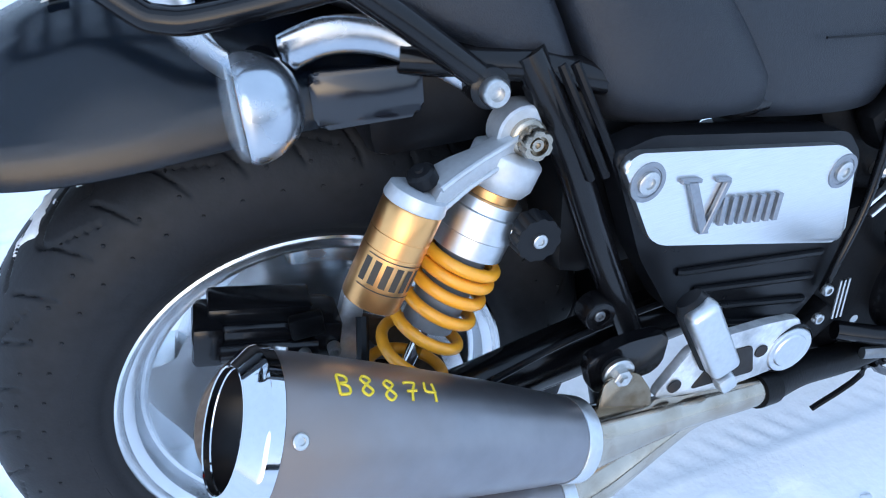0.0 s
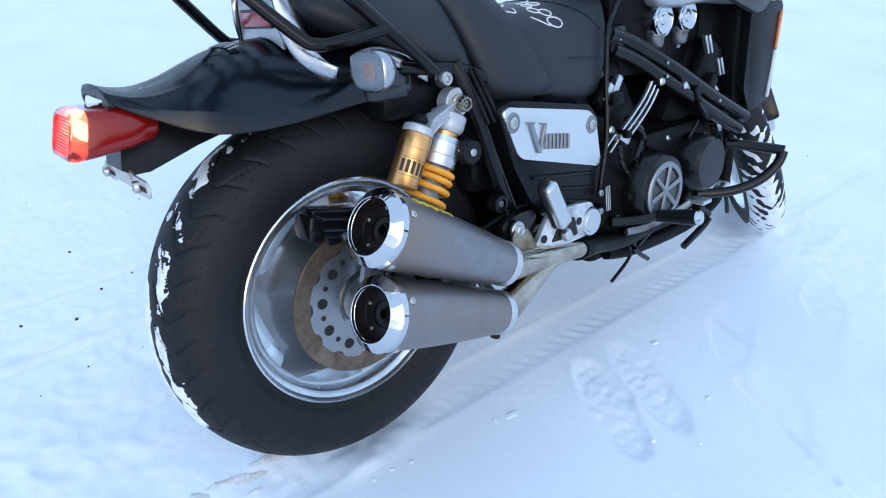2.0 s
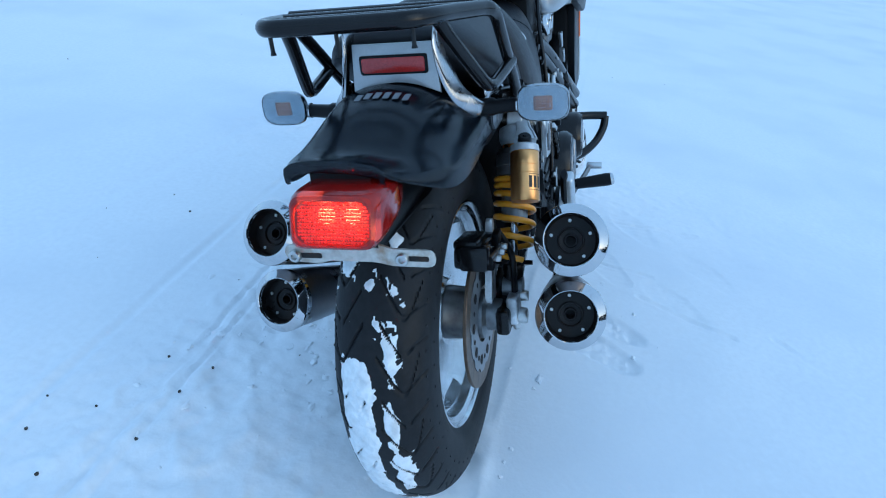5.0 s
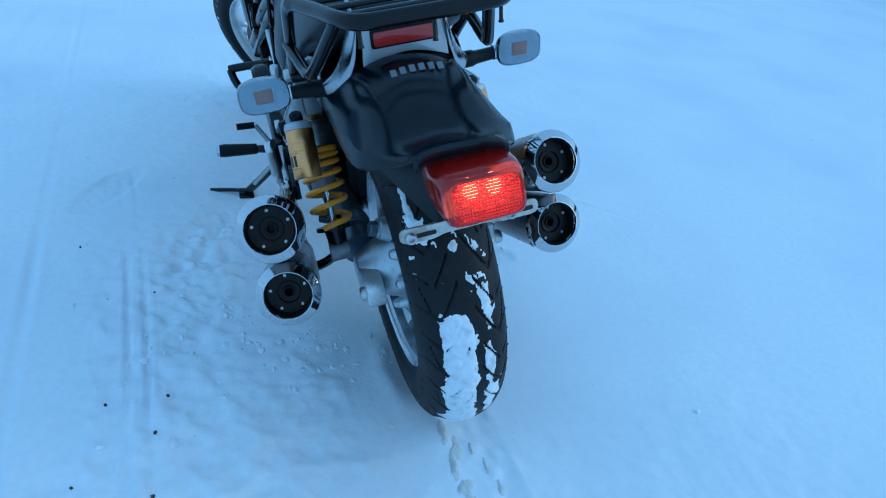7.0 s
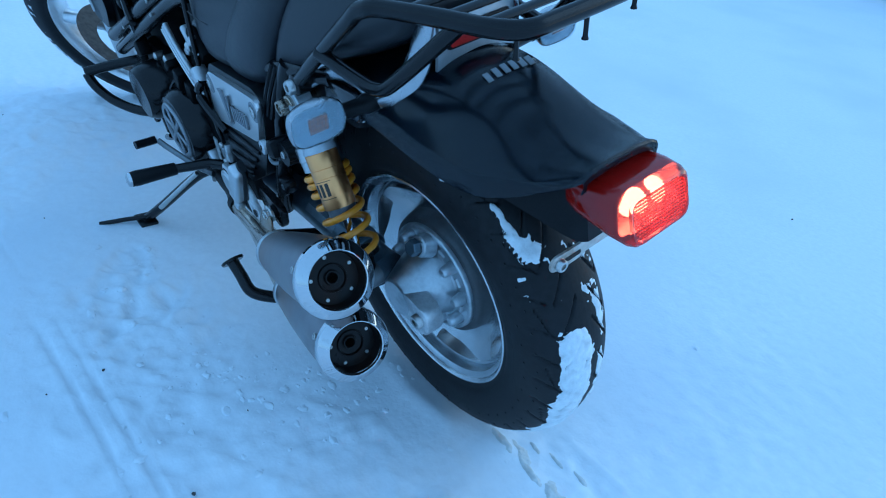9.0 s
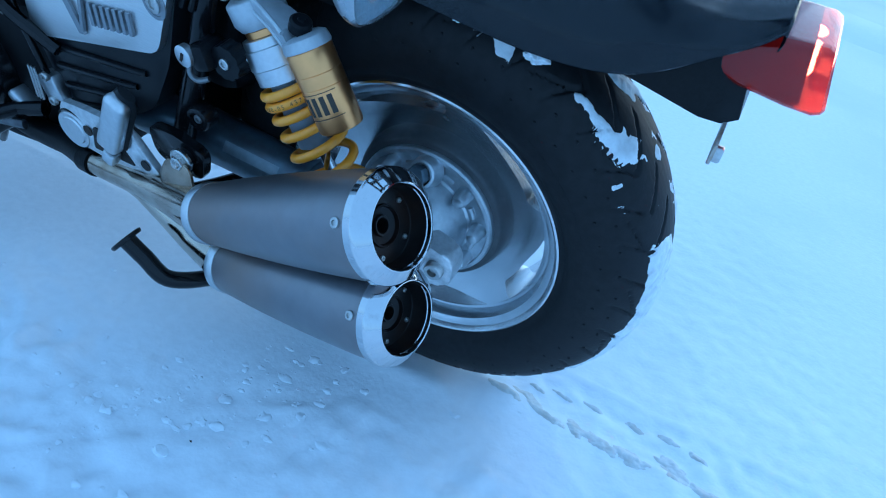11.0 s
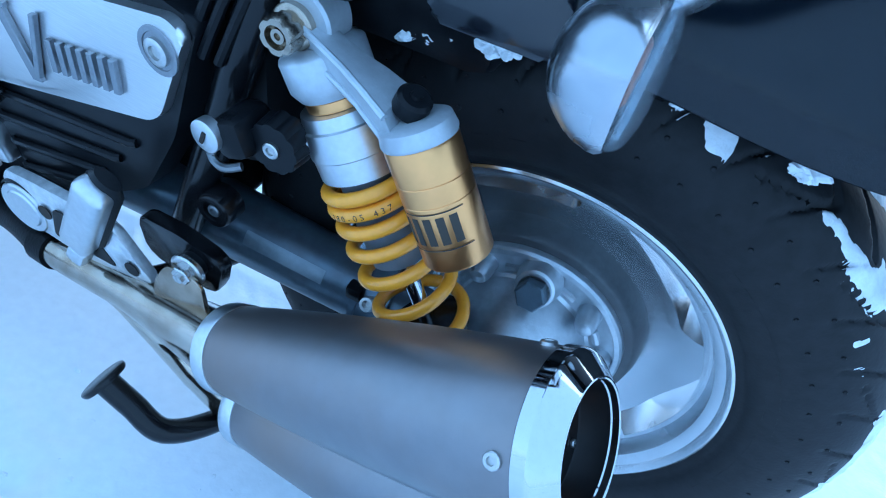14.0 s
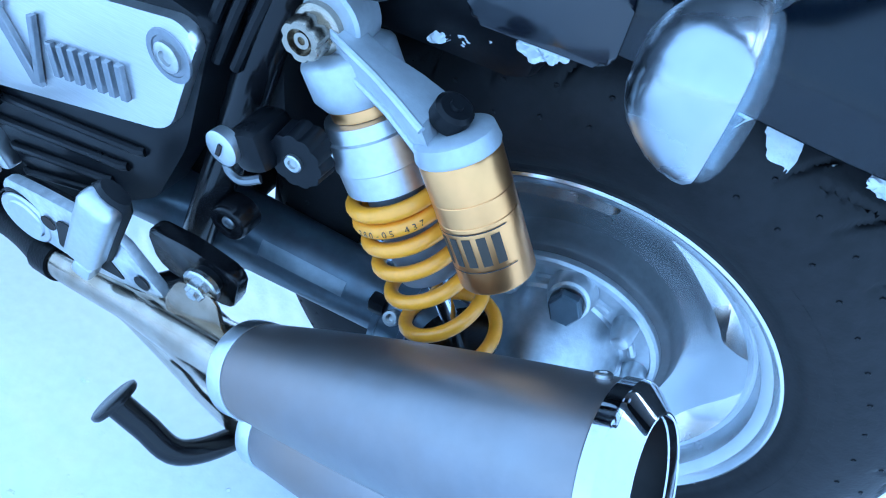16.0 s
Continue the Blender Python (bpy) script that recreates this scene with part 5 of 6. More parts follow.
cushion("seat_bolster", [(0.176, 0.836, 0.272, 0.616, 0.144), (0.184, 0.848, 0.278, 0.604, 0.156), (0.225, 0.858, 0.315, 0.592, 0.167), (0.28, 0.848, 0.385, 0.584, 0.167), (0.32, 0.812, 0.430, 0.587, 0.163), (0.344, 0.778, 0.452, 0.602, 0.153), (0.350, 0.765, 0.452, 0.620, 0.142)], M_VINYL, SEAT, "raised backrest bolster")
cushion("rider_seat", [(0.30, 0.79, 0.40, 0.586, 0.150), (0.36, 0.782, 0.44, 0.580, 0.155), (0.42, 0.776, 0.48, 0.572, 0.155), (0.50, 0.775, 0.53, 0.565, 0.151), (0.565, 0.784, 0.555, 0.561, 0.147), (0.625, 0.796, 0.572, 0.560, 0.141), (0.660, 0.800, 0.582, 0.566, 0.135), (0.664, 0.798, 0.586, 0.574, 0.131)], M_VINYL, SEAT, "rider seat")
for s in (1, -1):
    part("seat_seam", tube(bmesh.new(), smooth_path([flip(p, s) for p in ((0.475, -0.1535, 0.672), (0.52, -0.1525, 0.668), (0.585, -0.1465, 0.662))], 5), 0.0012, 6), M_PLASTIC, SEAT)
# chalk digits on the rider's seat
from mathutils.bvhtree import BVHTree
RIDER = [o for o in SEAT.children if o.name.startswith("rider_seat")][0]
_e = RIDER.evaluated_get(bpy.context.evaluated_depsgraph_get()).to_mesh()
SEAT_TREE = BVHTree.FromPolygons([v.co.copy() for v in _e.vertices], [tuple(f.vertices) for f in _e.polygons])


def on_seat(x, y):
    h = SEAT_TREE.ray_cast(V((x, y, 1.2)), V((0, 0, -1)))
    return V((x, y, (h[0].z if h[0] else 0.77) + 0.0006))


def stroke(points, parent=SEAT):
    fine = [p for p in smooth_path([(x, y, 0) for x, y in points], 6)]
    part("chalk_mark", tube(bmesh.new(), [on_seat(p.x, p.y) for p in fine], 0.0014, 6), M_WHITEMARK, parent, "white chalk stroke")


def loop_at(x, y, a, b, turn=0.0, span=1.0, start=0.0):
    out = []
    for i in range(13):
        t = 2 * math.pi * (start + span * i / 12)
        c, q = a * math.cos(t), b * math.sin(t)
        out.append((x + c * math.cos(turn) - q * math.sin(turn), y + c * math.sin(turn) + q * math.cos(turn)))
    return out


stroke([(0.424, -0.1035), (0.443, -0.111), (0.462, -0.1175)] + loop_at(0.481, -0.112, 0.019, 0.0075, -0.05, 0.98, 0.55))
stroke(loop_at(0.474, -0.094, 0.014, 0.0075, -0.2))
stroke(loop_at(0.448, -0.087, 0.013, 0.0070, -0.2))
stroke(loop_at(0.475, -0.062, 0.015, 0.0075, -0.2))
stroke(loop_at(0.450, -0.069, 0.012, 0.0065, -0.2))
stroke([(0.490, -0.033), (0.484, -0.042), (0.462, -0.046), (0.438, -0.057), (0.442, -0.050)])
stroke([(0.352, -0.088), (0.372, -0.092), (0.395, -0.094), (0.400, -0.080)])
stroke([(0.362, -0.075), (0.387, -0.0696)])
stroke([(0.395, -0.058), (0.399, -0.057)])
# welt between the seat and the flap before the tank
part("seat_welt", tube(bmesh.new(), [on_seat(0.497 + 0.108 * (abs(y) / 0.122) ** 2.6, y) - V((0, 0, 0.0008)) for y in [(-0.122 + 0.0122 * k) for k in range(21)]], 0.0022, 8), M_PLASTIC, SEAT)

# ---- dummy tank and intake scoops ----
bm = loft(bmesh.new(), saddle([(0.600, 0.83, 0.600, 0.802, 0.075), (0.61, 0.85, 0.606, 0.797, 0.095), (0.65, 0.885, 0.645, 0.792, 0.115), (0.74, 0.93, 0.74, 0.790, 0.130), (0.86, 0.955, 0.86, 0.79, 0.138), (0.98, 0.955, 0.98, 0.80, 0.13), (1.06, 0.93, 1.06, 0.82, 0.10)], e=2.5), closed=True)
TANK = part("tank_cover", bm, M_PAINT, BIKE, "black tank cover", 70)
m_ = TANK.modifiers.new("round", "SUBSURF")
m_.levels = m_.render_levels = 1
for s in (1, -1):
    def scoop_ring(x, z0, z1, y0, y1):
        return [flip(p, s) for p in rounded([(x, y0, z0), (x, y0, z1), (x, y1 * 0.99, z1 + 0.008), (x, y1, (z0 + z1) / 2), (x, y1 * 0.97, z0)], 0.035, 4)]
    bm = loft(bmesh.new(), [scoop_ring(0.775, 0.760, 0.810, -0.09, -0.130), scoop_ring(0.795, 0.735, 0.836, -0.09, -0.152), scoop_ring(0.85, 0.732, 0.862, -0.09, -0.174), scoop_ring(0.93, 0.742, 0.870, -0.09, -0.187), scoop_ring(1.02, 0.732, 0.866, -0.09, -0.195), scoop_ring(1.12, 0.720, 0.845, -0.09, -0.200), scoop_ring(1.165, 0.735, 0.820, -0.09, -0.194)], closed=True)
    SC = part("intake_scoop", bm, M_SILVER, BIKE, "silver intake scoop", 60)
    m_ = SC.modifiers.new("round", "SUBSURF")
    m_.levels = m_.render_levels = 1
    bm = bmesh.new()
    slab(bm, rounded([flip(p, s) for p in ((0.97, -0.1895, 0.785), (1.15, -0.204, 0.795), (1.165, -0.204, 0.745), (1.10, -0.200, 0.700), (0.98, -0.188, 0.745))], 0.02), 0.02, 0.004)
    part("scoop_screen", bm, M_COVER, SC, "grey scoop mouth")
    bm = bmesh.new()
    for k in range(6):
        x = 1.005 + 0.018 * k
        slab(bm, [flip(p, s) for p in ((x, -0.1970 - 0.0008 * k, 0.812), (x + 0.010, -0.1975 - 0.0008 * k, 0.812), (x + 0.010, -0.1975 - 0.0008 * k, 0.830), (x, -0.1970 - 0.0008 * k, 0.830))], 0.0012)
    part("word_mark", bm, M_PLASTIC, SC, "small dark bars")
    for x, y in ((0.818, -0.134), (0.918, -0.132)):
        bm = bmesh.new()
        lathe(bm, flip((x, y + 0.03, 0.712), s), (0, -s, 0), [(0, 0.030), (0.014, 0.030), (0.016, 0.0365), (0.027, 0.0365), (0.0300, 0.0350), (0.0308, 0.0325), (0.0290, 0.0300), (0.0265, 0.0200), (0.0272, 0.0120), (0.0300, 0.0100), (0.0306, 0)], 40)
        CC = part("carburettor_cap", bm, M_CHROME, BIKE, "chrome carburettor cap")
        bm = bmesh.new()
        block(bm, flip((x - 0.004, y + 0.026, 0.688), s), (0.054, 0.040, 0.016), 0.004)
        lathe(bm, flip((x - 0.006, y + 0.022, 0.684), s), (0, 0, -1), [(0, 0.026), (0.004, 0.026), (0.005, 0.0235), (0.026, 0.0215), (0.031, 0.017), (0.033, 0.008), (0.041, 0.007), (0.042, 0)], 24)
        part("carburettor_bowl", bm, M_PEDAL, CC, "dull cast float bowl")
        for k in range(3):
            a = radians(50 + 120 * k)
            screw("cap_screw", CC, flip((x + 0.033 * math.cos(a), y + 0.012, 0.712 + 0.033 * math.sin(a)), s), (0, -s, 0), 0.0032, 0.004)

# ---- frame ----
for s in (1, -1):
    bm = bmesh.new()
    tube(bm, smooth_path([flip(p, s) for p in ((0.640, -0.118, 0.700), (0.70, -0.124, 0.680), (0.82, -0.142, 0.620), (0.98, -0.162, 0.530), (1.13, -0.178, 0.452))], 4), 0.0165, 16)
    tube(bm, smooth_path([flip(p, s) for p in ((0.650, -0.120, 0.668), (0.72, -0.128, 0.640), (0.84, -0.146, 0.572), (0.98, -0.164, 0.492), (1.10, -0.178, 0.425))], 4), 0.0155, 16)
    block(bm, flip((0.662, -0.115, 0.688), s), (0.055, 0.03, 0.055), 0.010)
    RAIL = part("frame_rail", bm, M_FRAME, BIKE, "black twin frame rail")
    screw("rail_bolt", RAIL, flip((0.664, -0.129, 0.693), s), (0, -s, 0), 0.009, 0.006)
    for q in ((0.80, -0.157, 0.624), (0.80, -0.158, 0.595), (1.0, -0.178, 0.512), (1.0, -0.178, 0.478)):
        screw("rail_screw", RAIL, flip(q, s), (0, -s, 0), 0.004, 0.003)
    # seat rail and the slanted tube behind the side cover
    bm = bmesh.new()
    tube(bm, smooth_path([flip(p, s) for p in ((0.195, -0.140, 0.695), (0.225, -0.150, 0.625), (0.262, -0.152, 0.52), (0.312, -0.150, 0.395), (0.335, -0.145, 0.34))], 5), 0.015, 16)
    tube(bm, [flip(p, s) for p in ((0.10, -0.12, 0.70), (0.20, -0.14, 0.685), (0.40, -0.14, 0.62), (0.62, -0.12, 0.62))], 0.014, 12)
    part("frame_tube", bm, M_FRAME, BIKE)
    bm = bmesh.new()
    for dx in (0.0, 0.014, 0.026):
        tube(bm, smooth_path([flip(p, s) for p in ((0.205 + dx, -0.152, 0.685), (0.222 + dx, -0.163, 0.640), (0.243 + dx, -0.168, 0.590))], 4), 0.004, 8)
    part("wiring", bm, M_PLASTIC, BIKE, "black cables")
    bm = bmesh.new()
    tube(bm, smooth_path([flip(p, s) for p in ((0.64, -0.12, 0.215), (0.74, -0.13, 0.20), (1.0, -0.13, 0.20), (1.16, -0.12, 0.26), (1.20, -0.10, 0.45))], 5), 0.017, 14)
    part("lower_rail", bm, M_ENGINE, BIKE)
bm = bmesh.new()
block(bm, (0.32, 0, 0.555), (0.16, 0.24, 0.22), 0.03)
block(bm, (0.22, 0, 0.66), (0.30, 0.22, 0.10), 0.02)
part("battery_box", bm, M_PLASTIC, BIKE)

# ---- side covers with the alloy plate ----
PO, PX = V((0.288, -0.174, 0.584)), V((0.241, 0.019, -0.047)).normalized()
PN = PX.cross(V((0, 0, 1))).normalized()
PZ = PN.cross(PX).normalized()
if PZ.z < 0:
    PZ = -PZ
if PN.y > 0:
    PN = -PN


def on_plate(x, z, out=0.0, s=1):
    """A point of the plate's plane by its x and z."""
    y = PO.y + (x - PO.x) * PX.y / PX.x
    x -= 0.0 if s > 0 else 0.007
    z += 0.0 if s > 0 else 0.006
    return V((x + PN.x * out, (y + PN.y * out) * s, z))


for s in (1, -1):
    bm = bmesh.new()
    outline = [(0.258, 0.612), (0.30, 0.620), (0.535, 0.575), (0.562, 0.545), (0.576, 0.44), (0.562, 0.375), (0.530, 0.335), (0.450, 0.345), (0.345, 0.420), (0.298, 0.500)]
    slab(bm, rounded([on_plate(x, z, -0.016, s) for x, z in outline], 0.012), 0.030, 0.005)
    SCV = part("side_cover", bm, M_PLASTIC, BIKE, "black ribbed side cover with brushed alloy plate")
    bm = bmesh.new()
    plate = [(0.262, 0.604), (0.276, 0.613), (0.520, 0.567), (0.544, 0.548), (0.550, 0.520), (0.566, 0.443), (0.302, 0.517)]
    slab(bm, rounded([on_plate(x, z, 0.003, s) for x, z in plate], 0.020, 7), 0.010, 0.0038, 4)
    part("cover_plate", bm, M_BRUSH, SCV, "brushed alloy cover plate")
    for x, z in ((0.288, 0.584), (0.529, 0.537)):
        bm = bmesh.new()
        lathe(bm, on_plate(x, z, 0.0078, s), V((PN.x, PN.y * s, 0)), [(0, 0.0185), (0.0015, 0.018), (0.0016, 0.014), (0.0006, 0.0135), (0.0006, 0.0)], 28)
        part("screw_recess", bm, M_EMBLEM, SCV)
        screw("plate_screw", SCV, on_plate(x, z, 0.0082, s), V((PN.x, PN.y * s, 0)), 0.0105, 0.004)
    # raised emblem as plain slanted bars
    def bar(x0, z0, x1, z1, wdt, o=0.0):
        bm = bmesh.new()
        slab(bm, [on_plate(a, b, 0.0105 + o, s) for a, b in ((x0, z0), (x0 + wdt, z0 - wdt * 0.18), (x1 + wdt, z1 - wdt * 0.18), (x1, z1))], 0.005, 0.0006, 1)
        part("emblem_bar", bm, M_EMBLEM, SCV, "raised alloy emblem bar")
    slope = -0.19
    if s > 0:
        bar(0.328, 0.577, 0.352, 0.517, 0.011)
        bar(0.322, 0.5795, 0.322, 0.5755, 0.022)
        bar(0.362, 0.571, 0.362, 0.5675, 0.016)
        bar(0.372, 0.566, 0.354, 0.519, 0.006, 0.0007)
        for k in range(7):
            x = 0.374 + 0.0115 * k
            bar(x, 0.549 + slope * (x - 0.374), x - 0.001, 0.520 + slope * (x - 0.374), 0.006)
    else:
        bar(0.456, 0.555, 0.432, 0.494, 0.011)
        bar(0.451, 0.556, 0.451, 0.552, 0.022)
        bar(0.414, 0.561, 0.432, 0.498, 0.006, 0.0007)
        for k in range(7):
            x = 0.404 - 0.0118 * k
            bar(x, 0.544 + slope * (x - 0.404), x + 0.001, 0.515 + slope * (x - 0.404), 0.006)
    # pressed ribs below
    bm = bmesh.new()
    for k in range(4):
        z = 0.470 - 0.030 * k
        x0, x1 = 0.345 + 0.026 * k, 0.545 - 0.004 * k
        tube(bm, [on_plate(x0, z, 0.0, s), on_plate(x0 + 0.005, z - 0.001, 0.002, s), on_plate(x1 - 0.005, z - 0.036, 0.002, s), on_plate(x1, z - 0.036, 0.0, s)], 0.004, 8)
    part("cover_rib", bm, M_PLASTIC, SCV)

    # passenger peg bracket, folded peg and round cap
    bm = bmesh.new()
    slab(bm, rounded([flip(p, s) for p in ((0.305, -0.206, 0.352), (0.350, -0.204, 0.408), (0.440, -0.199, 0.402), (0.490, -0.194, 0.392), (0.500, -0.194, 0.350), (0.470, -0.196, 0.328), (0.400, -0.202, 0.330))], 0.012), 0.010, 0.002)
    PBR = part("peg_bracket", bm, M_ALLOY, BIKE, "alloy passenger peg bracket")
    # dark sheet and discs on the solid bracket, for the shade in its openings
    bm = bmesh.new()
    slab(bm, rounded([flip(p, s) for p in ((0.352, -0.2092, 0.348), (0.380, -0.2078, 0.385), (0.425, -0.2055, 0.380), (0.435, -0.205, 0.340))], 0.006), 0.0015)
    for x, z in ((0.330, 0.362), (0.440, 0.366)):
        lathe(bm, flip((x, -0.2115 + (x - 0.33) * 0.065, z), s), (0, -s, 0), [(0, 0), (0, 0.008), (0.0008, 0.008), (0.001, 0)], 18)
    part("bracket_opening", bm, M_DARK, PBR)
    bm = bmesh.new()
    block(bm, flip((0.354, -0.222, 0.424), s), (0.033, 0.022, 0.100), 0.008, Matrix.Rotation(radians(-26.6), 4, "Y"), 4)
    block(bm, flip((0.384, -0.219, 0.358), s), (0.020, 0.018, 0.022), 0.005, Matrix.Rotation(radians(-26.6), 4, "Y"), 2)
    part("passenger_peg", bm, M_SATIN, PBR, "folded alloy passenger peg")
    bm = bmesh.new()
    tube(bm, [flip((0.374, -0.212, 0.384), s), flip((0.333, -0.213, 0.462), s), flip((0.326, -0.213, 0.474), s)], [0.019, 0.0185, 0.013], 14, flat=0.5, up=(0, 1, 0))
    part("peg_rubber", bm, M_PLASTIC, PBR)
    bm = bmesh.new()
    lathe(bm, flip((0.482 if s > 0 else 0.473, -0.180, 0.352), s), (0, -s, 0), [(0, 0.032), (0.020, 0.032), (0.022, 0.030)], 36)
    part("cap_ring", bm, M_PLASTIC, PBR)
    bm = bmesh.new()
    lathe(bm, flip((0.482 if s > 0 else 0.473, -0.196, 0.352), s), (0, -s, 0), [(0, 0.0285), (0.006, 0.0285), (0.008, 0.027), (0.0075, 0.021), (0.009, 0.0195), (0.0095, 0)], 36)
    part("round_cap", bm, M_SATIN, PBR)
    bm = bmesh.new()
    slab(bm, rounded([flip(p, s) for p in ((0.236, -0.190, 0.412), (0.28, -0.190, 0.424), (0.330, -0.186, 0.418), (0.325, -0.186, 0.372), (0.246, -0.190, 0.366))], 0.012), 0.014, 0.002)
    part("peg_plate", bm, M_FRAME, PBR)
    bm = bmesh.new()
    lathe(bm, flip((0.264, -0.150, 0.440), s), (0, -s, 0), [(0, 0.017), (0.020, 0.0165), (0.022, 0.015), (0.022, 0.010), (0.018, 0.009), (0.018, 0.0)], 28)
    BOSS = part("frame_boss", bm, M_FRAME, BIKE, "black ring boss on the frame")
    screw("boss_bolt", BOSS, flip((0.264, -0.167, 0.440), s), (0, -s, 0), 0.006, 0.004, M_PEDAL)
# helmet lock on the left frame tube
bm = bmesh.new()
block(bm, (0.218, 0.177, 0.552), (0.028, 0.042, 0.032), 0.009, Matrix.Rotation(radians(20), 4, "Y"))
HL = part("helmet_lock", bm, M_PLASTIC, BIKE, "black helmet lock with bright barrel")
bm = bmesh.new()
lathe(bm, (0.232, 0.193, 0.553), (0.1, 1, 0), [(0, 0.0125), (0.008, 0.0125), (0.009, 0.011), (0.009, 0)], 24)
part("lock_barrel", bm, M_SATIN, HL)
# dark sliver on the barrel's face, the slot's shade put in as colour
bm = bmesh.new()
block(bm, (0.233, 0.2025, 0.553), (0.003, 0.0016, 0.010), 0.0, Matrix.Rotation(radians(-20), 4, "Y"))
part("key_slot", bm, M_DARK, HL)
bm = bmesh.new()
tube(bm, smooth_path([(0.236, 0.183, 0.542), (0.240, 0.189, 0.527), (0.230, 0.189, 0.519), (0.218, 0.183, 0.522)], 5), 0.0034, 8)
part("shackle", bm, M_PEDAL, HL)

# ---- engine ----
bm = block(bmesh.new(), (0.80, 0, 0.36), (0.46, 0.30, 0.24), 0.04)
ENG = part("engine", bm, M_ENGINE, BIKE, "black vee engine with bright fins")
for nm, at, size, bev, tilt in (("gearbox", (0.60, 0, 0.33), (0.16, 0.28, 0.22), 0.03, 0), ("cylinder_bank", (0.66, 0, 0.53), (0.17, 0.24, 0.22), 0.03, -32), ("cylinder_bank", (0.98, 0, 0.53), (0.17, 0.24, 0.22), 0.03, 32),
                                ("airbox", (0.83, 0, 0.66), (0.44, 0.22, 0.13), 0.03, 0), ("sump", (0.80, 0, 0.22), (0.40, 0.22, 0.06), 0.02, 0), ("rear_case", (0.385, 0, 0.43), (0.13, 0.21, 0.20), 0.02, 0), ("intake_plenum", (0.79, 0, 0.755), (0.26, 0.21, 0.10), 0.02, 0), ("radiator_core", (1.13, 0, 0.58), (0.07, 0.32, 0.30), 0.01, 0), ("thermostat_housing", (1.06, 0, 0.66), (0.14, 0.24, 0.16), 0.02, 0)):
    part(nm, block(bmesh.new(), at, size, bev, Matrix.Rotation(radians(tilt), 4, "Y")), M_ENGINE, ENG)
random.seed(21)
for s in (1, -1):
    # bright edges of the cylinder fins
    for k in range(3):
        bm = bmesh.new()
        dx, dz = 0.0125 * k, -0.010 * k
        tube(bm, smooth_path([flip(p, s) for p in ((0.640 + dx, -0.150, 0.498 + dz), (0.688 + dx, -0.150, 0.530 + dz), (0.725 + dx, -0.150, 0.560 + dz), (0.750 + dx, -0.150, 0.590 + dz))], 4), 0.0056, 8, flat=0.6)
        part("cylinder_fin", bm, M_SATIN, ENG)
    for k in range(2):
        bm = bmesh.new()
        tube(bm, [flip(p, s) for p in ((0.592 + 0.014 * k, -0.150, 0.474 - 0.012 * k), (0.624 + 0.014 * k, -0.150, 0.498 - 0.012 * k))], 0.0048, 8, flat=0.6)
        part("cylinder_fin", bm, M_SATIN, ENG)
        bm = bmesh.new()
        block(bm, flip((0.600 + 0.030 * k, -0.146, 0.588 + 0.012 * k), s), (0.016, 0.014, 0.040), 0.002, Matrix.Rotation(radians(35), 4, "Y"))
        part("cover_edge", bm, M_SATIN, ENG)
        for j in range(2):
            bm = bmesh.new()
            block(bm, flip((0.968 + 0.016 * k + 0.062 * j, -0.150, 0.645 - 0.058 * j), s), (0.008, 0.012, 0.046), 0.002, Matrix.Rotation(radians(-24), 4, "Y"))
            part("cover_edge", bm, M_SATIN, ENG)
    bm = bmesh.new()
    block(bm, flip((0.612, -0.135, 0.578), s), (0.075, 0.03, 0.055), 0.010, Matrix.Rotation(radians(-35), 4, "Y"))
    part("cam_cover", bm, M_ENGINE, ENG)
    bm = bmesh.new()
    block(bm, flip((1.0, -0.13, 0.60), s), (0.08, 0.04, 0.10), 0.012, Matrix.Rotation(radians(32), 4, "Y"))
    part("cam_cover", bm, M_ENGINE, ENG)
    # crank covers
    bm = bmesh.new()
    lathe(bm, flip((0.745, -0.14, 0.352), s), (0, -s, 0.0), [(0, 0.092), (0.045, 0.088), (0.058, 0.078), (0.060, 0.066), (0.058, 0.0)], 48)
    CL = part("clutch_cover", bm, M_FRAME, ENG, "black round cover with silver spoked face")
    bm = bmesh.new()
    lathe(bm, flip((0.745, -0.198, 0.352), s), (0, -s, 0), [(0, 0.054), (0.006, 0.055), (0.007, 0.064), (0.004, 0.067), (0, 0.067)], 48)
    for k in range(6):
        a = math.pi * k / 3 + 0.26
        tube(bm, [flip((0.745, -0.203, 0.352), s), flip((0.745 + 0.056 * math.cos(a), -0.203, 0.352 + 0.056 * math.sin(a)), s)], [0.005, 0.0058], 8, flat=0.6, up=(0, 1, 0))
    part("cover_spokes", bm, M_EMBLEM, ENG, "silver six-spoke cover face")
    bm = bmesh.new()
    lathe(bm, flip((0.745, -0.1985, 0.352), s), (0, -s, 0), [(0, 0.055), (0.001, 0.055), (0.0012, 0)], 36)
    part("cover_screen", bm, M_COVER, ENG)
    bm = bmesh.new()
    lathe(bm, flip((0.92, -0.14, 0.378), s), (0, -s, 0.0), [(0, 0.070), (0.060, 0.068), (0.068, 0.062), (0.074, 0.058), (0.075, 0)], 44)
    part("alternator_cover", bm, M_FRAME, ENG, "black round cover")
    for k in range(40):
        bm = bmesh.new()
        x, z = random.uniform(0.55, 1.1), random.uniform(0.24, 0.60)
        y = -random.uniform(0.135, 0.165)
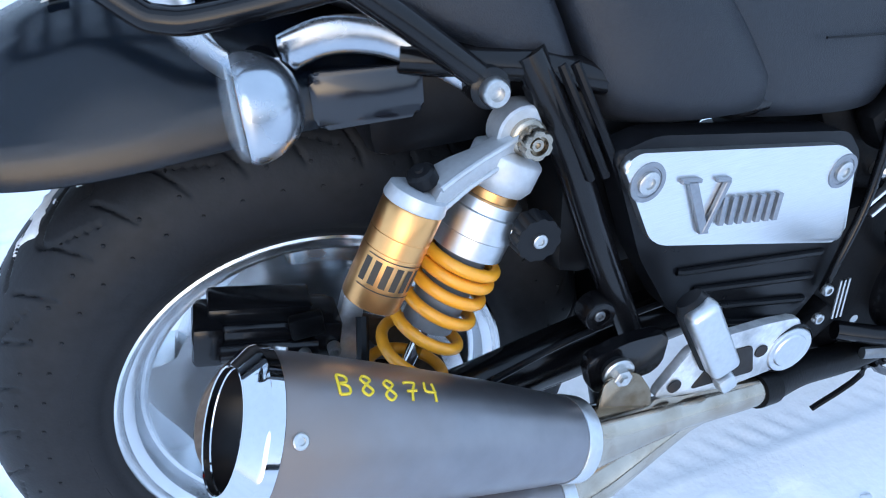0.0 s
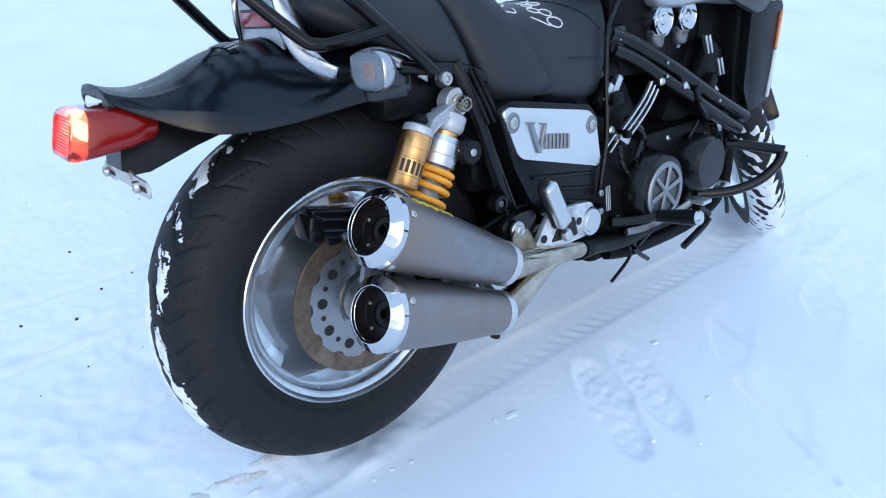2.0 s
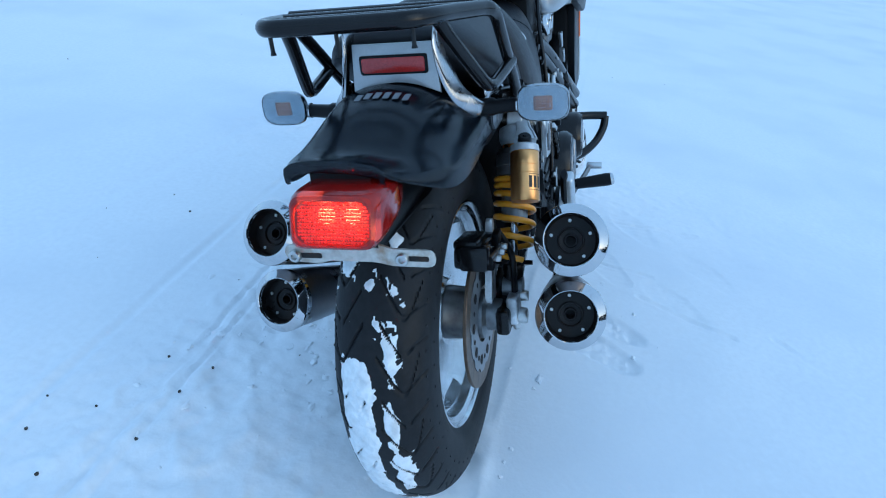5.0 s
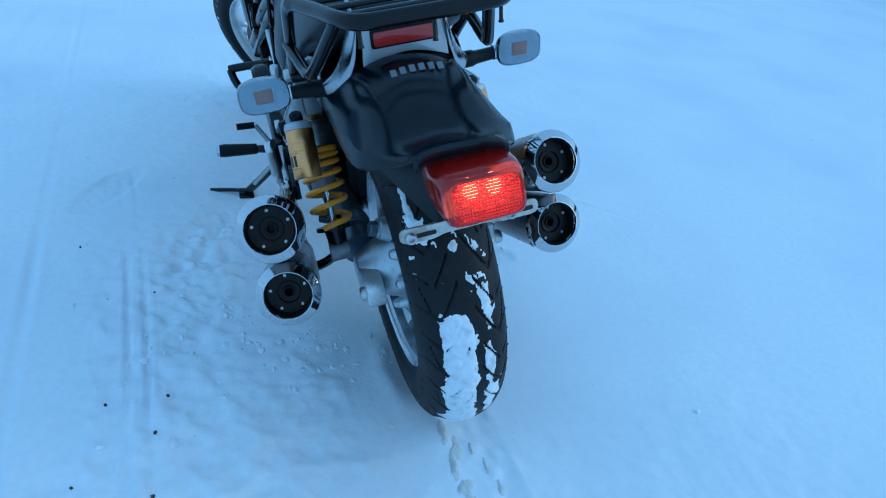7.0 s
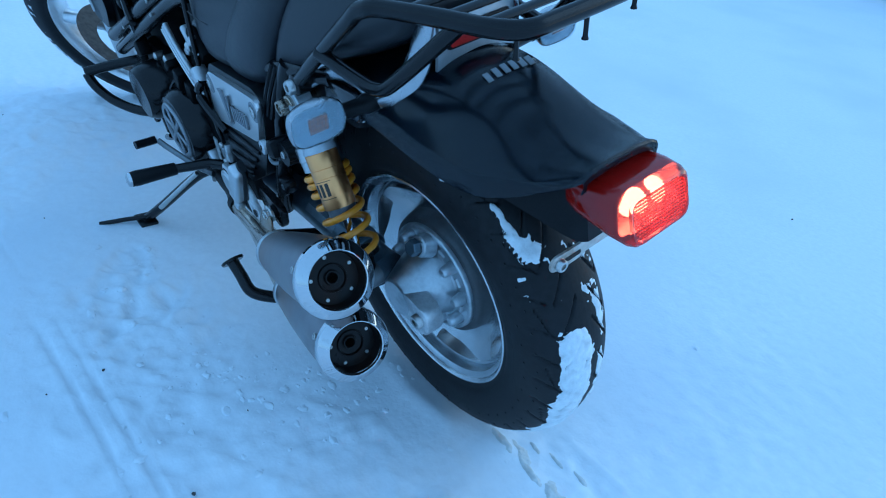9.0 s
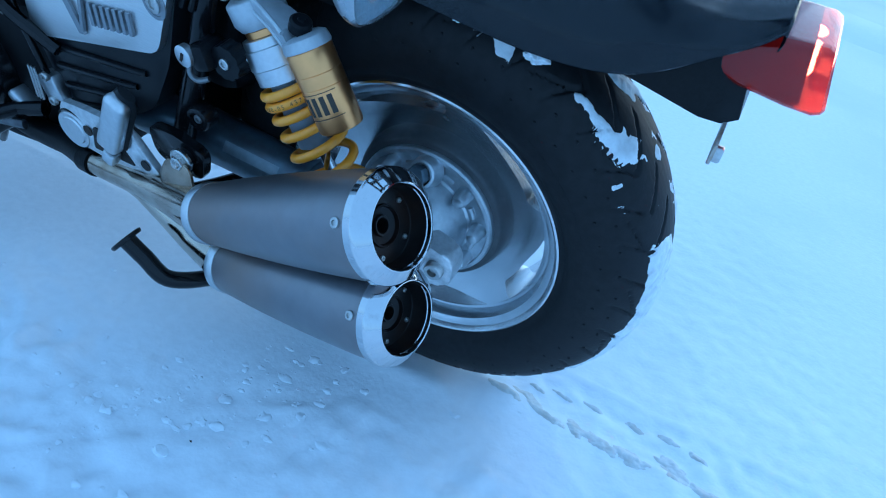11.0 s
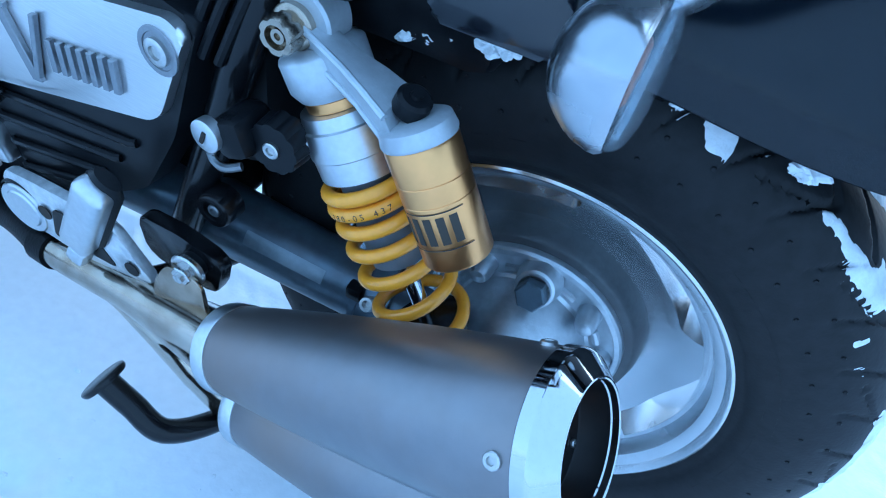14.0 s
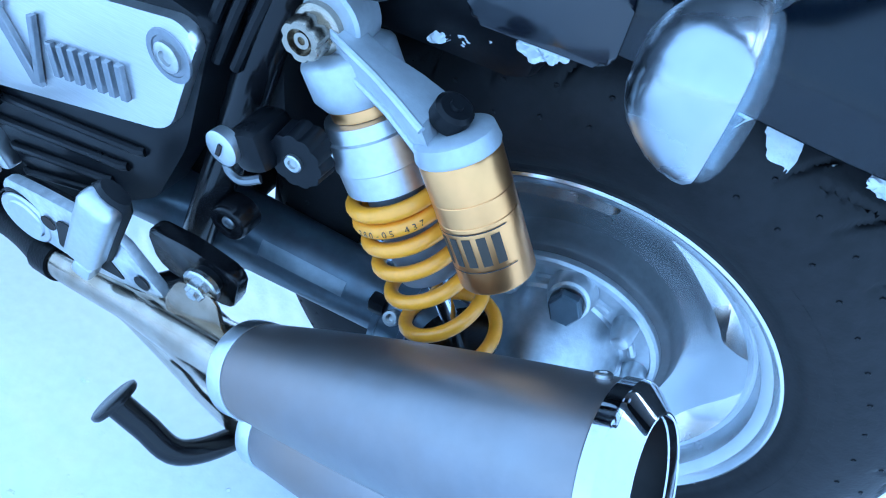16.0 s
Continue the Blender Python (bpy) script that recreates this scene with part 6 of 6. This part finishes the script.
        if k % 3 == 0:
            block(bm, flip((x, y, z), s), (random.uniform(0.02, 0.05), 0.03, random.uniform(0.015, 0.05)), 0.005, Matrix.Rotation(random.uniform(-1, 1), 4, "Y"))
        elif k % 3 == 1:
            lathe(bm, flip((x, y + 0.02, z), s), (0, -s, 0), [(0, 0.010), (0.02, 0.010), (0.024, 0.006), (0.024, 0)], 10)
        else:
            tube(bm, smooth_path([flip((x, y, z), s), flip((x + random.uniform(-0.05, 0.05), y - 0.008, z - 0.04), s), flip((x + random.uniform(-0.06, 0.06), y, z - 0.09), s)], 4), random.choice((0.004, 0.006, 0.009)), 8)
        part(("engine_boss", "engine_bolt", "engine_hose")[k % 3], bm, (M_ENGINE, M_STEEL, M_FRAME)[k % 3] if k % 9 else M_SATIN, ENG)
    # hose beside the side cover
    bm = bmesh.new()
    tube(bm, smooth_path([flip(p, s) for p in ((0.70, -0.12, 0.80), (0.62, -0.135, 0.72), (0.592, -0.15, 0.62), (0.585, -0.158, 0.50), (0.565, -0.162, 0.42), (0.56, -0.16, 0.38))], 6), 0.005, 10)
    part("seat_edge_hose", bm, M_FRAME, BIKE)
    bm = bmesh.new()
    for k in range(3):
        tube(bm, [flip((0.567 + 0.006 * k, -0.172, 0.40 + 0.0 * k), s), flip((0.572 + 0.006 * k, -0.172, 0.345), s)], 0.0016, 6)
    part("spring_clip", bm, M_STEEL, BIKE)
    for z in (0.39, 0.35):
        screw("case_bolt", ENG, flip((0.552, -0.168, z), s), (0, -s, 0), 0.007, 0.006)
    # radiator side with amber and white strip
    bm = bmesh.new()
    slab(bm, rounded([flip(p, s) for p in ((1.12, -0.165, 0.73), (1.270, -0.17, 0.722), (1.242, -0.17, 0.478), (1.15, -0.165, 0.46), (1.11, -0.165, 0.52))], 0.012), 0.03, 0.005)
    RAD = part("radiator_shroud", bm, M_PLASTIC, BIKE, "black radiator shroud with amber strip")
    bm = bmesh.new()
    slab(bm, [flip(p, s) for p in ((1.256, -0.186, 0.698), (1.270, -0.183, 0.698), (1.258, -0.183, 0.608), (1.244, -0.186, 0.608))], 0.006, 0.001)
    part("amber_strip", bm, M_AMBER, RAD, "amber reflector strip")
    bm = bmesh.new()
    slab(bm, [flip(p, s) for p in ((1.243, -0.186, 0.604), (1.257, -0.183, 0.604), (1.236, -0.183, 0.488), (1.222, -0.186, 0.488))], 0.006, 0.001)
    part("pale_strip", bm, M_VAN, RAD, "pale trim strip")
    # engine guard
    bm = bmesh.new()
    tube(bm, smooth_path([flip(p, s) for p in ((1.10, -0.15, 0.385), (1.14, -0.22, 0.376), (1.158, -0.276, 0.370))], 4), 0.013, 12)
    tube(bm, smooth_path([flip(p, s) for p in ((1.157, -0.273, 0.368), (1.14, -0.268, 0.335), (1.10, -0.245, 0.300), (1.04, -0.205, 0.280), (0.97, -0.15, 0.28))], 5), 0.0125, 12)
    part("engine_guard", bm, M_FRAME, BIKE, "black tubular engine guard")
    # rider footpeg and pedal
    PEG_L = V((0.665, 0.347, 0.327))
    bm = bmesh.new()
    PT = V((0.712, -0.303, 0.319)) if s > 0 else PEG_L
    PB_ = PT + V((-0.004, 0.095 * s, -0.014))
    tube(bm, [PB_, PT + V((0, 0.012 * s, -0.002)), PT], [0.014, 0.0175, 0.016], 16)
    RP = part("footpeg", bm, M_PLASTIC, BIKE, "black rubber footpeg with chrome tip")
    bm = bmesh.new()
    lathe(bm, PT, (0.05, -0.98 * s, 0.18), [(0, 0.0165), (0.006, 0.0145), (0.008, 0.010), (0.008, 0)], 20)
    part("peg_tip", bm, M_CHROME, RP)
    bm = bmesh.new()
    tube(bm, [flip((0.60, -0.16, 0.310), s), flip((0.64, -0.18, 0.305), s), PB_ - V((0, 0.002 * s, 0))], [0.012, 0.012, 0.010], 12)
    part("peg_mount", bm, M_FRAME, RP)
    bm = bmesh.new()
    tube(bm, smooth_path([flip(p, s) for p in ((0.625, -0.185, 0.285), (0.68, -0.20, 0.285), (0.75, -0.225, 0.305), (0.785, -0.24, 0.322))], 5), 0.006, 10, flat=1.4)
    LEV = part("foot_lever", bm, M_PEDAL, BIKE, "dull alloy foot lever")
    if s > 0:
        part("pedal_pad", block(bmesh.new(), (0.799, -0.255, 0.326), (0.035, 0.042, 0.010), 0.003), M_SATIN, LEV, "bright brake pedal pad")
    else:
        part("shift_rubber", tube(bmesh.new(), [(0.79, 0.245, 0.325), (0.785, 0.292, 0.332)], 0.0095, 12), M_PLASTIC, LEV, "black rubber shift peg")

# ---- stands ----
bm = bmesh.new()
tube(bm, smooth_path([(0.68, 0.15, 0.262), (0.73, 0.20, 0.228), (0.815, 0.275, 0.135), (0.872, 0.318, 0.078)], 5), 0.012, 12)
block(bm, (0.880, 0.322, 0.070), (0.06, 0.045, 0.010), 0.004, Matrix.Rotation(radians(12.5), 4, "X"))
SS = part("side_stand", bm, M_FRAME, BIKE, "black side stand on the snow")
bm = bmesh.new()
tube(bm, [(0.862, 0.312, 0.086), (0.890, 0.365, 0.088), (0.918, 0.424, 0.088)], 0.006, 10)
part("stand_tang", bm, M_FRAME, SS)
bm = bmesh.new()
tube(bm, [(0.715, 0.198, 0.246), (0.812, 0.288, 0.132)], 0.006, 8)
part("stand_spring", bm, M_STEEL, SS)
STAND = [(0.40, 0.10, 0.165), (0.30, 0.13, 0.172), (0.228, 0.190, 0.200), (0.224, 0.245, 0.236), (0.245, 0.286, 0.262), (0.275, 0.289, 0.287), (0.300, 0.290, 0.308)]
bm = bmesh.new()
tube(bm, smooth_path(STAND, 6), 0.0115, 14)
CS = part("centre_stand", bm, M_FRAME, BIKE, "black folded centre stand")
bm = bmesh.new()
lathe(bm, (0.301, 0.289, 0.306), (0.76, 0, 0.65), [(-0.003, 0), (-0.003, 0.0205), (-0.001, 0.022), (0.002, 0.022), (0.003, 0.020), (0.003, 0)], 24)
part("stand_foot", bm, M_FRAME, CS)
bm = bmesh.new()
tube(bm, smooth_path([(0.46, 0.14, 0.18), (0.40, 0.04, 0.17), (0.36, -0.05, 0.165)], 5), 0.014, 12)
tube(bm, smooth_path([(0.36, -0.05, 0.165), (0.32, -0.09, 0.152), (0.284, -0.112, 0.141)], 5), 0.012, 12)
part("stand_leg", bm, M_FRAME, CS)

# ---- front end ----
TURN = Matrix.Translation((1.512, 0.039, 0.3105)) @ Matrix.Rotation(radians(44), 4, V((-0.485, 0, 0.875))) @ Matrix.Translation((-1.585, 0, -0.328))
FC = (1.585, 0, 0.328)
bm = bmesh.new()
lathe(bm, FC, YA, [(-0.045, 0.238), (-0.046, 0.234), (-0.036, 0.226), (-0.02, 0.220), (0.0, 0.218), (0.02, 0.220), (0.036, 0.226), (0.046, 0.234), (0.045, 0.238)], 72)
lathe(bm, FC, YA, [(-0.05, 0.0), (-0.05, 0.04), (0.05, 0.04), (0.05, 0.0)], 24)
for k in range(5):
    a = 2 * math.pi * k / 5 + 0.3
    tube(bm, [(FC[0] + 0.03 * math.cos(a), 0, FC[2] + 0.03 * math.sin(a)), (FC[0] + 0.222 * math.cos(a), 0, FC[2] + 0.222 * math.sin(a))], [0.03, 0.022], 10, flat=1.0, up=(0, 1, 0))
FW = part("front_wheel", bm, M_RIM, BIKE, "alloy front wheel with snowy tyre")
FW.matrix_local = TURN
tyre("tyre", FW, FC, 0.328, 0.0560, 0.236)
bm = bmesh.new()
grid = {}


def front_vert(i, j):
    i %= 480
    if (i, j) not in grid:
        a, y = 2 * math.pi * i / 480, -0.052 + 0.104 * j / 36
        arc = a * 0.328
        zig = abs((arc * 26 + abs(y) * 30) % 1 - 0.5)
        d = 0.5 * noise.noise((arc * 14, y * 34, 3.3)) + 0.3 * noise.noise((arc * 45, y * 80, 6.1)) + 0.9 * (zig - 0.28) + 0.30 * math.exp(-((a - 4.3) / 0.8) ** 2) - 0.06
        r = crown_radius(y, 0.328, 0.056) + 0.006 * max(-0.3, min(d, 0.3))
        grid[i, j] = (bm.verts.new((FC[0] + r * math.cos(a), y, FC[2] + r * math.sin(a))), d)
    return grid[i, j]


for i in range(480):
    for j in range(36):
        q = [front_vert(i, j), front_vert(i + 1, j), front_vert(i + 1, j + 1), front_vert(i, j + 1)]
        if max(d for v, d in q) > 0:
            bm.faces.new([v for v, d in q])
bmesh.ops.delete(bm, geom=[v for v in bm.verts if not v.link_faces], context="VERTS")
tagged(part("snow_patch", bm, M_SNOWCAKE, FW), kind="stuff")
for s in (-1, 1):
    bm = bmesh.new()
    lathe(bm, (1.585, s * 0.062, 0.328), YA, [(-0.002, 0.09), (-0.002, 0.148), (0.002, 0.148), (0.002, 0.09), (-0.002, 0.09)], 48)
    part("front_disc", bm, M_DISC, FW)
    bm = bmesh.new()
    tube(bm, [(1.585, s * 0.095, 0.31), (1.54, s * 0.10, 0.42), (1.50, s * 0.10, 0.52)], [0.028, 0.028, 0.026], 16)
    tube(bm, [(1.50, s * 0.10, 0.52), (1.42, s * 0.10, 0.68)], 0.021, 16)
    part("fork_leg", bm, M_SATIN, FW)
    bm = bmesh.new()
    block(bm, (1.46, s * 0.085, 0.40), (0.06, 0.06, 0.10), 0.012)
    part("front_caliper", bm, M_FRAME, FW)
bm = bmesh.new()
secs = []
for i in range(15):
    a = radians(70 + 75 * i / 14)
    secs.append([(FC[0] + (0.345 - 0.02 * abs(q) ** 2) * math.cos(a), 0.068 * q, FC[2] + (0.345 - 0.035 * abs(q) ** 2.5) * math.sin(a)) for q in [j / 6 - 1 for j in range(13)]])
loft(bm, secs)
bmesh.ops.solidify(bm, geom=bm.faces[:], thickness=0.003)
part("front_fender", bm, M_PAINT, FW, "black front fender")
bm = bmesh.new()
tube(bm, smooth_path([(1.22, -0.38, 1.10), (1.30, -0.22, 1.08), (1.32, 0, 1.03), (1.30, 0.22, 1.08), (1.22, 0.38, 1.10)], 6), 0.0125, 12)
part("handlebar", bm, M_FRAME, BIKE)

# ---- loose grit on the snow ----
SPECKS = [(-0.445, 0.729), (-0.337, 0.687), (-0.253, 0.787), (-0.067, 0.578), (-0.207, 0.579), (0.026, 0.556), (0.032, 0.670), (0.382, 0.587)]
random.seed(33)
bm = bmesh.new()
for k in range(40):
    x, y = random.uniform(-1.6, 4.0), random.uniform(-2.5, 3.2)
    if random.random() < 0.5:
        x, y = random.uniform(-1.0, 1.2), random.uniform(0.4, 1.4)
    r = random.choice((0.0016, 0.002, 0.0025, 0.0035))
    if k < len(SPECKS):
        (x, y), r = SPECKS[k], 0.0036
    g = bmesh.ops.create_icosphere(bm, subdivisions=1, radius=r)["verts"]
    z = snow_height(x, y)
    for v in g:
        v.co = V((x, y, z + r * 0.4)) + v.co * random.uniform(0.6, 1.4)
part("grit", bm, M_GRIT, None)
tagged(bpy.data.objects["grit"], "dark specks of grit scattered on the snow", "grit", kind="stuff")
bm = bmesh.new()
for k in range(300):
    if k < 260:
        t = random.random()
        x, y = (0.06 + 0.24 * t + random.gauss(0, 0.04), 0.18 + 0.24 * t + random.gauss(0, 0.045)) if k % 2 else (random.gauss(0.30, 0.28), random.gauss(0.48, 0.12))
    elif k < 278:
        x, y = random.gauss(0.0, 0.16), random.choice((-1, 1)) * random.uniform(0.06, 0.14)
    else:
        x, y = random.gauss(0.7, 0.4), random.gauss(-0.4, 0.2)
    r = random.uniform(0.002, 0.009) * random.random() ** 2 + 0.0011
    g = bmesh.ops.create_icosphere(bm, subdivisions=2, radius=1)["verts"]
    z = snow_height(x, y)
    sx, sy, sz = r * random.uniform(0.8, 1.9), r * random.uniform(0.7, 1.3), r * random.uniform(0.30, 0.6)
    for v in g:
        q = v.co.copy()
        n = 1 + 0.75 * noise.noise(q * 1.6 + V((k * 7, 0, 0))) + 0.30 * noise.noise(q * 4 + V((k * 3, 0, 0)))
        v.co = V((x + q.x * sx * n, y + q.y * sy * n, z + sz * 0.2 + q.z * sz * n))
part("snow_crumbs", bm, M_SNOW, None, "", 50)
tagged(bpy.data.objects["snow_crumbs"], "loose crumbs of trodden snow", "snow", kind="stuff")
# scuffed flakes of dirty ice torn up along the rear wheel's track: x, y, length, width
SCUFFS = [(-0.178, 0.037, 0.026, 0.010), (-0.222, 0.020, 0.026, 0.009), (-0.262, 0.039, 0.032, 0.008), (-0.311, 0.033, 0.013, 0.017), (-0.355, 0.037, 0.034, 0.011), (-0.402, 0.034, 0.030, 0.016), (-0.473, 0.013, 0.026, 0.019), (-0.540, 0.032, 0.040, 0.012),
          (-0.272, -0.026, 0.018, 0.004), (-0.325, -0.035, 0.014, 0.005), (-0.401, -0.039, 0.018, 0.006), (-0.455, -0.043, 0.016, 0.006), (-0.505, -0.036, 0.016, 0.006), (-0.225, -0.010, 0.018, 0.004)]


def scuff_depth(x, y):
    best = -1.0
    for sx, sy, a, b in SCUFFS:
        u, v = x - sx + 0.25 * (y - sy), y - sy + 0.12 * (x - sx)
        best = max(best, 1 - math.hypot(u / a, v / b))
    return best + 0.55 * noise.noise((x * 55, y * 70, 3)) + 0.25 * noise.noise((x * 160, y * 190, 5))


bm = bmesh.new()
flake = {}
for i in range(300):
    for j in range(84):
        x, y = -0.62 + 0.0016 * i, -0.062 + 0.0016 * j
        d = scuff_depth(x, y)
        z = snow_height(x, y) + 0.0026 * max(-1.5, min(d * 2.2, 1.0)) + 0.0006 * noise.noise((x * 210, y * 210, 1))
        flake[i, j] = (bm.verts.new((x, y, z + 0.0004)), d)
for i in range(299):
    for j in range(83):
        q = [flake[i, j], flake[i + 1, j], flake[i + 1, j + 1], flake[i, j + 1]]
        if max(d for v, d in q) > 0:
            bm.faces.new([v for v, d in q])
bmesh.ops.delete(bm, geom=[v for v in bm.verts if not v.link_faces], context="VERTS")
part("ice_flakes", bm, M_SLUSH, None, "", 60)
tagged(bpy.data.objects["ice_flakes"], "thin greyish ice flakes torn up in the tyre track", "ice", kind="stuff")


# ---- ploughed bank with dark shrubs behind it ----
bm = bmesh.new()
along, out_ = V((0.905, -0.425, 0)), V((-0.425, -0.905, 0))
rings = []
for i in range(121):
    t = -9 + 0.25 * i
    c = V((3.4, -7.9, -0.03)) + along * t - out_ * 0.75
    hgt = 0.10 * (0.8 + 0.5 * noise.noise((t * 0.7, 1, 0)) + 0.3 * noise.noise((t * 2.6, 2, 0)))
    rings.append([c + out_ * (q * 0.9) + V((0, 0, hgt * math.sin(math.pi * max(0, min(1, (q + 1) / 2))) ** 1.3 * (1 + 0.2 * noise.noise((t * 3, q * 3, 4))) - (0.05 if abs(q) == 1 else 0))) for q in [k / 6 - 1 for k in range(13)]])
loft(bm, rings)
BANK = part("snow_bank", bm, M_SNOW, None, "", 80)
tagged(BANK, "ploughed ridge of white snow", "snow bank", kind="structure")
random.seed(71)
M_SHRUB = material("dark bare shrub", (0.02, 0.02, 0.018), 0.8, grain=0.4, grain_size=20)
bm = bmesh.new()
for k in range(9000):
    t, o = random.uniform(-4, 14), random.uniform(-0.1, 1.5)
    top_ = 0.9 + 0.5 * noise.noise((t * 0.6, 3, 0))
    c = V((3.4, -7.9, 0)) + along * t + out_ * o + V((0, 0, random.uniform(0, top_)))
    d_ = V((random.gauss(0, 0.5), random.gauss(0, 0.5), random.gauss(0.7, 0.4))).normalized() * random.uniform(0.10, 0.32)
    w_ = d_.cross(V((random.random(), random.random(), 0.1))).normalized() * random.uniform(0.02, 0.06)
    bm.faces.new([bm.verts.new(c - d_ * 0.5), bm.verts.new(c + w_), bm.verts.new(c + d_ * 0.5), bm.verts.new(c - w_)])
tagged(part("shrub_row", bm, M_SHRUB, None), "dark leafless shrubs behind a snow bank", "shrubs", kind="stuff")

# ---- parked vehicles far behind ----
def vehicle(name, label, paint, L, W_, H_, hood, m):
    root = tagged(new(name), label, "car")
    bm = bmesh.new()
    prof = [(-L / 2, 0.35), (-L / 2 + 0.05, H_ * 0.55), (-L / 2 + 0.25, H_ * 0.97), (L / 2 - hood - 0.5, H_), (L / 2 - hood, H_ * 0.62), (L / 2 - 0.15, H_ * 0.52), (L / 2, 0.45), (L / 2 - 0.03, 0.28), (-L / 2 + 0.05, 0.28)]
    loft(bm, [rounded([(x, y, z) for x, z in prof], 0.12, 3) for y in (-W_ / 2, W_ / 2)], closed=True)
    body = part("body", bm, paint, root)
    bm = bmesh.new()
    for y in (-W_ / 2 - 0.004, W_ / 2 + 0.004):
        slab(bm, rounded([(-L / 2 + 0.4, y, H_ * 0.62), (-L / 2 + 0.5, y, H_ * 0.90), (L / 2 - hood - 0.6, y, H_ * 0.90), (L / 2 - hood - 0.2, y, H_ * 0.62)], 0.05), 0.01)
    part("window", bm, M_GLASS, body)
    for x in (-L * 0.30, L * 0.30):
        for y in (-W_ / 2 + 0.08, W_ / 2 - 0.08):
            bm = bmesh.new()
            lathe(bm, (x, y, 0.32), YA, [(-0.11, 0.2), (-0.11, 0.30), (-0.08, 0.32), (0.08, 0.32), (0.11, 0.30), (0.11, 0.2)], 28)
            wheel = part("wheel", bm, M_RUBBER, root)
            bm = bmesh.new()
            lathe(bm, (x, y, 0.32), YA, [(-0.10, 0.0), (-0.105, 0.2), (-0.09, 0.21), (0.09, 0.21), (0.105, 0.2), (0.10, 0)], 28)
            part("rim", bm, M_ALLOY, wheel)
    root.matrix_world = m
    return root


vehicle("van", "pale van parked on the snow", M_VAN, 4.2, 1.7, 1.9, 0.9, pose(18.36, 0.72, -0.02, 0, 0, -147))
vehicle("van", "pale van parked beside a dark car", M_VAN, 4.4, 1.8, 1.9, 0.9, pose(19.4, -4.8, -0.02, 0, 0, -150))
vehicle("car", "dark car parked on the snow", M_CARDARK, 4.3, 1.7, 1.45, 1.1, pose(20.2, -1.6, -0.02, 0, 0, -147))
